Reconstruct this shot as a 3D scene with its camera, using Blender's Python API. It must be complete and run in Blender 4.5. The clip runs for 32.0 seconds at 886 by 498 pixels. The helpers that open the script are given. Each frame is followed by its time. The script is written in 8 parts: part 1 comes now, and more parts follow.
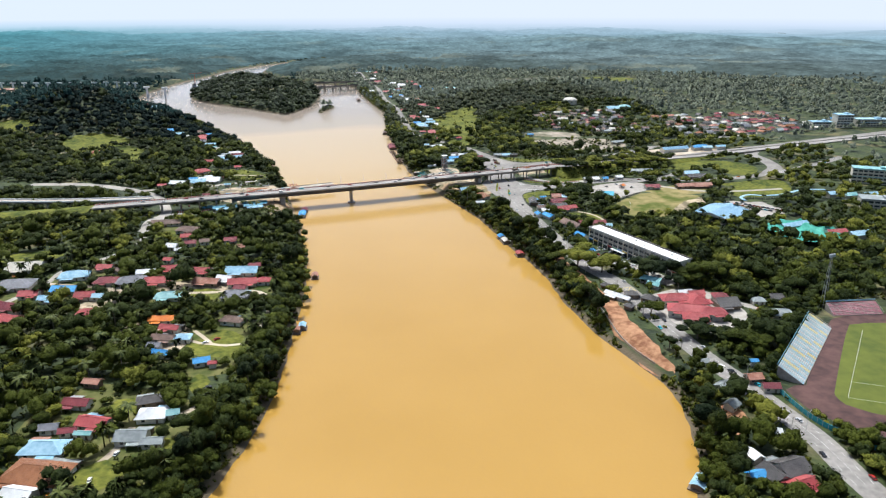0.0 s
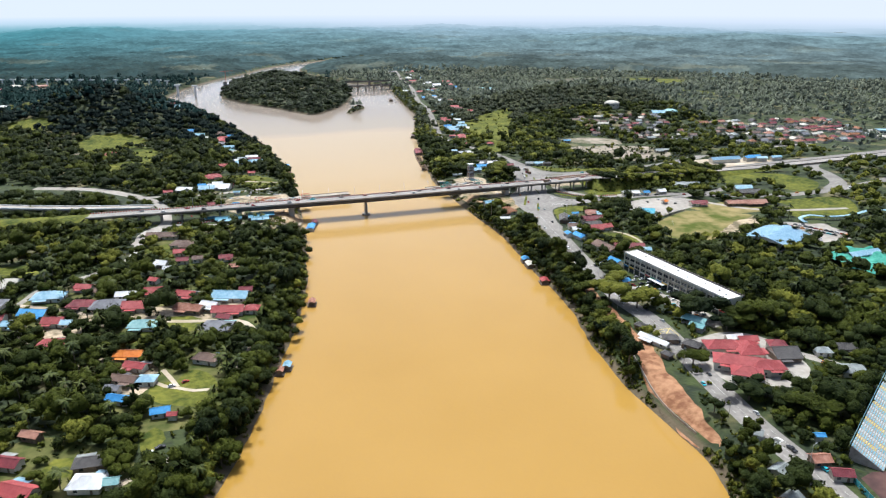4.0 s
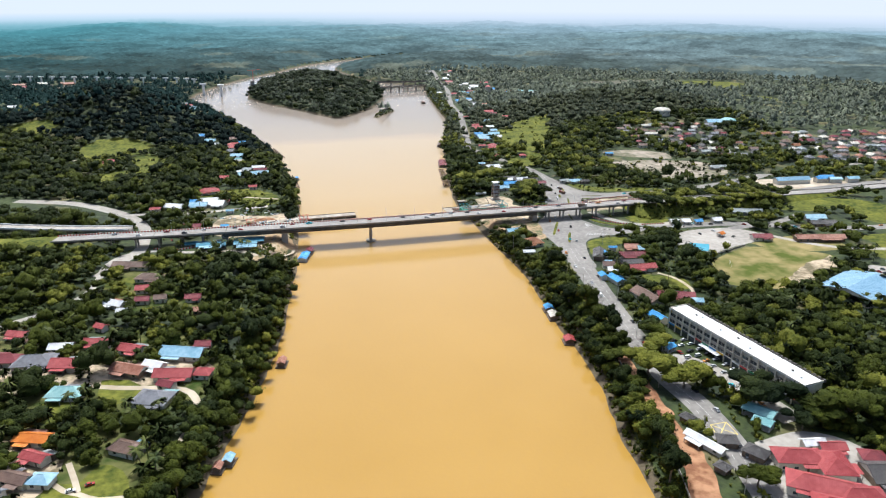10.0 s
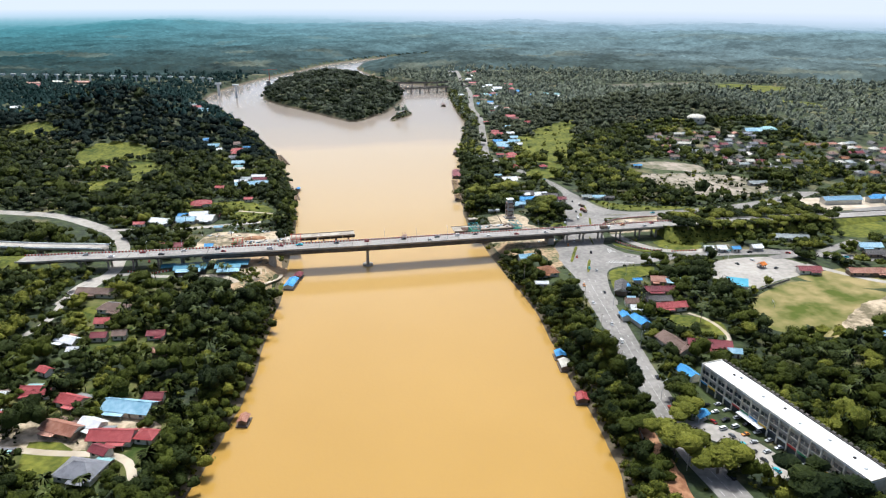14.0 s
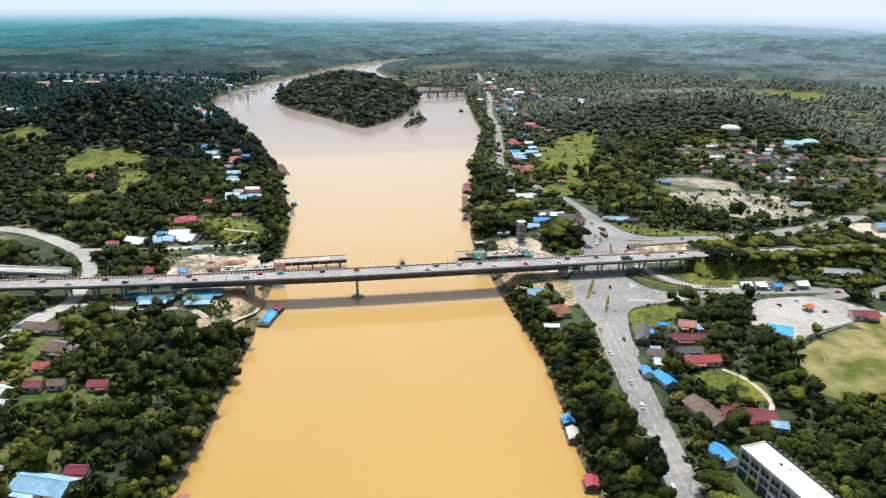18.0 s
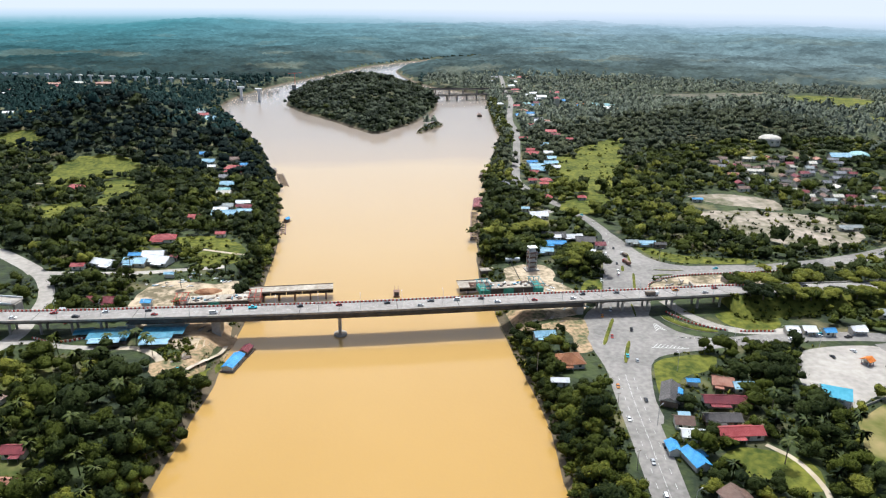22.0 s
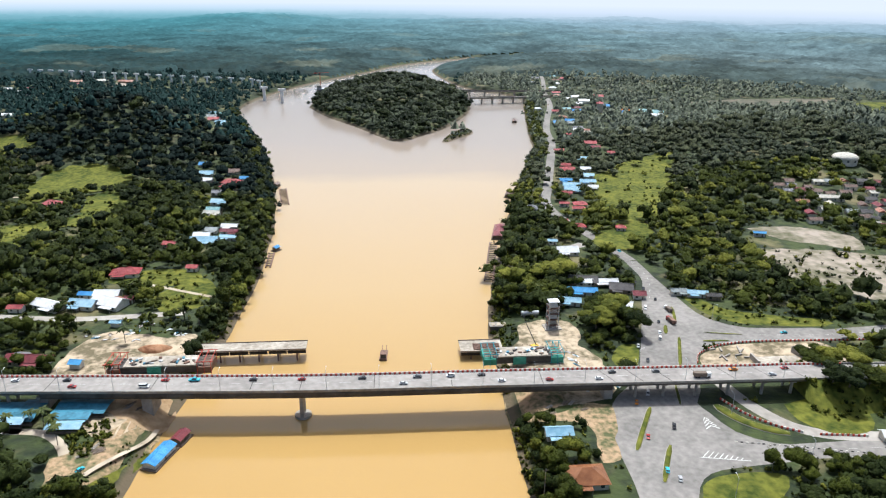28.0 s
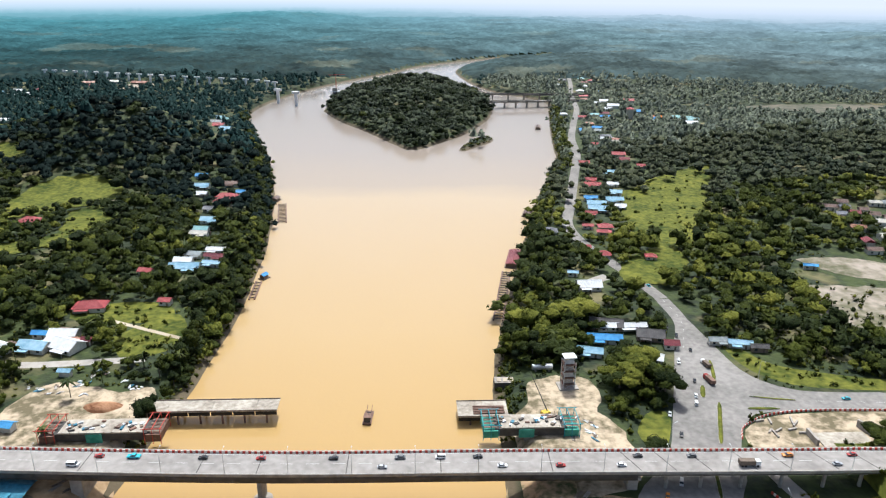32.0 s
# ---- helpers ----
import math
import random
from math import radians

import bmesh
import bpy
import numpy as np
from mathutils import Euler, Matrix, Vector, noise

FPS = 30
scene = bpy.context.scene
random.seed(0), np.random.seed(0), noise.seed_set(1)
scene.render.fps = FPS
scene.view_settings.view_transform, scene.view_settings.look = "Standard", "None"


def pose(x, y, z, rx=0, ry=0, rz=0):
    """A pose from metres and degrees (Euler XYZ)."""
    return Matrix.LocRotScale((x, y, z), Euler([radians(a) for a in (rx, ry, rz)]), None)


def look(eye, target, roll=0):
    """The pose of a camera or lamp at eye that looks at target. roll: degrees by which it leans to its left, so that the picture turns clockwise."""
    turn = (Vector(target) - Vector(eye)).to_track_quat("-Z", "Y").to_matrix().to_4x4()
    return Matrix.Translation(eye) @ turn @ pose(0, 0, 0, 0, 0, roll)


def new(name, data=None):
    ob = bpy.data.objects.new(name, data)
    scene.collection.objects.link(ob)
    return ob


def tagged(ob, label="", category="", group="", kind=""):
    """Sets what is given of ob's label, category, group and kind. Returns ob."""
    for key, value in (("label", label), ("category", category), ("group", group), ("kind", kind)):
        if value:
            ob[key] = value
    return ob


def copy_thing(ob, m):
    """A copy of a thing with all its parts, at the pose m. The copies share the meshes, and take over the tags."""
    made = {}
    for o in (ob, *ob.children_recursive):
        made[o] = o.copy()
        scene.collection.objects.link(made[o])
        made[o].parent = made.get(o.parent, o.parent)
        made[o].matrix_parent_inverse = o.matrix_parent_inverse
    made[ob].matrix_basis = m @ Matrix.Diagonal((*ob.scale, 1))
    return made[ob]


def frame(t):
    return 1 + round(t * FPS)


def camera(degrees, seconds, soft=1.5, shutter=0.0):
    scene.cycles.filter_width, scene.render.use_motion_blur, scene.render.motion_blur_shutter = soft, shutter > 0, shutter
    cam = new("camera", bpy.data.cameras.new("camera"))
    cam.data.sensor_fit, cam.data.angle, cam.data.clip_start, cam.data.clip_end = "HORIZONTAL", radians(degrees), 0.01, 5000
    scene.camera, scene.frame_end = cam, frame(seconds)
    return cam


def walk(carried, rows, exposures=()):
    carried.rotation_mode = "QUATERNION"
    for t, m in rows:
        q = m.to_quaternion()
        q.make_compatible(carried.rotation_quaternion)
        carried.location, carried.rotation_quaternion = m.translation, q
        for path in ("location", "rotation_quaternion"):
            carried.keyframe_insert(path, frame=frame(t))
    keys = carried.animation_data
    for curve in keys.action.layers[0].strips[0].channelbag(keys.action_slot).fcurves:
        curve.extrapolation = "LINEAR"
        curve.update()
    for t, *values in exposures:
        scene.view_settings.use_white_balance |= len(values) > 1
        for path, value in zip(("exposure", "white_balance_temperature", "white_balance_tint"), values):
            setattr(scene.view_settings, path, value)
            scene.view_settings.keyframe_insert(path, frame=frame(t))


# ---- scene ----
cam = camera(64.1, 32.0, soft=1.2)
PATH = [
    (0, (-171.185, -610.665, 174.157), (-170.44, -608.93, 173.498), -0.1),
    (1.5, (-155.571, -594.246, 172.939), (-154.87, -592.492, 172.279), -0.2),
    (3, (-141.664, -576.387, 172.32), (-141.004, -574.619, 171.658), -0.1),
    (6, (-116.208, -540.668, 172.347), (-115.619, -538.877, 171.679), 0.1),
    (7.5, (-103.464, -522.486, 171.819), (-102.906, -520.685, 171.15), 0.1),
    (9, (-91.729, -503.997, 171.704), (-91.197, -502.19, 171.032), 0.1),
    (11, (-76.204, -479.247, 171.476), (-75.711, -477.429, 170.802), 0.1),
    (13, (-61.071, -454.554, 172.039), (-60.617, -452.729, 171.361), 0.2),
    (14.5, (-50.086, -435.531, 171.879), (-49.66, -433.699, 171.2), 0.3),
    (16.5, (-36.232, -409.166, 171.353), (-35.84, -407.326, 170.675), 0.4),
    (19, (-19.039, -376.661, 171.008), (-18.69, -374.813, 170.329), 0.6),
    (21, (-5.643, -349.74, 169.307), (-5.331, -347.884, 168.629), 0.5),
    (23, (7.012, -323.18, 168.835), (7.285, -321.319, 168.155), 0.6),
    (25, (19.022, -296.985, 168.725), (19.253, -295.12, 168.04), 0.5),
    (28, (34.861, -256.509, 168.962), (35.029, -254.639, 168.27), 0.6),
    (30, (43.805, -228.825, 169.646), (43.934, -226.955, 168.95), 0.5),
    (32, (52.417, -201.979, 169.661), (52.507, -200.107, 168.963), 0.5),
]
walk(cam, [(t, look(eye, target, roll)) for t, eye, target, roll in PATH], exposures=[(0, 0.05, 5750, 6), (32, 0.07, 5750, 6)])

# ---- light: high sun ahead of the flight, thin bright haze ----
SUN_EL, SUN_AZ = 64.0, 6.0          # degrees; azimuth from +y towards +x
world = bpy.data.worlds.new("sky")
scene.world = world
world.use_nodes = True
wn = world.node_tree.nodes
sky = wn.new("ShaderNodeTexSky")
sky.sky_type, sky.sun_disc = "NISHITA", False
sky.sun_elevation, sky.sun_rotation = radians(SUN_EL), radians(SUN_AZ)
sky.air_density, sky.dust_density, sky.ozone_density = 1.0, 7.0, 1.0
wn["Background"].inputs["Strength"].default_value = 0.145
world.node_tree.links.new(sky.outputs["Color"], wn["Background"].inputs["Color"])
sun = new("sun", bpy.data.lights.new("sun", "SUN"))
sun.data.energy, sun.data.angle, sun.data.color = 4.2, radians(0.6), (1.0, 0.96, 0.89)
sd = Vector((math.sin(radians(SUN_AZ)) * math.cos(radians(SUN_EL)), math.cos(radians(SUN_AZ)) * math.cos(radians(SUN_EL)), math.sin(radians(SUN_EL))))
sun.matrix_world = look(sd * 900, (0, 0, 0))


# ---- materials ----
def mat(name, col, col2=None, rough=0.8, scale=0.6, big=0.05, var=0.22, metal=0.0, bump=0.0, spec=0.3, island=0.0, obj=0.0, ribs=0.0, sharp=1.0):
    """Two scales of noise between two colours; optional ribs (corrugated sheet), per-object and per-island variation."""
    m = bpy.data.materials.new(name)
    m.use_nodes = True
    nt = m.node_tree
    n, l = nt.nodes, nt.links
    b = n["Principled BSDF"]
    b.inputs["Roughness"].default_value = rough
    b.inputs["Metallic"].default_value = metal
    b.inputs["Specular IOR Level"].default_value = spec
    if col2 is None:
        col2 = tuple(c * (1 + var) for c in col)
        col = tuple(c * (1 - var) for c in col)
    geo = n.new("ShaderNodeNewGeometry")
    fine, wide = n.new("ShaderNodeTexNoise"), n.new("ShaderNodeTexNoise")
    fine.inputs["Scale"].default_value, fine.inputs["Detail"].default_value = scale, 3
    wide.inputs["Scale"].default_value, wide.inputs["Detail"].default_value = big, 3
    for t in (fine, wide):
        l.new(geo.outputs["Position"], t.inputs["Vector"])
    add = n.new("ShaderNodeMath")
    add.operation = "ADD"
    l.new(fine.outputs["Fac"], add.inputs[0])
    l.new(wide.outputs["Fac"], add.inputs[1])
    last = add.outputs[0]
    for amount, kind in ((island, "island"), (obj, "obj")):
        if amount:
            src = geo.outputs["Random Per Island"] if kind == "island" else n.new("ShaderNodeObjectInfo").outputs["Random"]
            mul = n.new("ShaderNodeMath")
            mul.operation, mul.inputs[1].default_value, mul.inputs[2].default_value = "MULTIPLY_ADD", amount, -amount / 2
            l.new(src, mul.inputs[0])
            plus = n.new("ShaderNodeMath")
            plus.operation = "ADD"
            l.new(last, plus.inputs[0])
            l.new(mul.outputs[0], plus.inputs[1])
            last = plus.outputs[0]
    ramp = n.new("ShaderNodeMapRange")
    ramp.inputs["From Min"].default_value, ramp.inputs["From Max"].default_value = 1 - 0.3 / sharp, 1 + 0.3 / sharp
    l.new(last, ramp.inputs["Value"])
    mix = n.new("ShaderNodeMix")
    mix.data_type = "RGBA"
    mix.inputs["A"].default_value, mix.inputs["B"].default_value = (*col, 1), (*col2, 1)
    l.new(ramp.outputs["Result"], mix.inputs["Factor"])
    l.new(mix.outputs["Result"], b.inputs["Base Color"])
    if bump or ribs:
        bp = n.new("ShaderNodeBump")
        bp.inputs["Strength"].default_value = 1.0
        if ribs:
            tc = n.new("ShaderNodeTexCoord")
            wv = n.new("ShaderNodeTexWave")
            wv.inputs["Scale"].default_value = ribs
            l.new(tc.outputs["Object"], wv.inputs["Vector"])
            l.new(wv.outputs["Fac"], bp.inputs["Height"])
            bp.inputs["Distance"].default_value = 0.05
        else:
            l.new(fine.outputs["Fac"], bp.inputs["Height"])
            bp.inputs["Distance"].default_value = bump
        l.new(bp.outputs["Normal"], b.inputs["Normal"])
    return m


M_GROUND = mat("undergrowth", (0.010, 0.019, 0.005), (0.045, 0.062, 0.012), scale=0.22, big=0.03, bump=0.8, sharp=1.4)
gn, gl = M_GROUND.node_tree.nodes, M_GROUND.node_tree.links
gdry, gcut, gmix, gpos = gn.new("ShaderNodeTexNoise"), gn.new("ShaderNodeMapRange"), gn.new("ShaderNodeMix"), gn.new("ShaderNodeNewGeometry")
gdry.inputs["Scale"].default_value, gdry.inputs["Detail"].default_value = 0.035, 5     # patches of dry grass and bare soil
gcut.inputs["From Min"].default_value, gcut.inputs["From Max"].default_value, gcut.inputs["To Max"].default_value = 0.55, 0.68, 0.7
gmix.data_type = "RGBA"
gmix.inputs["B"].default_value = (0.20, 0.165, 0.075, 1)
gl.new(gpos.outputs["Position"], gdry.inputs["Vector"])
gl.new(gdry.outputs["Fac"], gcut.inputs["Value"])
gl.new(gcut.outputs["Result"], gmix.inputs["Factor"])
gl.new(gn["Principled BSDF"].inputs["Base Color"].links[0].from_socket, gmix.inputs["A"])
gl.new(gmix.outputs["Result"], gn["Principled BSDF"].inputs["Base Color"])
M_GRASS = mat("rough_grass", (0.034, 0.052, 0.008), (0.165, 0.165, 0.026), scale=0.32, big=0.06, bump=0.5, sharp=1.15, spec=0.1)
gz, gmud, gwet = gn.new("ShaderNodeSeparateXYZ"), gn.new("ShaderNodeMix"), gn.new("ShaderNodeMapRange")
gmud.data_type = "RGBA"
gmud.inputs["B"].default_value = (0.105, 0.080, 0.045, 1)                     # bare mud along the waterline
gwet.inputs["From Min"].default_value, gwet.inputs["From Max"].default_value = 2.6, 1.2
gl.new(gpos.outputs["Position"], gz.inputs[0])
gl.new(gz.outputs["Z"], gwet.inputs["Value"])
gl.new(gwet.outputs["Result"], gmud.inputs["Factor"])
gl.new(gmix.outputs["Result"], gmud.inputs["A"])
gl.new(gmud.outputs["Result"], gn["Principled BSDF"].inputs["Base Color"])
M_YARD = mat("garden_grass_and_sand", (0.030, 0.052, 0.007), (0.150, 0.140, 0.050), scale=0.16, big=0.05, bump=0.3, sharp=1.25, spec=0.1)
M_DRYGRASS = mat("worn_grass", (0.072, 0.092, 0.012), (0.30, 0.235, 0.105), scale=0.09, big=0.04, bump=0.05, sharp=1.3, spec=0.1)
M_SAND = mat("bare_sand", (0.25, 0.195, 0.13), (0.56, 0.48, 0.37), scale=0.10, big=0.03, bump=0.15)
M_PATCHY = mat("sand_and_scrub", (0.13, 0.105, 0.055), (0.48, 0.38, 0.26), scale=0.35, big=0.07, bump=0.3, sharp=1.7)
M_CLEARING = mat("pale_sand_and_scrub", (0.10, 0.095, 0.045), (0.36, 0.30, 0.24), scale=0.16, big=0.035, bump=0.3, sharp=1.3)
M_EARTH = mat("red_earth", (0.19, 0.080, 0.034), (0.39, 0.205, 0.105), scale=0.3, big=0.09, bump=0.8, sharp=1.6)
M_DIRT = mat("trodden_tan_earth", (0.075, 0.085, 0.028), (0.40, 0.27, 0.155), scale=0.45, big=0.09, bump=0.5, sharp=1.6)
M_TANBANK = mat("tan_river_sand", (0.26, 0.165, 0.08), (0.47, 0.33, 0.19), scale=0.3, big=0.08, bump=0.5, sharp=1.3)
M_DRYBRUSH = mat("dry_brush", (0.05, 0.055, 0.03), (0.15, 0.125, 0.085), scale=0.09, big=0.02, bump=0.8)
M_ASPHALT = mat("worn_asphalt", (0.20, 0.193, 0.185), (0.33, 0.32, 0.305), scale=0.25, big=0.03, rough=0.9)
M_PALEROAD = mat("sun_bleached_asphalt", (0.155, 0.144, 0.131), (0.285, 0.264, 0.240), scale=0.4, big=0.045, rough=0.9)
M_DECKROAD = mat("sunlit_deck_asphalt", (0.215, 0.197, 0.180), (0.345, 0.318, 0.290), scale=0.4, big=0.05, rough=0.9)
M_LOT = mat("pale_car_park", (0.25, 0.228, 0.20), (0.41, 0.375, 0.33), scale=0.3, big=0.04, rough=0.9)
M_CONC = mat("weathered_concrete", (0.24, 0.215, 0.185), (0.43, 0.39, 0.34), scale=0.5, big=0.09, bump=0.03)
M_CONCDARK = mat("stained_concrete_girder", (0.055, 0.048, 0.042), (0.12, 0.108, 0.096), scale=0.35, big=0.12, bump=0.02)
M_STEEL = mat("rusty_steel", (0.10, 0.055, 0.04), (0.24, 0.14, 0.10), scale=1.1, big=0.2, rough=0.7)
M_GALV = mat("galvanised_metal", (0.38, 0.39, 0.40), (0.55, 0.56, 0.57), scale=1.0, big=0.2, rough=0.5, metal=0.4)
M_LINE = mat("road_paint", (0.44, 0.43, 0.40), (0.68, 0.67, 0.63), scale=1.5, big=0.2)
M_YLINE = mat("yellow_road_paint", (0.60, 0.46, 0.10), (0.72, 0.58, 0.18), scale=1.5, big=0.2)
M_REDBLK = mat("red_barrier_plastic", (0.36, 0.035, 0.02), (0.52, 0.07, 0.04), scale=2.0, big=0.3, rough=0.55)
M_WHTBLK = mat("white_barrier_plastic", (0.60, 0.56, 0.48), (0.80, 0.76, 0.68), scale=2.0, big=0.3, rough=0.55)
M_WALL = mat("painted_plaster", (0.50, 0.46, 0.38), (0.74, 0.70, 0.60), scale=0.8, big=0.15, obj=0.5)
M_WALLDARK = mat("unpainted_boards", (0.14, 0.10, 0.07), (0.28, 0.21, 0.15), scale=0.8, big=0.15, obj=0.4)
M_TIMBER = mat("old_timber", (0.10, 0.075, 0.055), (0.22, 0.17, 0.13), scale=1.2, big=0.2)
M_BARK = mat("bark", (0.09, 0.07, 0.05), (0.20, 0.16, 0.12), scale=1.5, big=0.2, bump=0.05)
M_GLASS = mat("dark_window_glass", (0.02, 0.025, 0.03), (0.05, 0.06, 0.07), rough=0.12, spec=0.6)
M_RUBBER = mat("tyre_rubber", (0.015, 0.015, 0.015), (0.03, 0.03, 0.03), rough=0.9)
M_TARPBLUE = mat("blue_tarpaulin", (0.015, 0.085, 0.125), (0.06, 0.23, 0.33), scale=0.5, big=0.2, rough=0.5, obj=0.4)
M_NETGREEN = mat("green_netting", (0.02, 0.18, 0.13), (0.10, 0.38, 0.29), scale=0.5, big=0.15)
M_LEAF = mat("broadleaf_foliage", (0.0065, 0.0125, 0.002), (0.062, 0.074, 0.009), rough=0.65, scale=2.2, big=0.05, island=0.30, obj=0.35, spec=0.06, bump=0.7)
M_LEAFDK = mat("dark_foliage", (0.0045, 0.010, 0.003), (0.030, 0.040, 0.008), rough=0.65, scale=1.5, big=0.05, island=0.30, obj=0.35, spec=0.06, bump=0.7)
M_LEAFLT = mat("pale_olive_foliage", (0.032, 0.045, 0.005), (0.155, 0.155, 0.022), rough=0.65, scale=1.5, big=0.04, island=0.30, obj=0.3, spec=0.06, bump=0.7)
# far foliage: distance haze is mixed into the leaf colours as grey and blue
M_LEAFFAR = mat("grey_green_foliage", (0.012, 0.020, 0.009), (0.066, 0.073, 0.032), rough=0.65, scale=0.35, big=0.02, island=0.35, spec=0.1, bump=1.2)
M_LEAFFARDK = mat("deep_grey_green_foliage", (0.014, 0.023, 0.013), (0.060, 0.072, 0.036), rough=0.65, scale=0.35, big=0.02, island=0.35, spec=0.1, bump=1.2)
# cloud shade on the west hill is put into this darker leaf colour
M_LEAFSHADE = mat("deep_blue_green_foliage", (0.0035, 0.0085, 0.0075), (0.0125, 0.021, 0.017), rough=0.75, scale=0.30, big=0.02, island=0.35, spec=0.03, bump=0.8)
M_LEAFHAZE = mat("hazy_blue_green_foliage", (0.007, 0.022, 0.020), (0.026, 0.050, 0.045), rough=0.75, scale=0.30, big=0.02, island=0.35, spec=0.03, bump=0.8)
M_LEAFPALEHAZE = mat("pale_blue_green_foliage", (0.044, 0.058, 0.044), (0.160, 0.176, 0.118), rough=0.65, scale=0.25, big=0.012, island=0.35, spec=0.1, bump=1.2)
M_PALM = mat("palm_fronds", (0.022, 0.036, 0.006), (0.085, 0.098, 0.018), rough=0.6, spec=0.15, scale=0.4, big=0.05, island=0.4, obj=0.3)
ROOFS = {
    "red": ((0.28, 0.042, 0.045), (0.43, 0.095, 0.092)), "maroon": ((0.13, 0.02, 0.03), (0.24, 0.05, 0.055)),
    "rust": ((0.26, 0.10, 0.06), (0.46, 0.24, 0.17)), "brown": ((0.11, 0.065, 0.05), (0.20, 0.13, 0.10)),
    "orange": ((0.58, 0.15, 0.015), (0.72, 0.24, 0.04)), "terracotta": ((0.17, 0.06, 0.02), (0.29, 0.12, 0.05)),
    "white": ((0.62, 0.62, 0.62), (0.82, 0.82, 0.80)), "cream": ((0.46, 0.43, 0.36), (0.62, 0.58, 0.50)),
    "sky": ((0.20, 0.38, 0.50), (0.40, 0.58, 0.68)), "steel": ((0.13, 0.27, 0.39), (0.23, 0.38, 0.51)), "blue": ((0.03, 0.20, 0.48), (0.10, 0.36, 0.66)),
    "aqua": ((0.05, 0.34, 0.48), (0.14, 0.50, 0.64)), "teal": ((0.16, 0.35, 0.36), (0.32, 0.51, 0.50)), "grey": ((0.12, 0.12, 0.13), (0.24, 0.24, 0.26)),
    "slate": ((0.20, 0.22, 0.22), (0.36, 0.39, 0.38)), "dark": ((0.05, 0.046, 0.045), (0.11, 0.10, 0.095)),
}
M_ROOF = {k: mat(k + "_sheet_roof", a, b, rough=0.45, scale=0.5, big=0.12, ribs=1.6, obj=0.25) for k, (a, b) in ROOFS.items()}
CARCOL = {"white": (0.75, 0.75, 0.74), "black": (0.02, 0.02, 0.022), "silver": (0.42, 0.43, 0.44), "red": (0.32, 0.025, 0.02), "cyan": (0.05, 0.42, 0.50), "orange": (0.55, 0.20, 0.03), "grey": (0.12, 0.125, 0.13)}
M_CAR = {k: mat(k + "_car_paint", c, var=0.06, rough=0.25, spec=0.6) for k, c in CARCOL.items()}


# ---- mesh helpers ----
class MB:
    """Collects vertices and faces of one part."""

    def __init__(self):
        self.v, self.f = [], []

    def poly(self, pts):
        k = len(self.v)
        self.v += [tuple(p) for p in pts]
        self.f.append(tuple(range(k, k + len(pts))))
        return self

    def box(self, c, s, rz=0.0, taper=1.0):
        """Box centred at c, size s, turned rz degrees; taper scales its top."""
        k, (x, y, z), (a, b, h) = len(self.v), c, (s[0] / 2, s[1] / 2, s[2] / 2)
        co, si = math.cos(radians(rz)), math.sin(radians(rz))
        for dz, q in ((-h, 1.0), (h, taper)):
            for dx, dy in ((-a, -b), (a, -b), (a, b), (-a, b)):
                self.v.append((x + co * dx * q - si * dy * q, y + si * dx * q + co * dy * q, z + dz))
        self.f += [tuple(k + i for i in q) for q in ((3, 2, 1, 0), (4, 5, 6, 7), (0, 1, 5, 4), (1, 2, 6, 5), (2, 3, 7, 6), (3, 0, 4, 7))]
        return self

    def tube(self, a, b, ra, rb=None, n=8):
        """Tapered round bar from a to b."""
        rb = ra if rb is None else rb
        a, b = Vector(a), Vector(b)
        d = (b - a).normalized()
        u = d.orthogonal().normalized()
        w = d.cross(u)
        k = len(self.v)
        for p, r in ((a, ra), (b, rb)):
            for i in range(n):
                t = 2 * math.pi * i / n
                self.v.append(tuple(p + (u * math.cos(t) + w * math.sin(t)) * r))
        for i in range(n):
            j = (i + 1) % n
            self.f.append((k + i, k + j, k + n + j, k + n + i))
        self.f.append(tuple(k + i for i in reversed(range(n))))
        self.f.append(tuple(k + n + i for i in range(n)))
        return self

    def mesh(self, name, material):
        me = bpy.data.meshes.new(name)
        me.from_pydata(self.v, [], self.f)
        me.materials.append(material)
        me.update()
        return me


def part(name, mb, material, parent=None, label="", loc=None):
    """Links a mesh builder (or a mesh) as one object, under parent if given."""
    me = mb.mesh(name, material) if isinstance(mb, MB) else mb
    ob = new(name, me)
    if parent is not None:
        ob.parent = parent
    if loc is not None:
        ob.matrix_basis = loc
    return tagged(ob, label) if label else ob


def empty(name, m=None, **tags):
    ob = new(name)
    ob.empty_display_size = 0.5
    if m is not None:
        ob.matrix_basis = m
    return tagged(ob, **tags)


def np_mesh(name, verts, quads, material, normals=None):
    """A mesh from arrays of vertices and faces; normals, one a vertex, round off the shading of foliage."""
    me = bpy.data.meshes.new(name)
    me.vertices.add(len(verts))
    me.vertices.foreach_set("co", np.ascontiguousarray(verts, np.float32).ravel())
    nq, k = quads.shape
    me.loops.add(nq * k)
    me.loops.foreach_set("vertex_index", np.ascontiguousarray(quads, np.int32).ravel())
    me.polygons.add(nq)
    me.polygons.foreach_set("loop_start", np.arange(0, nq * k, k, dtype=np.int32))
    me.materials.append(material)
    me.update(calc_edges=True)
    if normals is not None:
        me.polygons.foreach_set("use_smooth", np.ones(nq, bool))
        me.attributes.new("custom_normal", "FLOAT_VECTOR", "POINT").data.foreach_set("vector", np.ascontiguousarray(normals, np.float32).ravel())
        me.update()
    return me


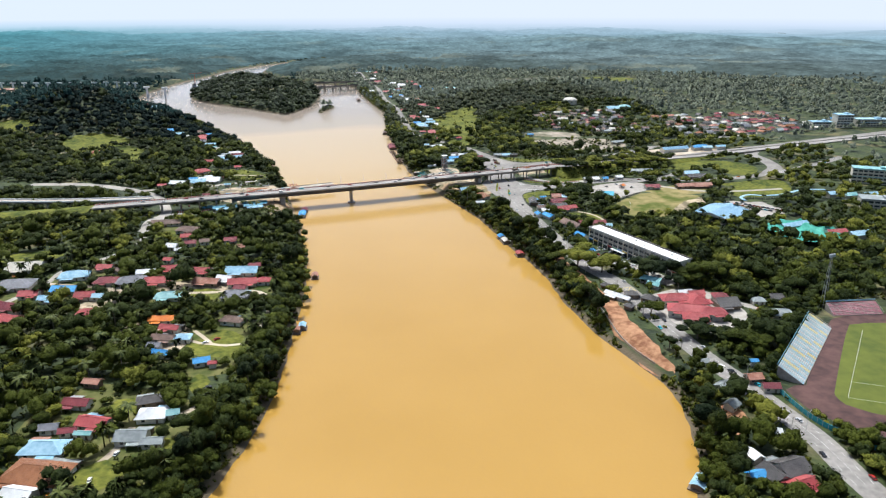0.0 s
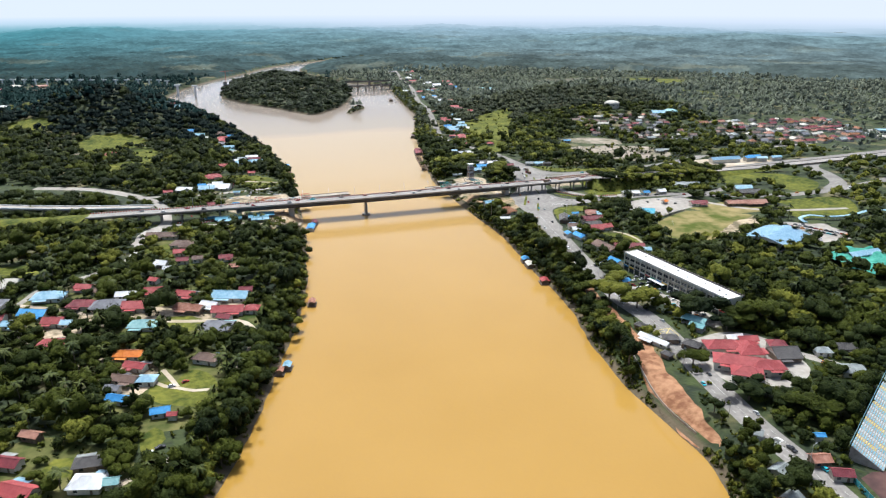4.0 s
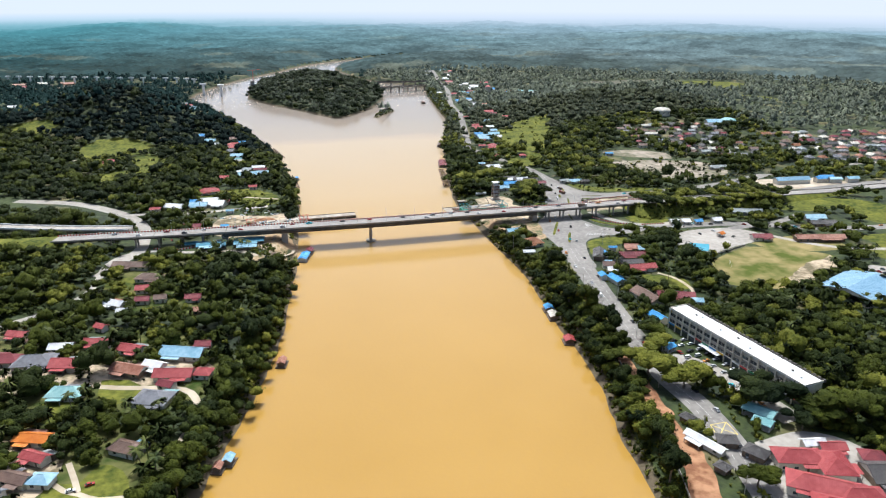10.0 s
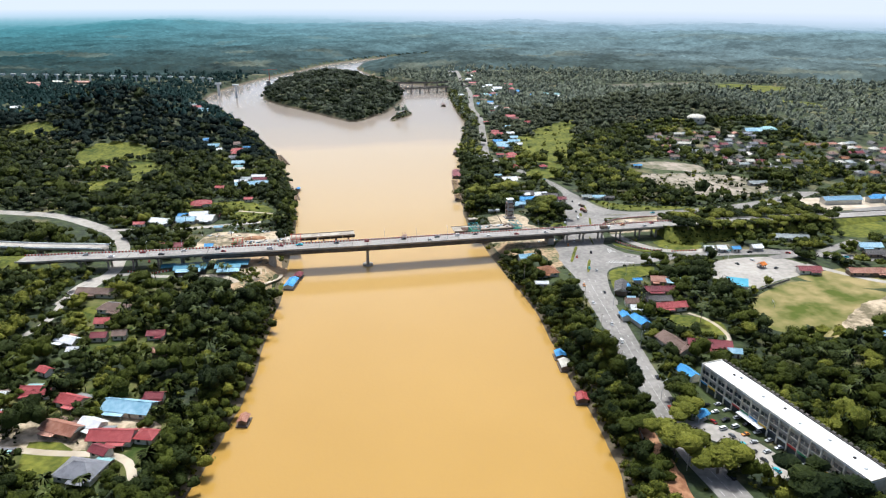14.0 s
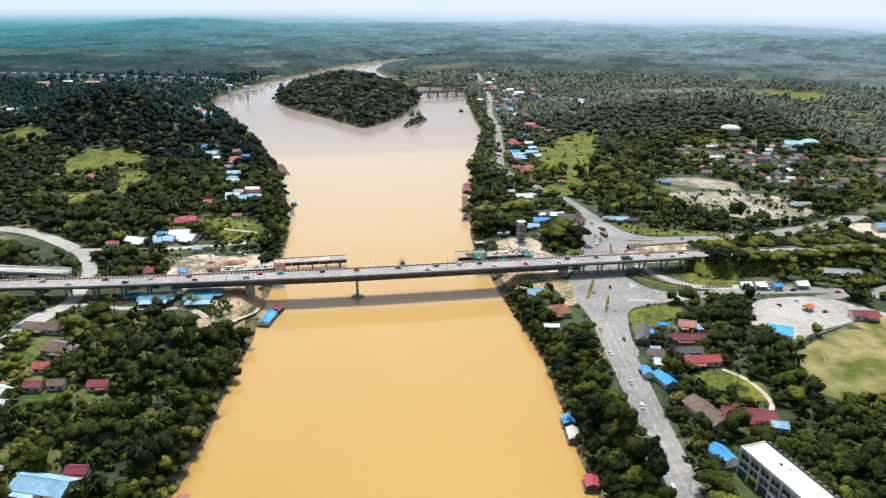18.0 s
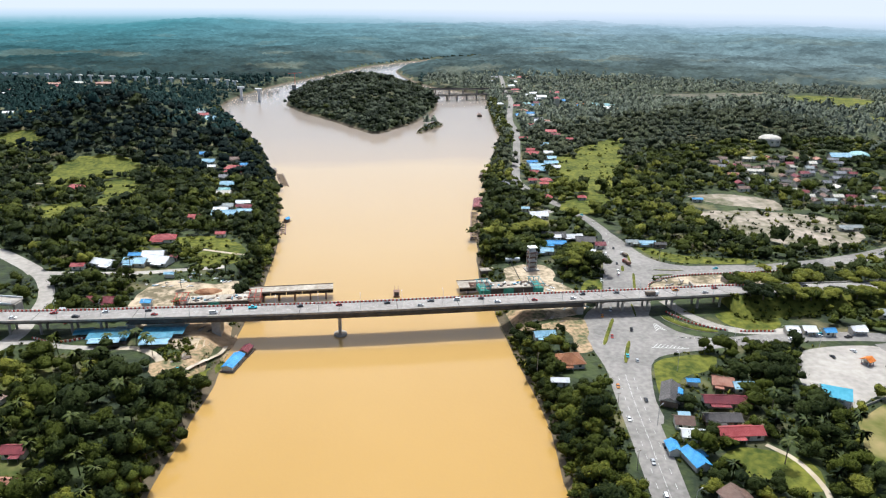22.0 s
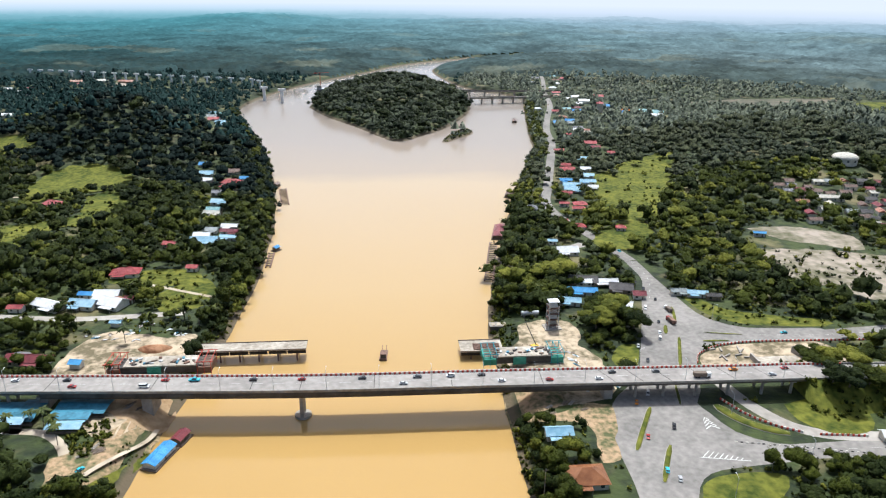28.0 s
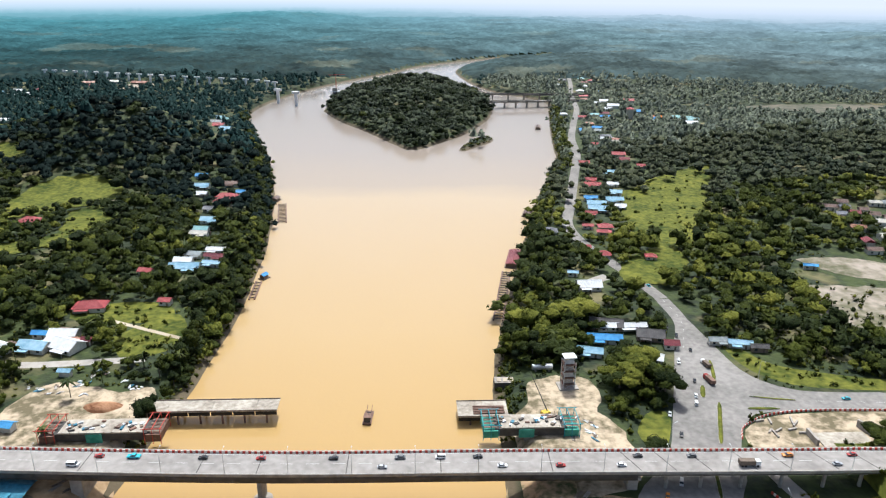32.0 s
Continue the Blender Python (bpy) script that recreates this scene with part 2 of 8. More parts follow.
def smooth_line(pts, step=4.0):
    """Catmull-Rom through the points, resampled about every step metres."""
    p = np.array(pts, float)
    p = np.vstack([2 * p[0] - p[1], p, 2 * p[-1] - p[-2]])
    out = []
    for i in range(1, len(p) - 2):
        n = max(2, int(np.linalg.norm(p[i + 1] - p[i]) / step))
        t = (np.arange(n) / n)[:, None]
        a, b, c, d = p[i - 1], p[i], p[i + 1], p[i + 2]
        out.append(0.5 * (2 * b + (c - a) * t + (2 * a - 5 * b + 4 * c - d) * t**2 + (3 * b - a - 3 * c + d) * t**3))
    return np.vstack(out + [p[-2:-1]])


# ---- the land: river banks, island, heights ----
WEST = [(-900, -900), (-380, -660), (-250, -500), (-165, -376), (-138, -332), (-119, -287), (-103, -240), (-88, -196), (-73, -140), (-66, -93), (-58, -45), (-54, -4),
        (-49, 40), (-45, 75), (-41, 140), (-43, 210), (-51, 305), (-75, 447), (-105, 560), (-142, 685), (-168, 806), (-148, 940), (-100, 1071), (-39, 1192), (24, 1300), (66, 1393), (150, 1500), (290, 1630), (420, 1690)]
EAST = [(440, 1640), (320, 1560), (215, 1480), (150, 1340), (160, 1150), (198, 1000), (240, 950), (262, 890), (250, 810), (218, 615), (201, 499), (178, 432), (152, 347), (131, 264), (113, 193), (98, 128),
        (88, 75), (87, 28), (84, -28), (83, -97), (73, -171), (66, -231), (55, -268), (47, -316), (45, -358), (42, -388), (17, -431), (-5, -455), (-60, -560), (-300, -900)]
ISLAND = [(-72, 822), (-41, 740), (0, 663), (36, 588), (56, 563), (95, 612), (125, 662), (160, 760), (174, 850), (172, 910), (150, 1000), (112, 1110), (70, 1160), (20, 1120), (-30, 1030), (-66, 920)]
ISLET = [(104, 560), (112, 556), (124, 575), (148, 606), (151, 626), (143, 632), (126, 612), (114, 590)]


def inside(poly, x, y):
    p = np.array(poly, float)
    q = np.roll(p, -1, 0)
    res = np.zeros(np.shape(x), bool)
    for (ax, ay), (bx, by) in zip(p, q):
        if ay != by:
            res ^= ((ay > y) != (by > y)) & (x < (bx - ax) * (y - ay) / (by - ay) + ax)
    return res


def edge_distance(poly, x, y, closed=True):
    p = np.array(poly, float)
    q = np.roll(p, -1, 0)
    if not closed:
        p, q = p[:-1], q[:-1]
    best = np.full(np.shape(x), 1e9)
    for a, b in zip(p, q):
        d = b - a
        t = np.clip(((x - a[0]) * d[0] + (y - a[1]) * d[1]) / (d @ d + 1e-9), 0, 1)
        best = np.minimum(best, np.hypot(x - a[0] - t * d[0], y - a[1] - t * d[1]))
    return best


RIVER = [tuple(p) for p in smooth_line(WEST, 15)] + [tuple(p) for p in smooth_line(EAST, 15)]
ISLE = [tuple(p) for p in smooth_line(ISLAND + ISLAND[:1], 15)]


def shore(x, y):
    """Signed distance to the water's edge, positive on land."""
    r = edge_distance(RIVER, x, y) * np.where(inside(RIVER, x, y), -1, 1)
    for isle in (ISLE, ISLET):
        i = edge_distance(isle, x, y) * np.where(inside(isle, x, y), 1, -1)
        r = np.maximum(r, i)
    return r


def bumpy(x, y, f, seed):
    """Cheap smooth waves for rolling land."""
    rs = np.random.RandomState(seed)
    out = 0.0
    for k in range(7):
        a, ph = rs.uniform(0, 2 * np.pi), rs.uniform(0, 6.28)
        g = f * rs.uniform(0.6, 1.7)
        out = out + np.sin(g * (x * np.cos(a) + y * np.sin(a)) + ph)
    return out / 7


HILLS = [(-250, 545, 95, 38), (-230, 485, 62, 16), (-420, 640, 190, 20), (-620, 420, 170, 16), (480, 380, 120, 12), (380, 470, 140, 10), (560, 520, 200, 16), (50, 820, 85, 17), (60, 1010, 70, 12), (330, 250, 60, 4), (-760, 150, 200, 22)]


def height(x, y):
    x, y = np.asarray(x, float), np.asarray(y, float)
    s = shore(x, y)
    g = np.full(x.shape, 7.0)
    for hx, hy, r, h in HILLS:
        g = g + h * np.exp(-((x - hx) ** 2 + (y - hy) ** 2) / (r * r))
    far = np.clip((np.hypot(x, y) - 800) / 1500, 0, 1)
    g = g + far * np.clip(s / 240, 0, 1) * (8 + 34 * np.clip(bumpy(x, y, 0.0042, 3) + 0.15, 0, 2) + 10 * bumpy(x, y, 0.011, 5))
    t = np.clip(s / 15, 0, 1)
    return np.where(s > 0, g * t * t * (3 - 2 * t), -3.0 * np.clip(-s / 7, 0, 1))


def axis(lo, hi, near_lo, near_hi, step):
    a = list(np.arange(near_lo, near_hi + step, step))
    d = step
    while a[-1] < hi:
        d *= 1.13
        a.append(min(a[-1] + d, hi))
    d = step
    while a[0] > lo:
        d *= 1.13
        a.insert(0, max(a[0] - d, lo))
    return np.array(a)


gx, gy = axis(-4500, 4400, -480, 620, 6.5), axis(-4800, 4000, -520, 1250, 6.5)
X, Y = np.meshgrid(gx, gy)
Z = height(X, Y)
idx = np.arange(X.size).reshape(X.shape)
quads = np.stack([idx[:-1, :-1], idx[:-1, 1:], idx[1:, 1:], idx[1:, :-1]], -1).reshape(-1, 4)
me = np_mesh("ground", np.stack([X, Y, Z], -1).reshape(-1, 3), quads, M_GROUND)
me.polygons.foreach_set("use_smooth", np.ones(len(quads), bool))
ground = tagged(new("ground", me), "green tropical lowland with wooded undergrowth", "ground", kind="structure")

# muddy water: silt-laden, glossy, fine ripples
M_WATER = mat("silty_water", (0.335, 0.193, 0.037), (0.380, 0.224, 0.050), scale=0.012, big=0.004, rough=0.10, spec=0.5)
nt = M_WATER.node_tree
wb, wnz, wgeo = nt.nodes.new("ShaderNodeBump"), nt.nodes.new("ShaderNodeTexNoise"), nt.nodes.new("ShaderNodeNewGeometry")
wnz.inputs["Scale"].default_value, wnz.inputs["Detail"].default_value = 0.5, 4
wb.inputs["Distance"].default_value = 0.05
wpr = nt.nodes["Principled BSDF"]
# sky reflection and cloud shade are painted in: base colour pales, then greys, upstream
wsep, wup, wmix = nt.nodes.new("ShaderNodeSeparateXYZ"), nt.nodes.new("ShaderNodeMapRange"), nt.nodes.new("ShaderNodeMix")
wwarp, wtip, wtint = nt.nodes.new("ShaderNodeTexNoise"), nt.nodes.new("ShaderNodeMath"), nt.nodes.new("ShaderNodeValToRGB")
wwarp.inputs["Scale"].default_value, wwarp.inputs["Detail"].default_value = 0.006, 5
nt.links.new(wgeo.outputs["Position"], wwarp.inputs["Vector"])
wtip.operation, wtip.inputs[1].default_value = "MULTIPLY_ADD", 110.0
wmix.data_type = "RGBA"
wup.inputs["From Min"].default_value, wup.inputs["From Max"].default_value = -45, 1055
SKY_TINT = ((0.0, (0.42, 0.268, 0.098)), (0.20, (0.43, 0.298, 0.140)), (0.43, (0.45, 0.340, 0.210)), (0.47, (0.36, 0.285, 0.205)), (0.60, (0.32, 0.265, 0.215)), (1.0, (0.27, 0.235, 0.205)))
for k_, (p_, c_) in enumerate(SKY_TINT):
    if 0 < k_ < len(SKY_TINT) - 1:
        wtint.color_ramp.elements.new(p_)
for el_, (p_, c_) in zip(wtint.color_ramp.elements, SKY_TINT):
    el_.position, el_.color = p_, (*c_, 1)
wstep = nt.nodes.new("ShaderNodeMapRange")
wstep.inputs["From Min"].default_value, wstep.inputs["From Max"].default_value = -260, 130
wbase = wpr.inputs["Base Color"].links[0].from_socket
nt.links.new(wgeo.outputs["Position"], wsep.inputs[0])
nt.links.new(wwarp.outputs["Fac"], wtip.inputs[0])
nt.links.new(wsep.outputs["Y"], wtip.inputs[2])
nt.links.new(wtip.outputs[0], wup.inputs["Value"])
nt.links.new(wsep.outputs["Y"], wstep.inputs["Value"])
nt.links.new(wup.outputs["Result"], wtint.inputs["Fac"])
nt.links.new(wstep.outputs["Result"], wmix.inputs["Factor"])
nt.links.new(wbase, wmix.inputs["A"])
nt.links.new(wtint.outputs["Color"], wmix.inputs["B"])
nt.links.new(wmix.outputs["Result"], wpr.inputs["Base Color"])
wpr.inputs["IOR"].default_value = 1.33
nt.links.new(wgeo.outputs["Position"], wnz.inputs["Vector"])
nt.links.new(wnz.outputs["Fac"], wb.inputs["Height"])
nt.links.new(wb.outputs["Normal"], nt.nodes["Principled BSDF"].inputs["Normal"])
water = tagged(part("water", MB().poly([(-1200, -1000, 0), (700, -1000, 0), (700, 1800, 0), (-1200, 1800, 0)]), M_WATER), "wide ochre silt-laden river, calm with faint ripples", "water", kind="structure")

# distance: wooded plain, glowing haze painted in by distance; its raised rim stands for sky
R0 = 1560.0
rr = np.concatenate([np.arange(R0, 2100, 7.5), np.arange(2100, 2600, 13), np.arange(2600, 3300, 26), np.linspace(3300, 4300, 24), np.linspace(4340, 4520, 6)])
A = np.concatenate([np.linspace(-np.pi, -0.8, 90)[:-1], np.arange(-0.8, 0.8, 0.0052), np.linspace(0.8, np.pi, 90)])
RX, RY = rr[:, None] * np.sin(A)[None] - 60, rr[:, None] * np.cos(A)[None] - 400
rise = np.clip((rr - 4310) / 210, 0, 1)[:, None] * 420
jit = np.random.RandomState(2).uniform(0, 1, RX.shape)
canopy = 5 + 9 * jit + 3 * bumpy(RX, RY, 0.03, 8) + np.clip((rr - R0) / 60, 0, 1)[:, None] * 2 - 3
open_land = bumpy(RX, RY, 0.009, 21) > 0.46
edge = np.clip(shore(RX, RY) / 70, 0, 1) ** 1.5
RZ = height(RX, RY) + np.where(open_land, 1.5, canopy) * edge + rise
RZ[0] = height(RX[0], RY[0]) - 2
ri = np.arange(RX.size).reshape(RX.shape)
rq = np.stack([ri[:-1, :-1], ri[:-1, 1:], ri[1:, 1:], ri[1:, :-1]], -1).reshape(-1, 4)
dry = shore(RX.ravel(), RY.ravel()) > 4
rq = rq[dry[rq].all(1)]
M_FAR = bpy.data.materials.new("hazy_distance")
M_FAR.use_nodes = True
fn, fl = M_FAR.node_tree.nodes, M_FAR.node_tree.links
fgeo = fn.new("ShaderNodeNewGeometry")


def far_math(op, a, b=None, c=None, clamp=False):
    m = fn.new("ShaderNodeMath")
    m.operation, m.use_clamp = op, clamp
    for i, v in enumerate((a, b, c)):
        if isinstance(v, (int, float)):
            m.inputs[i].default_value = v
        elif v is not None:
            fl.new(v, m.inputs[i])
    return m.outputs[0]


def far_range(v, lo, hi, to_lo=0.0, to_hi=1.0):
    m = fn.new("ShaderNodeMapRange")
    for nm, q in (("From Min", lo), ("From Max", hi), ("To Min", to_lo), ("To Max", to_hi)):
        m.inputs[nm].default_value = q
    fl.new(v, m.inputs["Value"])
    return m.outputs["Result"]


def far_noise(scale, detail, rough=0.5, shift=0.0):
    m, t = fn.new("ShaderNodeTexNoise"), fn.new("ShaderNodeVectorMath")
    t.inputs[1].default_value = (shift, 2 * shift, 0)
    fl.new(fgeo.outputs["Position"], t.inputs[0])
    fl.new(t.outputs["Vector"], m.inputs["Vector"])
    m.inputs["Scale"].default_value, m.inputs["Detail"].default_value, m.inputs["Roughness"].default_value = scale, detail, rough
    return m.outputs["Fac"]


def far_ramp(v, stops):
    r = fn.new("ShaderNodeValToRGB")
    el = r.color_ramp.elements
    el[0].position, el[0].color = stops[0][0], (*stops[0][1], 1)
    el[1].position, el[1].color = stops[-1][0], (*stops[-1][1], 1)
    for p_, c_ in stops[1:-1]:
        el.new(p_).color = (*c_, 1)
    fl.new(v, r.inputs["Fac"])
    return r.outputs["Color"]


def far_mix(f, a, b):
    m = fn.new("ShaderNodeMix")
    m.data_type = "RGBA"
    for nm, v in (("Factor", f), ("A", a), ("B", b)):
        if isinstance(v, tuple):
            m.inputs[nm].default_value = (*v, 1)
        elif isinstance(v, float):
            m.inputs[nm].default_value = v
        else:
            fl.new(v, m.inputs[nm])
    return m.outputs["Result"]


fsub, flen, fsep = fn.new("ShaderNodeVectorMath"), fn.new("ShaderNodeVectorMath"), fn.new("ShaderNodeSeparateXYZ")
flen.operation = "LENGTH"
fsub.inputs[1].default_value = (60, 400, 0)
fl.new(fgeo.outputs["Position"], fsub.inputs[0])
fl.new(fsub.outputs["Vector"], flen.inputs[0])
fl.new(fgeo.outputs["Position"], fsep.inputs[0])
f_dist = flen.outputs["Value"]
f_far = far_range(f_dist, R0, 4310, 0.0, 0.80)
# the raised rim pales with height, painted as bright haze and sky
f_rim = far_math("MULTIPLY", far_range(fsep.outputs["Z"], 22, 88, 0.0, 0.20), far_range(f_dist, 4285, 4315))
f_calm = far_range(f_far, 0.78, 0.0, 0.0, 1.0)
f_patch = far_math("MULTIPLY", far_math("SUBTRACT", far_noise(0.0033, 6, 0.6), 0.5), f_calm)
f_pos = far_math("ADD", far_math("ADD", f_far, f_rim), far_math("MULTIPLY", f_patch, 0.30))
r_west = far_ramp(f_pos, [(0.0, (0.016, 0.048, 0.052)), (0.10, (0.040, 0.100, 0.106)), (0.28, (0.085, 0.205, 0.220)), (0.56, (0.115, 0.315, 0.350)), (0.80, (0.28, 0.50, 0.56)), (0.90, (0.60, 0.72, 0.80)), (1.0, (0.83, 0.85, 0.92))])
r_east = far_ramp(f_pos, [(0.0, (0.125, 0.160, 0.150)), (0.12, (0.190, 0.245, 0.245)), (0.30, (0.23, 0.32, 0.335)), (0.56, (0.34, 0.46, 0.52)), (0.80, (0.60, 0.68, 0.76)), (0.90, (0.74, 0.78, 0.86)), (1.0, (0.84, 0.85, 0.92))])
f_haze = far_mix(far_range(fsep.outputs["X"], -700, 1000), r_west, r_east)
# woods, clearings, plantations and dry fields of the plain
f_wood = far_range(far_noise(0.0075, 9, 0.68, 900), 0.38, 0.62, 0.50, 1.42)
f_fleck = far_range(far_noise(0.045, 5, 0.7, 300), 0.30, 0.70, 0.62, 1.38)
f_field = far_range(far_noise(0.0042, 4, 0.55, 5200), 0.585, 0.64)
f_tone = far_math("MULTIPLY", f_wood, f_fleck)
f_quiet = far_math("ADD", far_math("MULTIPLY", far_math("SUBTRACT", f_tone, 1.0), f_calm), 1.0)
f_clear = far_math("MULTIPLY", f_field, f_calm)
# haze colour glows as emission and replaces the lit surface farther out
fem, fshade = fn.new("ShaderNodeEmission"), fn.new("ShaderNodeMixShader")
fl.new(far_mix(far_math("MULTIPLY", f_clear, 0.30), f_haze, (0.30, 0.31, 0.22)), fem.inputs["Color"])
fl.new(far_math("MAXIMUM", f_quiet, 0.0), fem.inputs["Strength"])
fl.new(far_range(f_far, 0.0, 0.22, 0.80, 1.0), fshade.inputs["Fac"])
f_green = far_mix(far_range(far_noise(0.045, 7, 0.6), 0.42, 0.62), (0.006, 0.014, 0.009), (0.060, 0.072, 0.036))
fl.new(far_mix(f_field, f_green, (0.17, 0.16, 0.09)), fn["Principled BSDF"].inputs["Base Color"])
fn["Principled BSDF"].inputs["Roughness"].default_value = 0.9
fl.new(fn["Principled BSDF"].outputs["BSDF"], fshade.inputs[1])
fl.new(fem.outputs["Emission"], fshade.inputs[2])
fl.new(fshade.outputs["Shader"], fn["Material Output"].inputs["Surface"])
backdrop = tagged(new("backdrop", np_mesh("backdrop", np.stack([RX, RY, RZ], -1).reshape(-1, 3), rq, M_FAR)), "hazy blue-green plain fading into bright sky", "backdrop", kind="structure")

# ---- roads and open ground ----
CLEAR = []                    # polygons and (line, half width) kept free of trees
ZG = 7.0


def drape(name, pts, material, label, category, lift=0.12, cell=2.5, clear=True, rough=2.2):
    """A sheet of small cells laid over uneven ground inside an outline."""
    p = smooth_line(list(pts) + [pts[0]], 2.5)[:-1]
    p = p + np.stack([bumpy(p[:, 0], p[:, 1], 0.55, 61), bumpy(p[:, 0], p[:, 1], 0.5, 62)], 1) * rough
    if clear:
        CLEAR.append((np.array(p), None))
    lo, hi = p.min(0), p.max(0)
    xs, ys = np.arange(lo[0], hi[0] + cell, cell), np.arange(lo[1], hi[1] + cell, cell)
    gx_, gy_ = np.meshgrid(xs, ys)
    # pull the outermost corners onto the outline, so that the edge runs smooth
    i = np.arange(gx_.size).reshape(gx_.shape)
    q = np.stack([i[:-1, :-1], i[:-1, 1:], i[1:, 1:], i[1:, :-1]], -1).reshape(-1, 4)
    fx, fy = gx_.ravel().copy(), gy_.ravel().copy()
    ins = inside(p, fx, fy)
    q = q[ins[q].any(1)]
    for k in np.unique(q[~ins[q]]):
        best, at = 1e9, None
        for a, c in zip(p, np.roll(p, -1, 0)):
            d = c - a
            t = min(1, max(0, ((fx[k] - a[0]) * d[0] + (fy[k] - a[1]) * d[1]) / (d @ d + 1e-9)))
            w = a + t * d
            r = math.hypot(w[0] - fx[k], w[1] - fy[k])
            if r < best:
                best, at = r, w
        fx[k], fy[k] = at
    z = height(fx, fy) + lift
    me_ = np_mesh(name, np.stack([fx, fy, z], 1), q, material)
    return tagged(new(name, me_), label, category, kind="structure")


def lawn(name, pts, material, label, category, z=ZG + 0.05, clear=True, kind="structure"):
    """A flat sheet laid on level ground, with its own slightly wavy edge."""
    p = smooth_line(list(pts) + [pts[0]], 5)[:-1]
    if clear:
        CLEAR.append((np.array(p), None))
    return tagged(part(name, MB().poly([(x, y, z) for x, y in p][:: 1 if signed_area(p) > 0 else -1]), material), label, category, kind=kind)


def signed_area(p):
    p = np.array(p)
    q = np.roll(p, -1, 0)
    return (p[:, 0] * q[:, 1] - q[:, 0] * p[:, 1]).sum() / 2


def ribbon(line, width, z, off=0.0):
    """Quads along a centre line; z and width are numbers or arrays along the line. Returns vertices, faces."""
    p = np.array(line)
    d = np.gradient(p, axis=0)
    d /= np.linalg.norm(d, axis=1)[:, None]
    nrm = np.stack([-d[:, 1], d[:, 0]], 1)
    w = np.broadcast_to(width, len(p))[:, None] / 2
    zz = np.broadcast_to(z, len(p))[:, None]
    a, b = p + nrm * (off + w), p + nrm * (off - w)
    return np.vstack([np.hstack([a, zz]), np.hstack([b, zz])])


def strip(name, pts, width, material, label, category="road", z=ZG + 0.08, clear=True, kind="structure", off=0.0, step=4.0, smooth=True):
    line = smooth_line(pts, step) if smooth else np.array(pts, float)
    n = len(line)
    if not isinstance(width, (int, float)):
        width = np.interp(np.arange(n) / (n - 1), np.linspace(0, 1, len(width)), width)
    v = ribbon(line, width, 0 if z is None else z, off)
    if z is None:
        v[:, 2] = height(v[:, 0], v[:, 1]) + 0.3
        v[:n, 2] = v[n:, 2] = np.maximum(v[:n, 2], v[n:, 2])
    q = np.array([(i, i + n, i + n + 1, i + 1) for i in range(n - 1)])
    if clear:
        CLEAR.append((line, float(np.max(width)) / 2))
    ob = new(name, np_mesh(name, v, q, material))
    return tagged(ob, label, category, kind=kind) if label else ob


def dashes(name, pts, z, parent, on=3.0, gap=5.0, w=0.12, off=0.0, material=None):
    """Broken line of paint, each dash with its own edges, joined in one mesh."""
    line = smooth_line(pts, 1.0)
    mb, i = MB(), 0
    step = int(on + gap)
    d = np.gradient(line, axis=0)
    d /= np.linalg.norm(d, axis=1)[:, None] + 1e-9
    while i + int(on) < len(line):
        a, b, n = line[i], line[i + int(on)], np.array([-d[i][1], d[i][0]])
        a, b = a + n * off, b + n * off
        mb.poly([(*(a - n * w / 2), z), (*(b - n * w / 2), z), (*(b + n * w / 2), z), (*(a + n * w / 2), z)])
        i += max(step, 1)
    return part(name, mb, material or M_LINE, parent)


ROAD_A = [(40, -640), (48, -520), (56, -473), (64.5, -446), (68, -420), (71, -398), (73, -372), (81, -328), (89, -297), (93, -270), (93, -243), (98, -214), (103, -186), (109, -156), (116, -122), (122, -92), (128, -66), (136, -40), (146, -12), (157, 18), (172, 60), (183, 95),
          (192, 122), (191.5, 152), (184, 186), (174, 220), (167, 252), (166.5, 284), (176, 321), (198, 406), (220, 494), (233, 577), (258, 680), (286, 788), (308, 923), (335, 1059), (360, 1220)]
ROAD_B = [(200, 62), (207, 53), (222, 47.5), (240, 46), (265, 45.5), (321, 51), (378, 66), (440, 92), (520, 110), (640, 100)]
ROAD_C = [(154, -48), (168, -47.5), (182, -46.5), (197, -46), (227, -46), (256, -49), (276, -54), (304, -67), (344, -84), (400, -90), (480, -80), (560, -60)]
road_a = strip("road", ROAD_A[:19], [11, 11.5, 12, 12, 12, 12, 12, 12.5, 13.5, 15, 15], M_PALEROAD, "grey worn asphalt riverside road with white lane paint")
strip("road", ROAD_A[18:24], [15, 13, 12, 9, 8, 8], M_PALEROAD, "grey worn asphalt road north of the flyover", z=ZG + 0.075)
strip("road", ROAD_A[23:], [8, 8, 8, 8, 8, 7.5, 7, 6.5], M_PALEROAD, "pale grey asphalt road following the river upstream", z=None)
road_b = strip("road", ROAD_B, [8, 12, 13, 12, 11, 10, 10], M_PALEROAD, "grey asphalt slip road curving beside the flyover", z=ZG + 0.085)
road_c = strip("road", ROAD_C, [9, 10, 10, 10, 10, 9], M_PALEROAD, "grey asphalt road leading off the junction", z=ZG + 0.09)
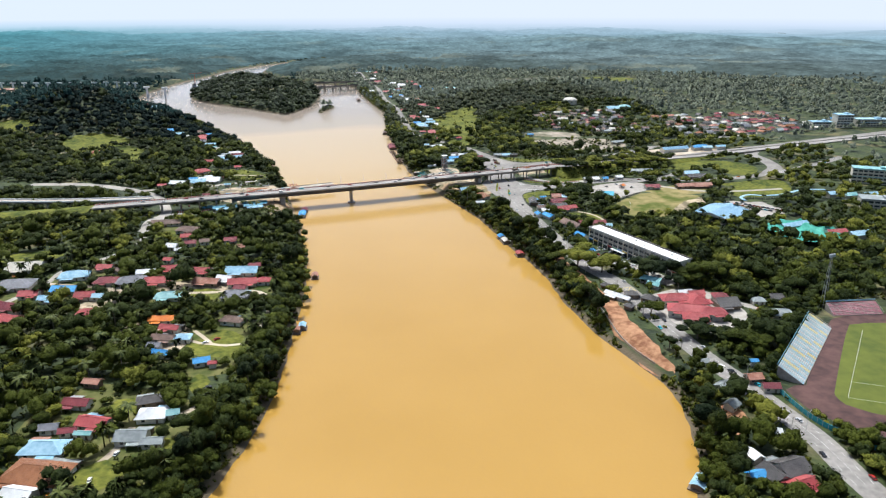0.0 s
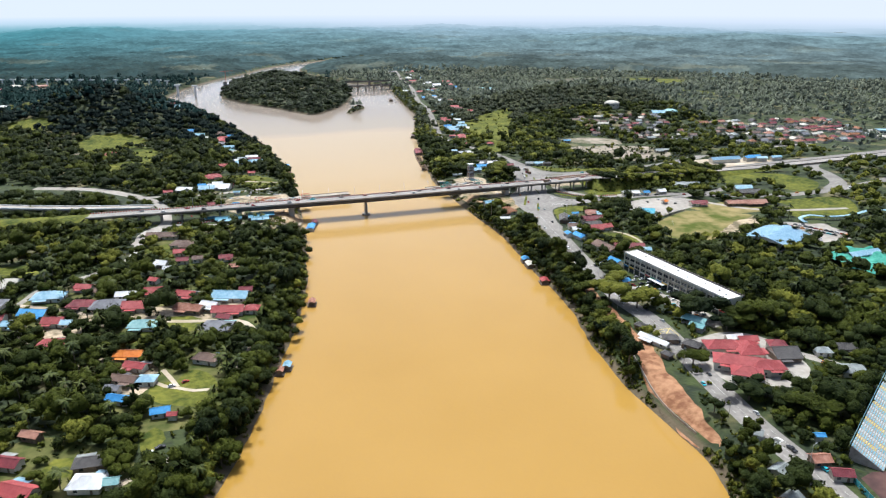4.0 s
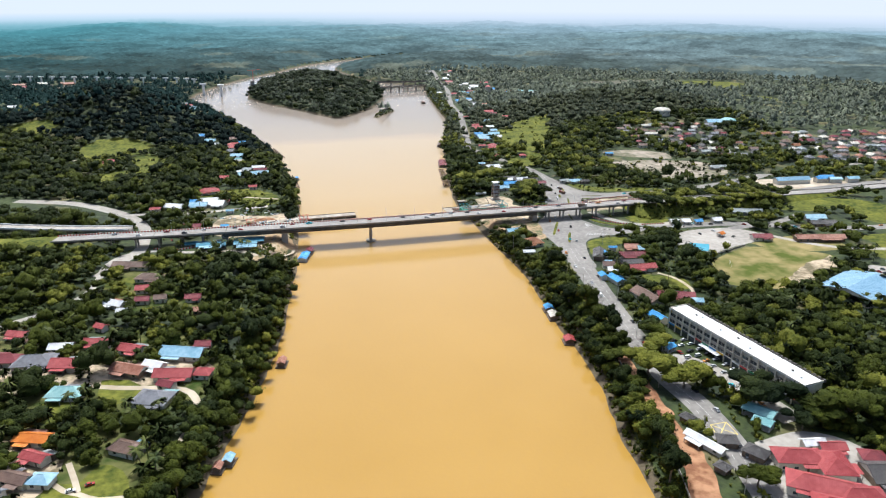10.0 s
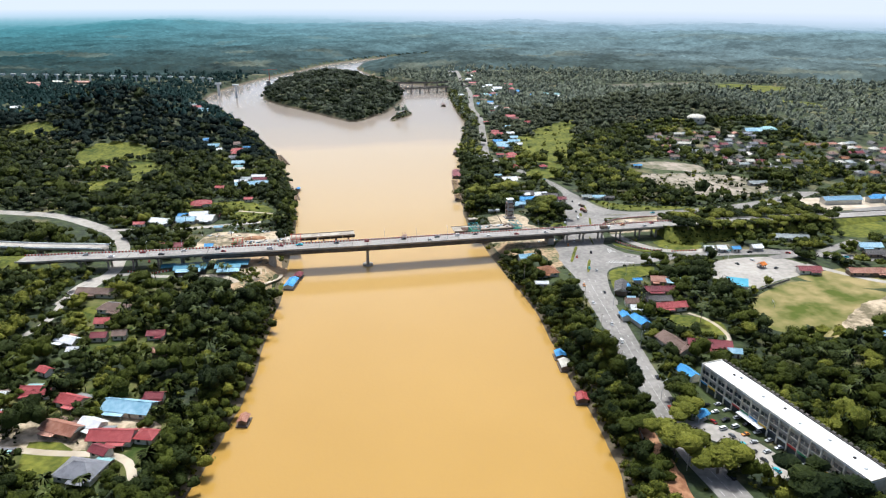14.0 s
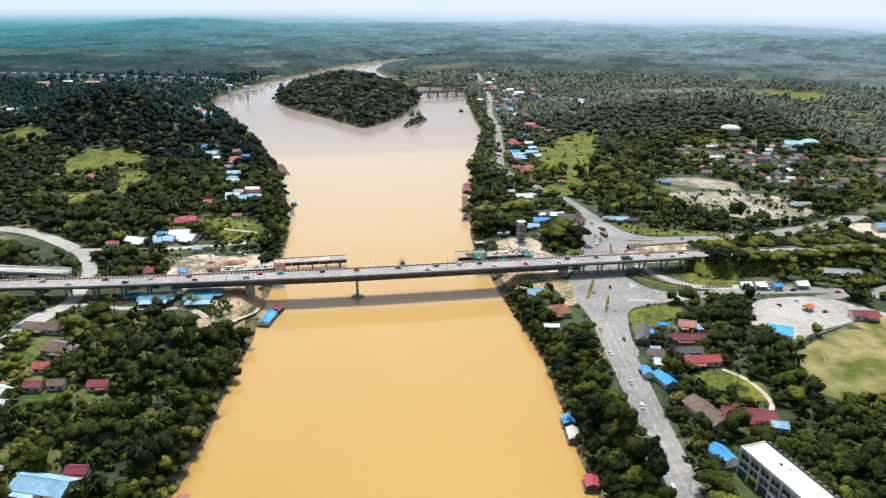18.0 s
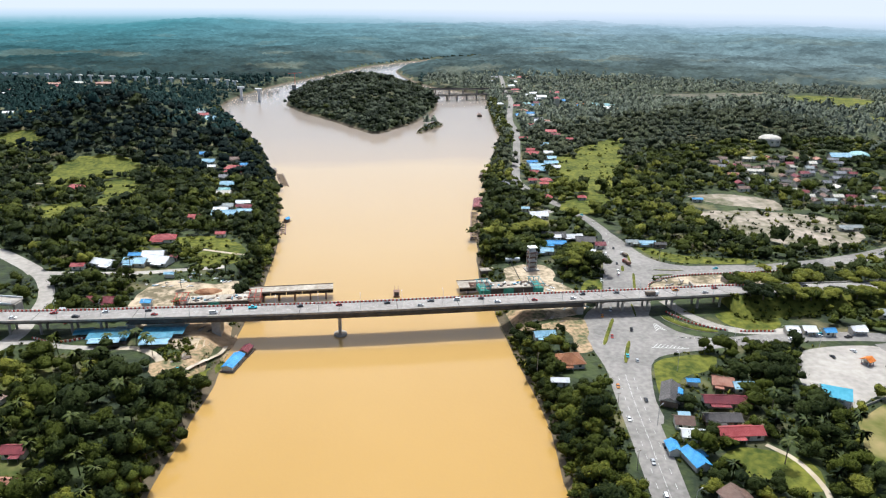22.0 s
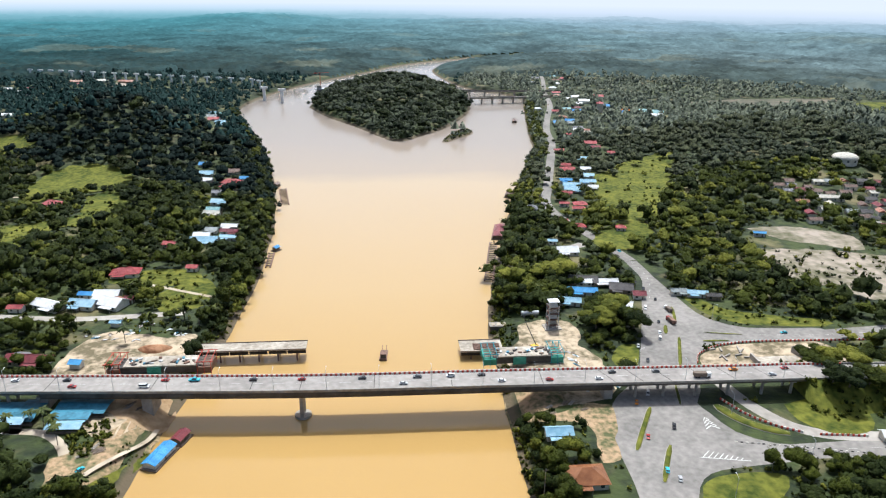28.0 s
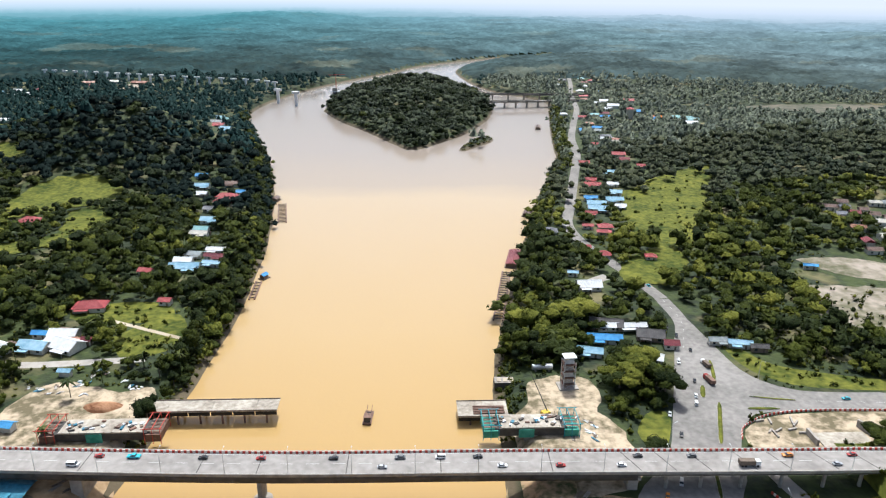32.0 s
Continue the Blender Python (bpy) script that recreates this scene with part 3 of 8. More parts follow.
lawn("road", [(111.6, -110), (115.7, -90.5), (118.7, -75), (120.6, -60), (121, -45), (122, -31), (126, -15), (133, -3), (142, 6), (149.9, 18.7), (157, 34), (165, 51), (171.4, 65), (178.9, 80.3), (183.3, 97.2), (187.2, 116), (189, 133), (188.5, 150), (194.5, 150),
              (195.5, 134), (197, 120), (198.5, 102.8), (199.3, 90.8), (201.5, 74.1), (207.3, 63.7), (218.9, 55.9), (240, 53.5), (258, 52), (258, 40), (223, 40.6), (196, 39.6), (189, 36), (182.8, 29), (176.8, 17.7), (170, -2), (164.5, -11), (166.6, -19), (171, -32), (183, -40.5),
              (197, -41.5), (226, -41), (226, -51), (198, -50.5), (180, -52), (161, -53.6), (150, -56.1), (142.8, -63.1), (136.6, -77.4), (131.5, -92.3), (127.2, -109)], M_PALEROAD, "broad grey asphalt junction under the flyover", "road", z=ZG + 0.07)
lawn("lawn", [(141.5, 19), (140, 28), (147, 40), (153.5, 42.5), (156.5, 38.1), (149, 19.5)], M_GRASS, "bright green verge with shrubs beside the junction", "lawn", z=ZG + 0.03)
lawn("lawn", [(202, 102), (209, 96), (218, 79), (238, 70), (266, 61.5), (262, 54.6), (226, 58.4), (211, 66.5), (204, 79)], M_GRASS, "rough green verge along the slip road", "lawn", z=ZG + 0.025)
lawn("car_park", [(199, -97), (206, -80), (222, -60), (260, -60), (276, -78), (262, -92), (240, -98), (224, -104), (208, -110)], M_LOT, "pale concrete car park beside the playing field", "car park", z=ZG + 0.06)
lawn("playing_field", [(206, -119), (228, -108), (252, -102), (276, -116), (292, -131), (280, -146), (250, -160), (224, -172), (202, -164), (190, -150)], M_DRYGRASS, "worn green playing field with bare sandy patches", "field")
drape("sandy_clearing", [(281, 168), (272, 140), (271, 122), (292, 107), (313, 82), (344, 73), (372, 90), (384, 112), (378, 138), (356, 152), (321, 163)], M_CLEARING, "bare pale sandy clearing with scattered scrub", "ground")
drape("sandy_track", [(294, 205), (328, 204), (362, 184), (352, 160), (330, 172), (312, 180)], M_CLEARING, "pale sandy track and turning place", "ground")
drape("construction_yard", [(92, 20), (93, 44), (100, 50), (104, 66), (112, 70), (130, 68), (132, 54), (128, 44), (134, 30), (136, 8), (128, -4), (104, -8)], M_PATCHY, "trodden sandy construction yard beside the bridge", "ground")
drape("construction_yard", [(-114, 30), (-112, 56), (-104, 72), (-88, 70), (-72, 64), (-60, 68), (-56, 60), (-58, 44), (-58, 20), (-64, -8), (-72, -20), (-84, -10), (-100, 10)], M_PATCHY, "trodden sandy construction yard on the west bank", "ground")
lawn("lawn", [(-126, 150), (-98, 156), (-78, 151), (-71, 137), (-76, 130), (-102, 131), (-124, 136)], M_GRASS, "bright green garden lawn beside a red-roofed house", "lawn", z=ZG + 0.02)
lawn("lawn", [(-94, 114), (-74, 140), (-62, 128), (-60, 104), (-80, 92)], M_GRASS, "bright green lawn with a footpath", "lawn")
for pts in ([(-264, 345), (-250, 392), (-213, 400), (-186, 380), (-182, 352), (-205, 328), (-240, 304)], [(-204, 318), (-186, 334), (-158, 282), (-160, 258), (-178, 243), (-196, 236), (-206, 192), (-236, 236), (-196, 262), (-196, 290)], [(-292, 452), (-302, 430), (-345, 432), (-362, 462), (-330, 474)], [(-420, 560), (-360, 590), (-320, 560), (-350, 530)]):
    drape("meadow", pts, M_GRASS, "bright green open meadow among the woods", "meadow", clear=False, lift=0.7, rough=5)
for pts in ([(200, 236), (214, 300), (224, 350), (270, 395), (322, 412), (292, 338), (268, 282), (240, 234)], [(178, 172), (184, 204), (228, 242), (226, 208), (210, 174)]):
    drape("meadow", pts, M_GRASS, "bright green open meadow behind the roadside houses", "meadow", clear=False, lift=0.5, rough=5)
for pts in ([(729, 752), (803, 767), (870, 702), (794, 627), (721, 594), (702, 649)], [(715, 536), (762, 497), (728, 457), (704, 500)]):
    drape("meadow", pts, M_GRASS, "pale green open field among distant woods", "meadow", lift=1.5, rough=8, cell=7)
drape("rough_field", [(491, 770), (579, 797), (727, 797), (715, 746), (614, 715), (536, 717)], M_DRYBRUSH, "grey-brown dry brush field among distant woods", "field", lift=1.5, rough=8, cell=7)
drape("rough_field", [(-427, 1014), (-390, 1054), (-375, 993), (-406, 971)], M_CLEARING, "bare sandy works below the viaduct piers", "field", lift=1.0, rough=6, cell=5)
for pts in ([(144, -62.5), (151, -58), (168, -56.5), (177, -60), (168, -71), (152, -76), (139, -93), (134.5, -92), (138.5, -77)], [(137, -134), (150, -128), (170, -140), (164, -156), (146, -150)], [(200.5, -14.5), (218.5, -10.2), (232, -14), (230, -30), (222, -36.5), (209, -36), (200, -26)],
            [(-163, -250), (-152, -254), (-147, -244), (-138, -250), (-134, -264), (-139, -280), (-153, -275), (-163, -266)], [(-156, -178), (-144, -181), (-136, -193), (-146, -201), (-155, -195)], [(-180, -197), (-173, -189), (-164, -195), (-169, -211), (-178, -204)], [(-166, -296), (-160, -290), (-156, -300), (-164, -310)], [(-196, -300), (-182, -304), (-186, -314), (-200, -310)],
            [(-214, -352), (-200, -346), (-192, -356), (-204, -366)], [(-178, -340), (-168, -344), (-172, -354), (-184, -350)], [(-270, -60), (-230, -64), (-240, -84), (-290, -80)], [(-170, -50), (-145, -44), (-150, -62), (-172, -62)]):
    lawn("lawn", pts, M_GRASS, "patch of bright green mown grass between trees", "lawn", z=ZG + 0.036 + 0.00035 * abs(pts[0][0]))
drape("earthworks", [(86, -218), (83, -240), (80, -262), (76, -285), (72, -304), (65.5, -326), (61.5, -344), (57.5, -360), (54.5, -371), (51, -375), (47, -368), (46.5, -356), (48, -343), (51.6, -326), (60, -310), (66, -293), (71, -268), (76, -240), (80, -222)], M_EARTH, "raw orange earthworks along the river bank", "earthworks", cell=1.6, lift=0.2)
CLEAR.append((np.array([(82, -235), (74, -300), (64, -346), (56, -371), (48, -369), (49, -343), (53, -326), (67, -293), (76, -240)]), None))
drape("bare_bank", [(45, -408), (52, -416), (44, -430), (36, -428)], M_EARTH, "bare sandy slope beside the road", "ground")
drape("bare_ground", [(92, -12), (104, -14), (118, -8), (128, -12), (124, -28), (120, -46), (112, -44), (116, -26), (106, -20), (94, -18)], M_DIRT, "bare trodden earth below the flyover", "ground")
drape("bare_bank", [(-82, 12), (-68, 16), (-55, 15), (-53, 4), (-55, -7), (-66, -7), (-80, 0)], M_TANBANK, "tan sandy bank under the bridge end", "ground", cell=1.6, lift=0.22)
drape("dirt_bank", [(-88, -30), (-76, -22), (-66, -4), (-57, 4), (-55, -12), (-60, -36), (-70, -52), (-82, -48)], M_DIRT, "bare trodden dirt bank by the landing", "ground", cell=1.6)
CLEAR.append((np.array([(164, -12), (176, 4), (250, 5), (256, -30), (240, -42), (200, -42), (172, -36)]), None))
CLEAR.append((np.array([(-116, -20), (-100, -6), (-84, -10), (-72, -26), (-72, -52), (-84, -52), (-92, -34), (-102, -26)]), None))
CLEAR.append((np.array([(96, -74), (116, -72), (114, -50), (98, -48)]), None))
CLEAR.append((np.array([(94, -42), (110, -42), (108, -24), (94, -24)]), None))
CLEAR.append((np.array([(-126, -20), (-84, -24), (-72, 12), (-126, 14)]), None))
drape("bare_ground", [(222, -167), (238, -155), (266, -138), (277, -137), (290, -131), (280, -147), (250, -162), (228, -172)], M_PATCHY, "sandy worn edge of the playing field", "ground", lift=0.16)
lawn("lawn", [(334, -29), (368, -9), (407, -14), (429, -36), (428, -62), (405, -82), (384, -82), (380, -60), (384, -40), (354, -40)], M_GRASS, "broad olive lawn beside the town road", "lawn")
lawn("lawn", [(337, -100), (404, -111), (380, -150), (350, -156), (322, -148), (322, -128), (340, -118)], M_GRASS, "bright green field behind the long red-roofed building", "lawn")
lawn("car_park", [(290, -164), (326, -167), (310, -194), (296, -203), (284, -195)], M_LOT, "pale car park beside the sports hall", "car park", z=ZG + 0.06)
lawn("car_park", [(378, 62), (446, 50), (462, 22), (440, 18), (380, 26)], M_SAND, "sandy yard round the blue-roofed sheds", "yard", z=ZG + 0.06)
lawn("lawn", [(255, -95), (300, -90), (318, -118), (290, -122), (262, -108)], M_DRYGRASS, "dry grass and paths round the gardens", "lawn", z=ZG + 0.04)
strip("road", [(418, -88), (446, -70), (464, -40), (476, -8), (500, 10)], 15, M_PALEROAD, "broad pale asphalt road curving round the lawn", z=ZG + 0.095)
strip("road", [(400, 16), (470, 20), (540, 22), (640, 26), (800, 30), (1000, 20)], 14, M_PALEROAD, "second carriageway of the town road", z=ZG + 0.08)
strip("road", [(262, -62), (300, -60), (330, -50), (345, -44)], 7, M_PALEROAD, "short service road by the gardens", z=ZG + 0.10)
for pts in ([(520, 90), (600, 96), (680, 118)], [(500, 150), (580, 160), (690, 168)], [(505, 205), (600, 214), (720, 220)], [(560, 80), (575, 150), (590, 240)]):
    strip("lane", pts, 6, M_LOT, "pale estate street between terraced houses", "lane", z=ZG + 0.3)
strip("track", [(-77, -50), (-70, -38), (-64, -26), (-58.5, -14), (-57, -6)], 2.2, M_SAND, "pale sandy footpath down the bank", "track", z=None, clear=False)
drape("lawn", [(-70, -46), (-64, -34), (-58, -22), (-55.5, -22), (-60, -36), (-66, -48)], M_GRASS, "strip of rough grass on the river bank", "lawn", lift=0.3, cell=1.4, rough=0.8)
drape("bare_bank", [(85.5, -20), (86, 6), (92, 12), (104, 6), (110, -6), (100, -12), (92, -18)], M_DIRT, "washed-out sandy bank under the bridge end", "ground", cell=1.6, lift=0.2)
lawn("yard", [(98, -298), (122, -297), (136, -312), (132, -342), (112, -352), (94, -352), (85, -332), (90, -311)], M_LOT, "pale paved yard round the red-roofed compound", "yard", z=ZG + 0.055)
lawn("yard", [(-236, -178), (-200, -158), (-150, -163), (-118, -168), (-108, -182), (-140, -188), (-180, -178), (-215, -192)], M_PATCHY, "trodden sandy yard between village houses", "yard", z=ZG + 0.03, clear=False)
lawn("yard", [(-200, -222), (-168, -216), (-160, -244), (-170, -262), (-186, -250)], M_PATCHY, "sandy yard with grass round village houses", "yard", z=ZG + 0.03, clear=False)
GARDENS = [[(-262, -205), (-264, -150), (-236, -118), (-190, -128), (-150, -132), (-112, -146), (-102, -178), (-112, -206), (-150, -208), (-200, -192)],
           [(-230, -370), (-234, -310), (-208, -282), (-180, -298), (-164, -318), (-158, -345), (-196, -374)], [(-184, -292), (-186, -214), (-160, -216), (-132, -228), (-130, -290)], [(-172, -84), (-170, -26), (-134, -24), (-112, -88), (-118, -118), (-150, -112)]]
for pts in GARDENS:
    lawn("yard", pts, M_YARD, "grass and sandy ground between village houses", "yard", z=ZG + 0.012, clear=False)
# village lanes and tracks
LANES = [([(-300, -180), (-262, -160), (-238, -132), (-228, -110), (-200, -92), (-182, -70), (-178, -46), (-177, -22), (-168, -4), (-150, 0), (-130, -8), (-105.6, -12.1)], 4.2),
         ([(-112, -11), (-105.6, -12.1), (-96.5, -14), (-88.3, -20.5), (-82.5, -29.6), (-80.5, -38), (-81, -48)], 3.9),
         ([(-238, -132), (-210, -150), (-180, -172), (-150, -186), (-120, -196), (-112, -214)], 3.5), ([(-112, -214), (-118, -236), (-124, -250)], 3.5),
         ([(-191, 109), (-175, 88), (-165, 66), (-160.5, 48), (-159, 20), (-160, 4), (-171, -22), (-179, -41)], 8.5), ([(-360, 185), (-300, 172), (-254, 156), (-222, 140), (-191, 109), (-181, 96)], 10.0), ([(-181, 96), (-150, 91), (-120, 88), (-70, 92)], 5.5),
         ([(-260, 318), (-226, 318), (-196, 340), (-176, 350)], 3.0), ([(-100, 132), (-84, 124), (-60, 112)], 2.5),
         ([(-164, -248), (-156.4, -256.9), (-150.9, -260.3), (-144.3, -264.9), (-134, -266.4)], 2.2), ([(-158, -240), (-153.6, -252.2), (-151.5, -259)], 2.2), ([(-174, -326), (-160, -318), (-150, -312)], 3.0), ([(-206, -352), (-196, -340), (-190, -326)], 3.0),
         ([(176, 172), (190, 186), (204, 205), (210, 214)], 3.0), ([(160, -128), (166, -140), (164, -160), (150, -170)], 2.2), ([(170, 185), (160, 178), (150, 168)], 8.0),
         ([(116, -300), (128, -316), (140, -332), (150, -350)], 6.0), ([(99, -352), (112, -344), (122, -330)], 6.0), ([(276, -78), (300, -112), (330, -128), (380, -140)], 5.0), ([(96, -225), (112, -236), (120, -262), (124, -290)], 12.0)]
for pts, w in LANES:
    strip("lane", pts, w, M_SAND if w < 4 else M_LOT, "pale dusty lane between houses and trees", "lane", z=None if w == 3.0 and pts[0][1] > 150 else (ZG + 0.10 if w < 5 else ZG + 0.05 + 0.006 * w))
CLEAR.append((np.array([(-360, 185), (-254, 156), (-191, 109), (-181, 96), (-192, 82), (-236, 116), (-300, 138), (-360, 158)]), None))
# lane paint on the roads
for off in (-3.4, 0.0, 3.4):
    dashes("lane_paint", ROAD_A[2:17], ZG + 0.11, road_a, off=off, on=3 if off else 6, gap=5 if off else 1)
dashes("lane_paint", ROAD_A[21:30], ZG + 0.11, road_a, on=3, gap=6)
dashes("lane_paint", ROAD_B[2:], ZG + 0.115, road_b, on=4, gap=5)
dashes("lane_paint", ROAD_C[2:], ZG + 0.12, road_c, on=4, gap=5)
mb = MB()
for k in range(8):           # hatched nose at the junction
    a, q = Vector((151 + 1.9 * k, -46.6 - 0.40 * k)), 3.6 - 0.36 * k
    mb.poly([(a.x, a.y, ZG + 0.13), (a.x + 0.4, a.y - 0.1, ZG + 0.13), (a.x + 0.4 + 1.1 * q, a.y + q, ZG + 0.13), (a.x + 1.1 * q, a.y + q, ZG + 0.13)])
mb.poly([(150, -46.8, ZG + 0.134), (168, -50.4, ZG + 0.134), (168, -50.1, ZG + 0.134), (150, -46.5, ZG + 0.134)])
part("hatching", mb, M_LINE, road_c)
mb = MB()
for k in range(4):           # pedestrian crossing and arrows
    for j in range(5):
        mb.box((70.5 + j * 1.1 - k * 0.5, -384 + k * 0.02 + j * 0.3, ZG + 0.12), (0.5, 3.0, 0.02), 8)
part("crossing", mb, M_LINE, road_a)
mb = MB()
for a, b in (((88.5, -283), (96, -283)), ((96, -283), (95, -292)), ((95, -292), (86, -292)), ((86, -292), (88.5, -283)), ((88.5, -283), (95, -292)), ((96, -283), (86, -292))):
    a, b = Vector(a), Vector(b)
    n = (b - a).normalized().orthogonal() * 0.16
    mb.poly([(*(a - n), ZG + 0.13), (*(b - n), ZG + 0.13), (*(b + n), ZG + 0.13), (*(a + n), ZG + 0.13)])
part("box_junction", mb, M_YLINE, road_a)


# grassy traffic islands with kerbs
def traffic_island(pts, w):
    e = empty("traffic_island", label="narrow grassy traffic island with a concrete kerb", category="traffic island")
    line = smooth_line(pts, 3)
    n = len(line)
    w = w * np.clip(3.0 * np.sin(np.linspace(0.15, math.pi - 0.15, n)), 0.3, 1.0)
    for nm, ww, z0, z1, m in (("kerb", w + 0.5, ZG + 0.05, ZG + 0.24, M_CONC), ("turf", w, ZG + 0.2, ZG + 0.32, M_GRASS)):
        t, b = ribbon(line, ww, z1), ribbon(line, ww, z0)
        v = np.vstack([t, b])
        q = [(i, i + n, i + n + 1, i + 1) for i in range(n - 1)] + [(i, i + 1, i + 1 + 2 * n, i + 2 * n) for i in range(n - 1)] + [(i + n + 1, i + n, i + 3 * n, i + 3 * n + 1) for i in range(n - 1)]
        part(nm, np_mesh(nm, v, np.array(q), m), m, e)
    return e


for pts, w in (([(143.5, -13), (135.4, -27.4), (128, -41)], 1.9), ([(161, 4), (159, -4), (156.8, -12)], 1.2), ([(141.8, -38.9), (136.5, -49), (131.5, -59.6)], 1.9), ([(178.8, 60.8), (177, 56), (175.4, 51.5)], 2.0), ([(195.5, 51.8), (204, 49.8), (213.6, 48.2)], 0.9), ([(180.6, 47.4), (175, 33), (169.7, 19.3)], 1.6), ([(190.7, 82.5), (188.4, 73.5), (185.7, 64.7)], 1.6), ([(190.8, 42.6), (197, 42.4), (203.8, 42.1)], 1.8),
               ([(171.4, -12.9), (174, -19.5), (177.7, -25.5), (184, -31), (191.5, -35)], 4.4)):
    traffic_island(pts, w)
strip("lane", [(181, 6), (184, -8), (188.5, -20), (195, -30), (206, -36.2), (222, -38.6), (240, -40.6)], 6.5, M_LOT, "pale dusty slip lane curving beside the green verge", "lane", z=ZG + 0.10)
me_ = MB()
for k in range(4):           # chevrons and hatched nose at the junction
    for s_ in (-1, 1):
        a = Vector((162.9, -22.0 - 1.9 * k))
        me_.poly([(a.x, a.y, ZG + 0.13), (a.x, a.y + 0.7, ZG + 0.13), (a.x + s_ * (1.3 + 0.5 * k), a.y - 1.4, ZG + 0.13), (a.x + s_ * (1.3 + 0.5 * k), a.y - 2.1, ZG + 0.13)][::s_])
part("chevrons", me_, M_LINE, road_c)
kerbs = empty("median_kerb", label="line of small black and white kerb blocks down the road", category="kerb")
kb = MB().box((0, 0, 0.14), (1.0, 0.3, 0.28), 0, 0.85)
kb_w, kb_b = kb.mesh("kerb_block", M_WHTBLK), kb.mesh("kerb_block", M_RUBBER)
for k in range(24):
    part("kerb_block", (kb_w, kb_b)[k % 2], None, kerbs, loc=pose(168 + 1.95 * k, -38.5 - 0.436 * k, ZG + 0.1, 0, 0, -12.6))

# ---- the road bridge ----
C_LINE = smooth_line([(-330, 62), (-260, 35), (-215, 21.5), (-182, 15.5), (-140, 11), (-100, 8.2), (0, 2.1), (90, 0.2), (200, -2.7), (300, -2.5), (430, 4), (560, 9), (700, 12), (1000, 4)], 2.0)
DECK_Z, DECK_W = 15.5, 13.2


def deck_z(x):
    return np.interp(x, [-330, -215, -185, 212, 300, 420, 700], [8.0, 14.5, DECK_Z, DECK_Z, 13.0, 8.6, 7.3])


def deck_y(x):
    return np.interp(x, C_LINE[:, 0], C_LINE[:, 1])


def slope_at(x):
    return math.degrees(math.atan2(float(deck_y(x + 1) - deck_y(x - 1)), 2))


def slab(line, width, top, bottom, off=0.0):
    """Closed bar along a line, between heights top and bottom."""
    n = len(line)
    v = np.vstack([ribbon(line, width, top, off), ribbon(line, width, bottom, off)])
    q = []
    for i in range(n - 1):
        q += [(i, i + n, i + n + 1, i + 1), (i, i + 1, i + 1 + 2 * n, i + 2 * n), (i + n + 1, i + n, i + 3 * n, i + 3 * n + 1), (i + 2 * n, i + 2 * n + 1, i + 3 * n + 1, i + 3 * n)]
    q += [(0, 2 * n, 3 * n, n), (n - 1, 2 * n - 1, 4 * n - 1, 3 * n - 1)]
    return v, np.array(q)


def along(lo, hi):
    return C_LINE[(C_LINE[:, 0] >= lo - 1.2) & (C_LINE[:, 0] <= hi + 1.2)]


def ground_z(x, y):
    """Height of the land, the road embankments included."""
    x, y = np.asarray(x, float), np.asarray(y, float)
    d = np.abs(y - deck_y(x))
    e = deck_z(x) - 0.1 - np.clip(d - 6.3, 0, None) / 1.7
    on = ((x > 212) & (x < 440) | (x < -212) & (x > -330)) & (d < 24)
    return np.maximum(height(x, y), np.where(on, e, -9.0))


bridge = empty("road_bridge", label="long concrete girder road bridge across the river", category="bridge")
dl = along(-215, 1000)
part("deck", np_mesh("deck", *slab(along(-215, 214), DECK_W, deck_z(along(-215, 214)[:, 0]), deck_z(along(-215, 214)[:, 0]) - 0.4), M_CONC), M_CONC, bridge)
part("carriageway", np_mesh("carriageway", ribbon(dl, DECK_W - 1.6, deck_z(dl[:, 0]) + 0.05), np.array([(i, i + len(dl), i + len(dl) + 1, i + 1) for i in range(len(dl) - 1)]), M_DECKROAD), M_DECKROAD, bridge, "sun-bleached grey asphalt carriageway")
CLEAR.append((along(-330, 700), 9.0))
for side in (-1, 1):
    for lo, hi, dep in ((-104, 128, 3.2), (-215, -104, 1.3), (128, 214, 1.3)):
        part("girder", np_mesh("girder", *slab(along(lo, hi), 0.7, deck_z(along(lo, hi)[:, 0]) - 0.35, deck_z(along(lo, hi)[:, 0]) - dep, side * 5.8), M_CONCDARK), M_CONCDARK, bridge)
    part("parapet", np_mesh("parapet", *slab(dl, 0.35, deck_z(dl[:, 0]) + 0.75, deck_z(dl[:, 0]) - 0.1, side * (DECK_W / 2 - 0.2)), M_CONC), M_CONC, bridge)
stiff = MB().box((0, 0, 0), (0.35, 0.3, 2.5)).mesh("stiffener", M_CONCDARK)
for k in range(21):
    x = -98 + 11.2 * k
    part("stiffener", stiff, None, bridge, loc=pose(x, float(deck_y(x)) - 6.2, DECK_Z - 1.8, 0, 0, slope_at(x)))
dash = MB().box((0, 0, 0), (4.5, 0.15, 0.02)).mesh("lane_dash", M_LINE)
for x in np.arange(-180, 214, 9.0):
    part("lane_dash", dash, None, bridge, loc=pose(x, float(deck_y(x)), float(deck_z(x)) + 0.07, 0, 0, slope_at(x)))
for off in (-5.4, 4.9):
    part("edge_line", np_mesh("edge_line", ribbon(dl, 0.14, deck_z(dl[:, 0]) + 0.07, off), np.array([(i, i + len(dl), i + len(dl) + 1, i + 1) for i in range(len(dl) - 1)]), M_LINE), M_LINE, bridge)
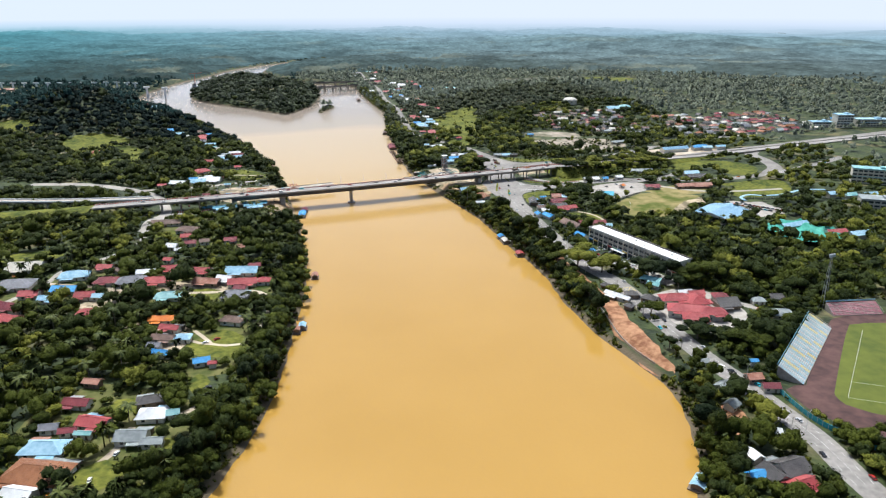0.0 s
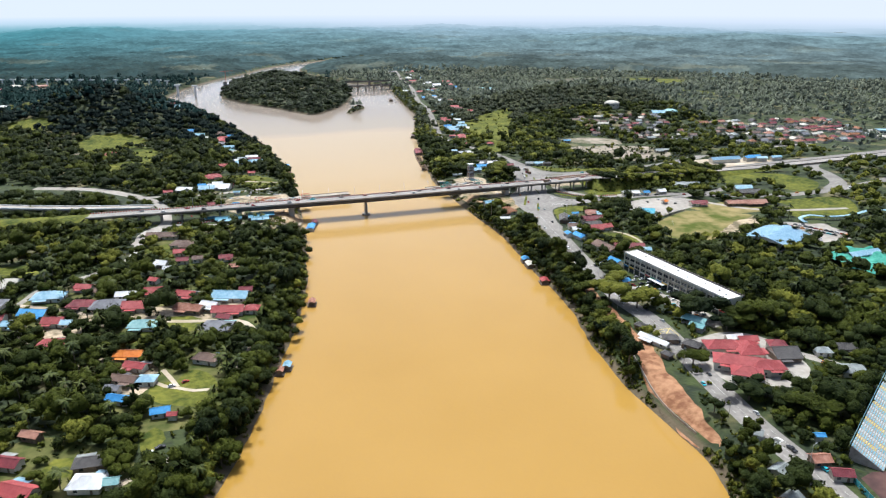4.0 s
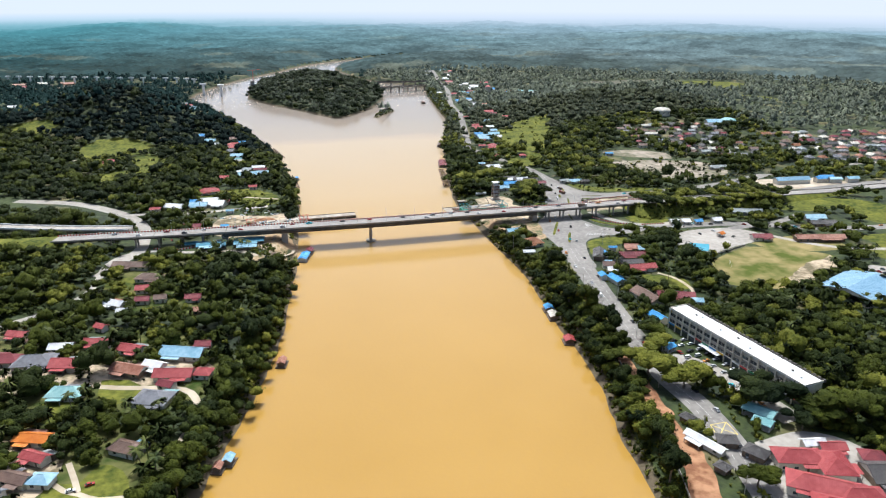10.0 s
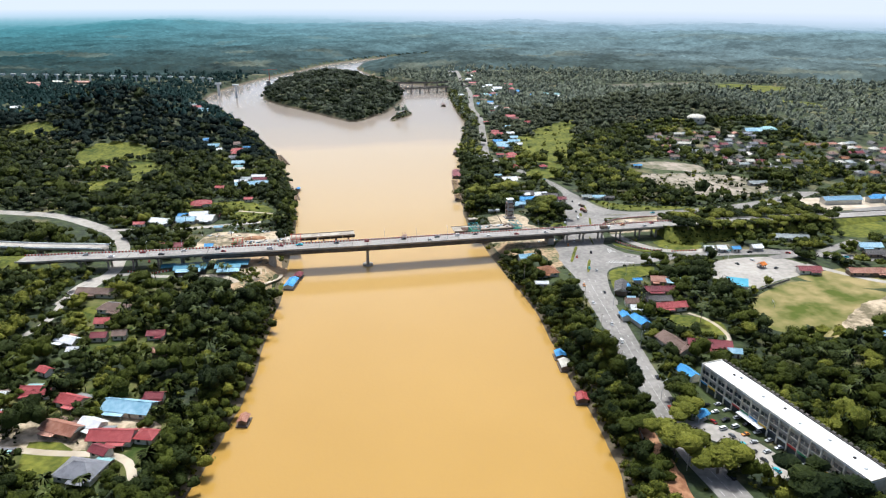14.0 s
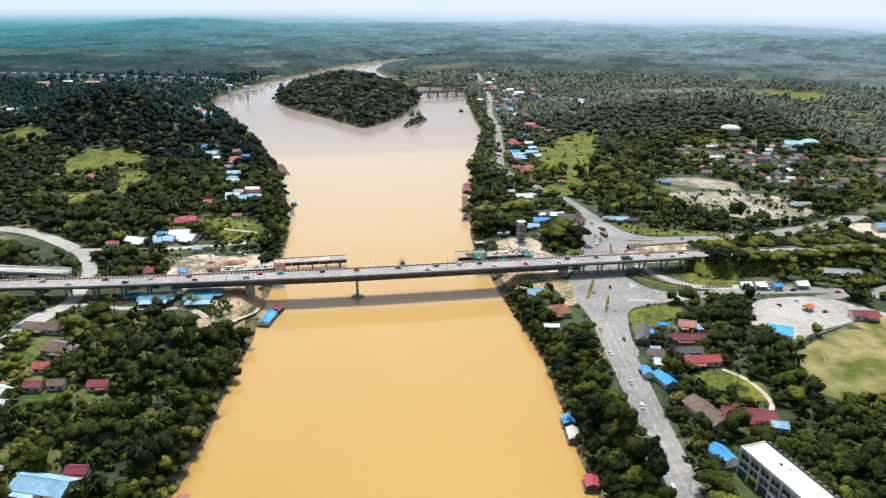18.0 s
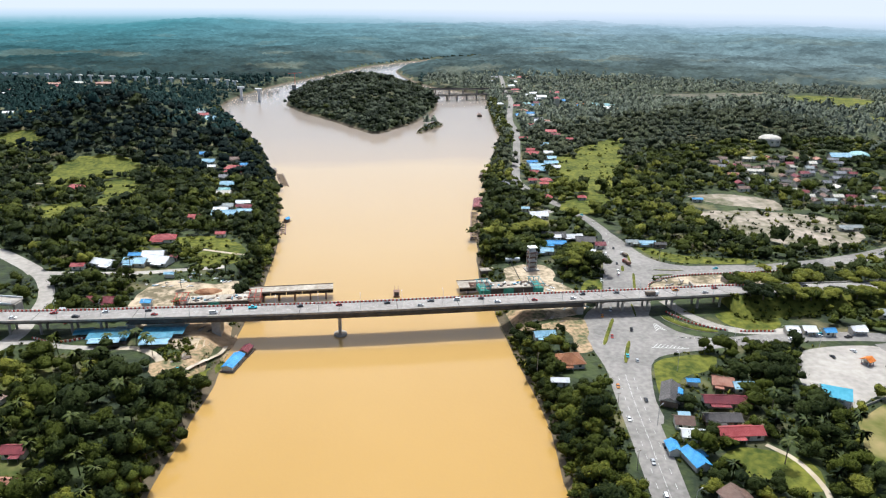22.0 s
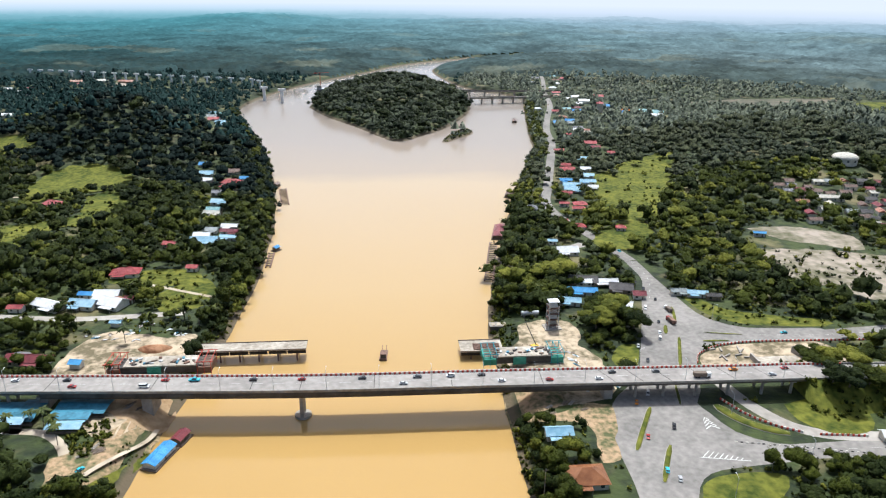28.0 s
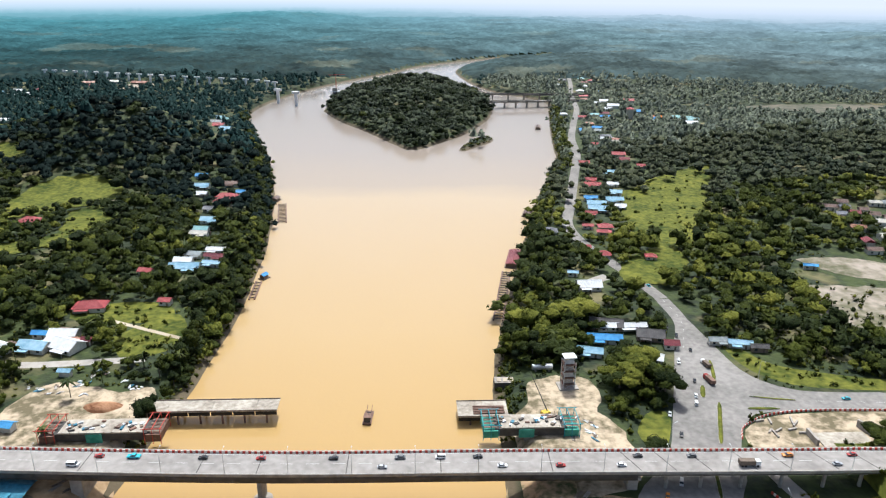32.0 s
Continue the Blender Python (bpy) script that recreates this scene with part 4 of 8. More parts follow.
for x in (-150, -102, -60, -20, 0, 30, 62, 100, 128, 140, 152, 168, 180, 196, 210):
    part("expansion_joint", MB().box((0, 0, 0), (0.35, 11.2, 0.02)), M_CONCDARK, bridge, loc=pose(x, float(deck_y(x)), DECK_Z + 0.065, 0, 0, slope_at(x) + (0 if x < 128 else 25)))


def pier(x, kind):
    y, z = float(deck_y(x)), DECK_Z
    p = empty("pier", pose(x, y, 0, 0, 0, slope_at(x)))
    p.parent = bridge
    g = -2.0 if kind == "river" else (1.0 if kind == "bank" else 6.5)
    if kind == "river":
        part("shaft", MB().box((0, 0, (z - 2.9 + g) / 2), (1.5, 6.4, z - 2.9 - g)), M_CONC, p)
        part("crosshead", MB().box((0, 0, z - 3.4), (2.4, 10.4, 1.0)), M_CONC, p)
        part("caisson", MB().tube((0, 0, -2), (0, 0, 1.0), 3.5, 3.5, 20), M_CONC, p)
    elif kind in ("bank", "wall"):
        part("shaft", MB().box((0, 0, (z - 2.9 + g) / 2), (4.2 if kind == "bank" else 3.6, 9.0, z - 2.9 - g)), M_CONC, p)
        part("crosshead", MB().box((0, 0, z - 3.3), (4.8, 11.0, 0.8)), M_CONC, p)
    else:
        for s in (-3.2, 3.2):
            part("column", MB().tube((0, s, g), (0, s, z - 2.2), 0.65, 0.65, 12), M_CONC, p)
        part("crosshead", MB().box((0, 0, z - 1.8), (1.6, 10.4, 1.0)), M_CONC, p)
    return p


for x, k in ((0, "river"), (-62, "bank"), (-103, "wall"), (128, "wall"), (-118, "c"), (-132, "c"), (-147, "c"), (-162, "c"), (-178, "c"), (-196, "c"), (140, "c"), (152, "c"), (166, "c"), (180, "c"), (195, "c"), (208, "c")):
    pier(x, k)

# embankment that carries the road on past the viaduct
for nm, lo, hi in (("embankment", 212, 440), ("embankment", -330, -212)):
    el = along(lo, hi)
    n = len(el)
    ztop = deck_z(el[:, 0]) - 0.05
    v = np.vstack([ribbon(el, DECK_W + 1.0, ztop), ribbon(el, DECK_W + 1.0 + 3.4 * (ztop - 6.5), 6.6)])
    q = []
    for i in range(n - 1):
        q += [(i, i + n, i + n + 1, i + 1), (i, i + 1, i + 1 + 2 * n, i + 2 * n), (i + n + 1, i + n, i + 3 * n, i + 3 * n + 1)]
    q += [(0, 2 * n, 3 * n, n), (n - 1, 2 * n - 1, 4 * n - 1, 3 * n - 1)]
    tagged(part(nm, np_mesh(nm, v, np.array(q), M_GRASS), M_GRASS), "grass-covered embankment under the raised road", "embankment", kind="structure")

# water-filled safety barriers, red and white by turns, along the upstream edge
blk = MB().box((0, 0, 0.12), (0.95, 0.55, 0.24), 0, 0.92).box((0, 0, 0.55), (0.9, 0.34, 0.65), 0, 0.8)
B_RED, B_WHT = blk.mesh("barrier_block", M_REDBLK), blk.mesh("barrier_block", M_WHTBLK)


def barrier_row(line, z, label, n_parts):
    e = empty("safety_barrier", label=label, category="barrier")
    p = np.array(line)
    s = np.r_[0, np.cumsum(np.linalg.norm(np.diff(p, axis=0), axis=1))]
    count = int(s[-1] / 1.03)
    rest = {0: MB(), 1: MB()}
    for k in range(count):
        x, y = np.interp(k * 1.03, s, p[:, 0]), np.interp(k * 1.03, s, p[:, 1])
        x2, y2 = np.interp(k * 1.03 + 0.5, s, p[:, 0]), np.interp(k * 1.03 + 0.5, s, p[:, 1])
        a = math.degrees(math.atan2(y2 - y, x2 - x))
        zz = float(z(x)) if callable(z) else z
        if abs(k - count * 0.55) < n_parts / 2:
            part("block", (B_RED, B_WHT)[k % 2], None, e, loc=pose(x, y, zz, 0, 0, a + random.uniform(-3, 3)))
        else:
            rest[k % 2].box((x, y, zz + 0.12), (0.95, 0.55, 0.24), a).box((x, y, zz + 0.55), (0.9, 0.34, 0.65), a, 0.8)
    for k, m in ((0, M_REDBLK), (1, M_WHTBLK)):
        if rest[k].v:
            tagged(part("block_run", rest[k], m, e), kind="stuff")
    return e


bl = along(-214, 236)
barrier_row(ribbon(bl, 0, 0, 5.75)[: len(bl), :2], lambda x: deck_z(x) + 0.05, "row of red and white plastic safety barriers on the bridge", 220)
barrier_row(smooth_line([(179.3, 22.5), (182, 28.5), (187.2, 32.6), (193, 36), (199.3, 38.1), (213.9, 40), (240, 39.5), (272, 38.5), (300, 40)], 1), ZG + 0.09, "curved row of red and white safety barriers round the site", 90)
barrier_row(smooth_line([(175.5, -9.2), (179, -17.5), (183.2, -24.1), (190, -30.5), (198, -35.1)], 1), ZG + 0.12, "row of red and white safety barriers beside the slip lane", 40)
barrier_row(smooth_line([(203.3, -36.5), (212, -37.6), (222, -39)], 1), ZG + 0.12, "short row of red and white barriers at the slip lane", 20)
barrier_row(smooth_line([(-150, 4), (-138, -2), (-126, 0), (-120, 6)], 1), ZG + 0.09, "row of red and white safety barriers below the bridge", 20)


# lamp posts on the bridge
def lamp_post(h=9.0):
    e = empty("street_lamp", label="slender grey steel street lamp with one arm", category="street lamp", group="lamps along the bridge")
    part("post", MB().tube((0, 0, 0), (0, 0, h), 0.11, 0.06), M_GALV, e)
    part("arm", MB().tube((0, 0, h), (0, 1.8, h + 0.5), 0.05, 0.04, 6), M_GALV, e)
    part("lantern", MB().box((0, 2.1, h + 0.5), (0.3, 0.8, 0.16), 0, 0.7), M_GALV, e)
    return e


lamp = lamp_post()
first = True
for x in np.arange(-180, 215, 21.2):
    m = pose(x, float(deck_y(x)) - 6.4, DECK_Z + 0.7, 0, 0, slope_at(x))
    if first:
        lamp.matrix_basis, first = m, False
    else:
        copy_thing(lamp, m)
for x, y, r in ((124, -110, -60), (114, -160, -70), (100, -205, -75), (72, -400, -80), (64, -440, -70), (152, -70, 0), (190, -52, 0), (232, -58, 0), (150, 20, -70), (206, 66, 200), (175, -20, 0)):
    copy_thing(lamp, pose(x, y, ZG, 0, 0, r))

# sheet-pile edge of the earthworks
sp = empty("retaining_wall", label="low pale sheet-pile retaining wall along the earthworks", category="retaining wall")
wl = smooth_line([(80, -224), (75.5, -240), (70, -262), (66, -285), (59, -307), (50, -333), (46.5, -350), (46, -368)], 2.4)
for k in range(len(wl) - 1):
    (ax_, ay_), (bx_, by_) = wl[k], wl[k + 1]
    part("sheet", MB().box(((ax_ + bx_) / 2, (ay_ + by_) / 2, 6.6 + 0.15 * (k % 2)), (math.hypot(bx_ - ax_, by_ - ay_) - 0.06, 0.22, 1.3), math.degrees(math.atan2(by_ - ay_, bx_ - ax_))), M_CONC, sp)

# ---- houses ----
HOUSES = []


def house(x, y, w, d, rot, colour, kind="gable", wall=2.9, z=None, plain=False):
    """A low house: wall, roof with overhang, windows, door. w runs along the ridge before turning."""
    if x < -100 and not plain:
        rot += random.uniform(-13, 13)
    if y < -280 and x < -150:
        w, d = w * 0.82, d * 0.82
    elif x < -100 and y < 0:
        w, d = w * 0.88, d * 0.88
    w, d = max(w, 3.2), max(d, 3.0)
    z = float(height(x, y)) if z is None else z
    z = max(z, 3.0)
    big = max(w, d)
    names = {"sky": "pale blue", "teal": "pale teal", "slate": "pale grey-green", "dark": "dark grey", "rust": "rust-streaked", "terracotta": "terracotta brown"}
    e = empty("house", pose(x, y, z - 0.1, 0, 0, rot), label=f"{'large' if big > 17 else 'small' if big < 8 else 'single-storey'} house with {names.get(colour, colour)} {kind} sheet roof among trees", category="house")
    if d > w:
        w, d = d, w
        e.matrix_basis = pose(x, y, z - 0.1, 0, 0, rot + 90)
    ow, od = w / 2 - 0.5, d / 2 - 0.5
    h = wall
    rise = min(d * 0.26, 3.2)
    walls = MB().box((0, 0, h / 2), (ow * 2, od * 2, h))
    if plain and kind == "gable":
        for sx in (-1, 1):
            walls.poly([(sx * ow, -od, h), (sx * ow, od, h), (sx * ow, 0, h + rise * od / (d / 2 + 0.2))])
    part("wall", walls, M_WALLDARK if colour in ("rust", "dark") else M_WALL, e)
    t = 0.14
    roof = MB()
    a, b = w / 2 + 0.2, d / 2 + 0.2
    r = a if kind == "gable" else max(a - b * 0.95, a * 0.18)
    lo, hi = h - 0.1, h + rise
    for dz, s in ((0, 1), (-t, -1)):
        P = [(-a, -b, lo + dz), (a, -b, lo + dz), (a, b, lo + dz), (-a, b, lo + dz), (-r, 0, hi + dz), (r, 0, hi + dz)]
        F = [(0, 1, 5, 4), (2, 3, 4, 5)] + ([(1, 2, 5), (3, 0, 4)] if kind == "hip" else [])
        for f in F:
            roof.poly([P[i] for i in (f if s > 0 else reversed(f))])
    for i, j in (((-a, -b), (a, -b)), ((a, b), (-a, b))):
        roof.poly([(*i, lo - t), (*j, lo - t), (*j, lo), (*i, lo)])
    if kind == "gable":
        for sx in (-1, 1):
            for sy in (-1, 1):
                roof.poly([(sx * a, sy * b, lo - t), (sx * a, 0, hi - t), (sx * a, 0, hi), (sx * a, sy * b, lo)])
    rf = part("roof", roof, M_ROOF[colour], e)
    if kind == "gable" and not plain:
        for sx in (-1, 1):
            part("gable_end", MB().poly([(sx * ow, -od, h), (sx * ow, od, h), (sx * ow, 0, h + rise * od / b)]), M_WALL, e)
    if not plain:
        part("ridge_cap", MB().box((0, 0, hi + 0.03), (2 * r + 0.1, 0.35, 0.08)), M_ROOF[colour], rf)
    if big > 6 and not plain:
        n = max(2, int(w / 4.5))
        for k in range(n):
            xx = -ow + (k + 0.5) * 2 * ow / n
            nm = "door" if k == n // 2 else "window"
            hh, zz = (2.0, 1.0) if nm == "door" else (1.1, 1.6)
            part(nm, MB().box((xx, -od - 0.02, zz), (0.95 if nm == "door" else 1.4, 0.08, hh)), M_TIMBER if nm == "door" else M_GLASS, e)
    if not plain and (big > 9 and kind == "gable" or big > 13):
        s = random.choice((-1, 1))
        part("porch_roof", MB().box((s * w * 0.18, -b - 1.0, h - 0.45), (w * 0.42, 2.4, 0.12)), M_ROOF[colour], e)
        for k in (-1, 1):
            part("porch_post", MB().tube((s * w * 0.18 + k * w * 0.19, -b - 2.0, 0), (s * w * 0.18 + k * w * 0.19, -b - 2.0, h - 0.5), 0.09, n=6), M_CONC, e)
    if not plain and w > 10.5 and x < 60:      # lean-to kitchen at the back, roofed in what was at hand
        q = random.uniform(0.4, 0.7) * w
        c = random.choice(("grey", "rust", "sky", "slate", "maroon", "brown", "teal"))
        s = random.choice((-1, 1)) * (w - q) / 2
        part("lean_to_wall", MB().box((s, b + 1.2, h * 0.38), (q - 0.5, 2.6, h * 0.76)), M_WALLDARK, e)
        part("lean_to_roof", MB().poly([(s - q / 2, b - 0.1, lo - 0.02), (s + q / 2, b - 0.1, lo - 0.02), (s + q / 2, b + 2.9, lo - 0.75), (s - q / 2, b + 2.9, lo - 0.75)][::-1]).poly([(s - q / 2, b - 0.1, lo - 0.12), (s + q / 2, b - 0.1, lo - 0.12), (s + q / 2, b + 2.9, lo - 0.85), (s - q / 2, b + 2.9, lo - 0.85)]), M_ROOF[c], e)
    HOUSES.append((x, y, math.hypot(w, d) / 2 + 0.5))
    if x < -100 and y < 0:
        HOUSES.append((x, y - 4 - d / 2, 5.0))
    if y > 60 and not (plain and 330 < x < 500 and y < 330):                       # an open yard on the sunny side
        HOUSES.append((x, y - 7 - d / 2, 9.0))
    return e


# village on the west bank
house(-254.3, -132.0, 24.6, 17.7, -26, 'grey', 'hip')
house(-251.5, -99.3, 25.2, 18.1, -23, 'cream', 'gable')
house(-233.3, -165.4, 12.6, 7.6, -29, 'sky', 'gable')
house(-221.4, -129.3, 20.6, 12.3, -19, 'sky', 'hip')
house(-225.4, -153.5, 17.4, 9.6, -19, 'blue', 'gable')
house(-244.5, -153.1, 12.9, 9.1, -26, 'red', 'gable')
house(-251.2, -171.2, 19.1, 10.5, -29, 'maroon', 'gable')
house(-251.4, -188.0, 17.8, 8.9, -29, 'red', 'gable')
house(-213.4, -168.4, 13.2, 9.2, -29, 'red', 'gable')
house(-206.5, -173.3, 7.2, 6.5, -19, 'sky', 'gable')
house(-210.2, -196.7, 15.9, 9.5, -15, 'red', 'hip')
house(-202.0, -148.4, 17.5, 10.5, -23, 'maroon', 'hip')
house(-203.5, -121.3, 12.0, 7.2, -29, 'red', 'gable')
house(-195.9, -130.3, 7.9, 6.3, -26, 'brown', 'gable')
house(-188.4, -154.3, 20.6, 13.4, -15, 'grey', 'hip')
house(-179.2, -142.1, 13.1, 7.8, -15, 'white', 'gable')
house(-172.1, -161.3, 18.5, 11.1, -23, 'red', 'gable')
house(-162.6, -141.3, 15.4, 8.5, -23, 'red', 'gable')
house(-164.4, -122.7, 7.2, 5.7, -26, 'red', 'gable')
house(-146.0, -153.1, 14.3, 8.6, -29, 'red', 'gable')
house(-168.0, -189.0, 17.5, 10.8, -23, 'teal', 'hip')
house(-144.6, -174.3, 18.8, 9.4, -26, 'rust', 'gable')
house(-133.6, -173.8, 11.6, 8.1, -29, 'white', 'gable')
house(-121.4, -163.7, 23.7, 11.8, -23, 'sky', 'gable')
house(-112.4, -157.2, 9.0, 6.3, -23, 'maroon', 'gable')
house(-124.3, -184.1, 19.9, 9.9, -26, 'red', 'gable')
house(-111.6, -186.5, 9.2, 8.3, -26, 'red', 'hip')
house(-126.7, -193.3, 9.1, 6.3, -23, 'maroon', 'gable')
house(-131.5, -203.9, 17.7, 13.3, -23, 'grey', 'hip')
house(-160.6, -31.0, 26.1, 9.1, -23, 'brown', 'gable')
house(-147.3, -56.3, 17.9, 10.7, -29, 'brown', 'hip')
house(-149.4, -73.7, 8.7, 7.8, -15, 'red', 'gable')
house(-161.6, -92.7, 13.5, 8.1, -23, 'white', 'gable')
house(-156.6, -104.3, 6.6, 5.3, -19, 'white', 'gable')
house(-173.3, -222.6, 15.6, 7.8, -15, 'orange', 'gable')
house(-137.7, -238.8, 14.5, 8.7, -26, 'brown', 'hip')
house(-169.7, -236.0, 12.6, 6.3, -26, 'red', 'gable')
house(-173.7, -247.7, 14.2, 7.1, -26, 'brown', 'gable')
house(-164.4, -251.0, 9.8, 7.8, -19, 'sky', 'hip')
house(-178.3, -254.9, 7.9, 5.5, -23, 'grey', 'gable')
house(-175.3, -265.0, 11.8, 5.9, -29, 'blue', 'gable')
house(-158.0, -281.5, 9.7, 6.8, -15, 'blue', 'gable')
house(-153.3, -286.1, 5.1, 4.1, -23, 'red', 'gable')
house(-206.0, -282.9, 10.2, 6.1, -29, 'rust', 'gable')
house(-211.5, -299.8, 14.2, 7.8, -23, 'maroon', 'gable')
house(-182.0, -310.0, 14.8, 8.9, -15, 'dark', 'hip')
house(-181.8, -322.5, 14.9, 11.2, -23, 'white', 'hip')
house(-173.6, -325.1, 6.6, 6.0, -15, 'teal', 'gable')
house(-204.2, -319.9, 16.6, 10.0, -26, 'red', 'gable')
house(-208.1, -327.1, 8.7, 3.5, -19, 'teal', 'gable')
house(-221.1, -316.7, 9.5, 6.6, -19, 'grey', 'gable')
house(-213.9, -322.4, 8.8, 5.3, -15, 'maroon', 'gable')
house(-189.9, -336.7, 15.3, 10.7, -23, 'slate', 'gable')
house(-182.5, -343.8, 10.7, 6.4, -19, 'slate', 'gable')
house(-221.6, -331.8, 20.7, 12.4, -19, 'sky', 'hip')
house(-222.8, -348.4, 28.6, 17.7, -26, 'terracotta', 'hip')
house(-227.4, -359.7, 14.1, 9.9, -26, 'white', 'gable')
for x, y, w, d, c in ((-116, -114.5, 8, 6, 'rust'), (-120, -95, 10.4, 7, 'maroon'), (-147.5, -91, 9, 7, 'maroon'), (-138, -91, 8, 7, 'brown')):
    house(x, y, w, d, -8, c, 'gable')
    HOUSES.append((x + 1, y - 7, 6))
for x, y in ((-149, -81), (-147, -67), (-160, -42), (-161, -102), (-165, -197), (-118, -172), (-118, -193)):
    HOUSES.append((x, y, 6))
# upstream west bank
house(-219.7, 292.8, 14.6, 10.2, -8, 'red', 'hip')
house(-158.0, 99.6, 8.2, 4.9, -8, 'red', 'gable')
house(-142.9, 102.5, 17.0, 8.5, -14, 'white', 'gable')
house(-124.9, 102.3, 14.6, 8.8, -14, 'sky', 'gable')
house(-112.0, 103.7, 18.2, 10.9, -14, 'white', 'gable')
house(-102.9, 107.5, 5.1, 4.1, -4, 'maroon', 'gable')
house(-117.4, 146.8, 16.6, 10.0, -8, 'red', 'hip')
house(-104.7, 195.1, 9.4, 5.7, -0, 'red', 'gable')
house(-84.3, 201.3, 18.1, 9.0, -0, 'sky', 'gable')
house(-88.0, 212.0, 11.4, 6.8, -4, 'white', 'gable')
house(-72.2, 230.4, 13.5, 5.4, -8, 'white', 'gable')
house(-70.9, 219.2, 13.2, 5.3, -11, 'maroon', 'gable')
house(-69.4, 206.9, 12.1, 4.8, -11, 'sky', 'gable')
house(-93.4, 340.4, 17.1, 12.0, -14, 'red', 'hip')
house(-130.7, 412.5, 10.7, 7.5, -4, 'blue', 'gable')
house(-122.7, 383.4, 12.5, 7.5, -11, 'sky', 'gable')
house(-117.0, 361.1, 9.9, 6.0, -4, 'white', 'gable')
house(-92.9, 292.5, 13.0, 7.8, -8, 'sky', 'gable')
house(-100.1, 319.5, 9.3, 6.5, -11, 'grey', 'gable')
house(-92.4, 262.9, 12.4, 6.2, -8, 'cream', 'gable')
house(-86.6, 365.1, 7.7, 6.2, -4, 'blue', 'gable')
house(-98.4, 391.0, 14.9, 7.4, -0, 'brown', 'gable')
house(-156.5, 580.5, 13.0, 7.8, -8, 'red', 'gable')
house(-144.6, 560.1, 11.3, 6.8, -0, 'sky', 'gable')
house(-169.2, 653.7, 14.0, 8.4, -11, 'teal', 'gable')
house(-80.1, 152.0, 7.1, 5.0, -8, 'red', 'gable')
house(-126.4, 42.2, 19.5, 7.8, -14, 'maroon', 'gable')
house(-103.7, 37.3, 5.7, 4.6, -14, 'blue', 'gable')
house(-143.4, 32.3, 5.8, 3.5, -11, 'white', 'gable')
for x, y, w, c, k in ((-95, 353, 17, 'red', 'hip'), (-94, 272, 12, 'teal', 'gable'), (-85, 223, 11, 'slate', 'gable'), (-116.7, 115, 14, 'white', 'gable'), (-128, 115, 8.4, 'blue', 'gable'), (-100, 78, 6, 'sky', 'gable'), (-147, 571, 13, 'sky', 'gable'), (-164, 603, 14, 'slate', 'gable'), (-179, 676, 11, 'sky', 'gable')):
    house(x, y, w, w * 0.55, -8, c, k)
# east bank south of the bridge
house(100.6, -30.2, 10.7, 6.4, -0, 'sky', 'gable')
house(104.1, -56.7, 14.1, 11.2, -0, 'terracotta', 'hip')
house(95.2, -72.8, 8.1, 4.1, -11, 'white', 'gable')
house(138.1, -91.4, 8.1, 16.3, -28, 'dark', 'gable')
house(142.1, -91.1, 2.9, 4.6, -28, 'blue', 'gable')
house(152.7, -82.9, 5.5, 2.7, -14, 'blue', 'gable')
house(165.3, -85.4, 9.1, 8.2, -23, 'rust', 'gable')
house(172.5, -89.8, 9.1, 6.4, -8, 'sky', 'gable')
house(159.3, -99.5, 19.9, 7.0, -11, 'maroon', 'gable')
house(150.4, -111.9, 14.9, 6.7, -8, 'dark', 'gable')
house(152.4, -121.5, 18.2, 7.3, -4, 'red', 'gable')
house(134.1, -111.6, 7.7, 6.9, -14, 'brown', 'gable')
house(133.5, -120.4, 8.9, 6.2, -14, 'white', 'gable')
house(122.1, -127.2, 4.7, 6.6, -8, 'blue', 'gable')
house(136.3, -107.1, 4.6, 2.8, -14, 'sky', 'gable')
house(146.9, -167.8, 21.1, 9.5, -22, 'maroon', 'gable')
house(154.8, -177.0, 6.6, 5.3, -22, 'sky', 'gable')
house(131.1, -163.3, 10.1, 20.2, 6, 'brown', 'gable')
house(127.2, -134.9, 6.3, 11.3, 6, 'blue', 'gable')
house(267.2, -90.6, 14.4, 7.2, -14, 'maroon', 'gable')
house(306.2, -103.0, 35.5, 7.8, -14, 'rust', 'gable')
house(298.4, -33.2, 25.0, 7.5, -20, 'slate', 'gable')
house(339.2, -61.5, 16.3, 8.1, -14, 'sky', 'gable')
house(334.4, -75.4, 19.5, 7.8, -14, 'dark', 'gable')
house(227.8, -41.3, 6.7, 5.3, -8, 'white', 'gable')
house(236.7, -42.4, 6.7, 5.4, -11, 'white', 'gable')
house(245.6, -45.9, 6.2, 4.9, -4, 'blue', 'gable')
house(262.0, -45.5, 8.2, 4.9, -0, 'white', 'gable')
house(57.0, -401.0, 7.0, 6.3, 17, 'slate', 'gable')
house(49.2, -414.4, 6.3, 5.6, 17, 'slate', 'gable')
house(48.5, -436.2, 8.5, 4.3, -29, 'white', 'gable')
house(29.7, -445.6, 5.2, 6.3, -3, 'white', 'gable')
house(21.2, -455.2, 6.9, 4.8, -3, 'blue', 'gable')
house(27.5, -457.2, 8.3, 10.0, -3, 'dark', 'gable')
house(36.5, -456.6, 11.8, 10.6, -3, 'dark', 'gable')
house(31.2, -465.9, 12.4, 7.5, -3, 'red', 'gable')
house(86.4, -296.3, 8.1, 6.5, -23, 'dark', 'hip')
house(127.9, -329.1, 13.0, 13.0, -15, 'dark', 'gable')
house(132.4, -320.0, 9.1, 7.3, -26, 'maroon', 'hip')
house(154.1, -279.6, 5.3, 3.7, -19, 'slate', 'gable')
house(148.3, -333.4, 7.7, 6.2, -23, 'slate', 'hip')
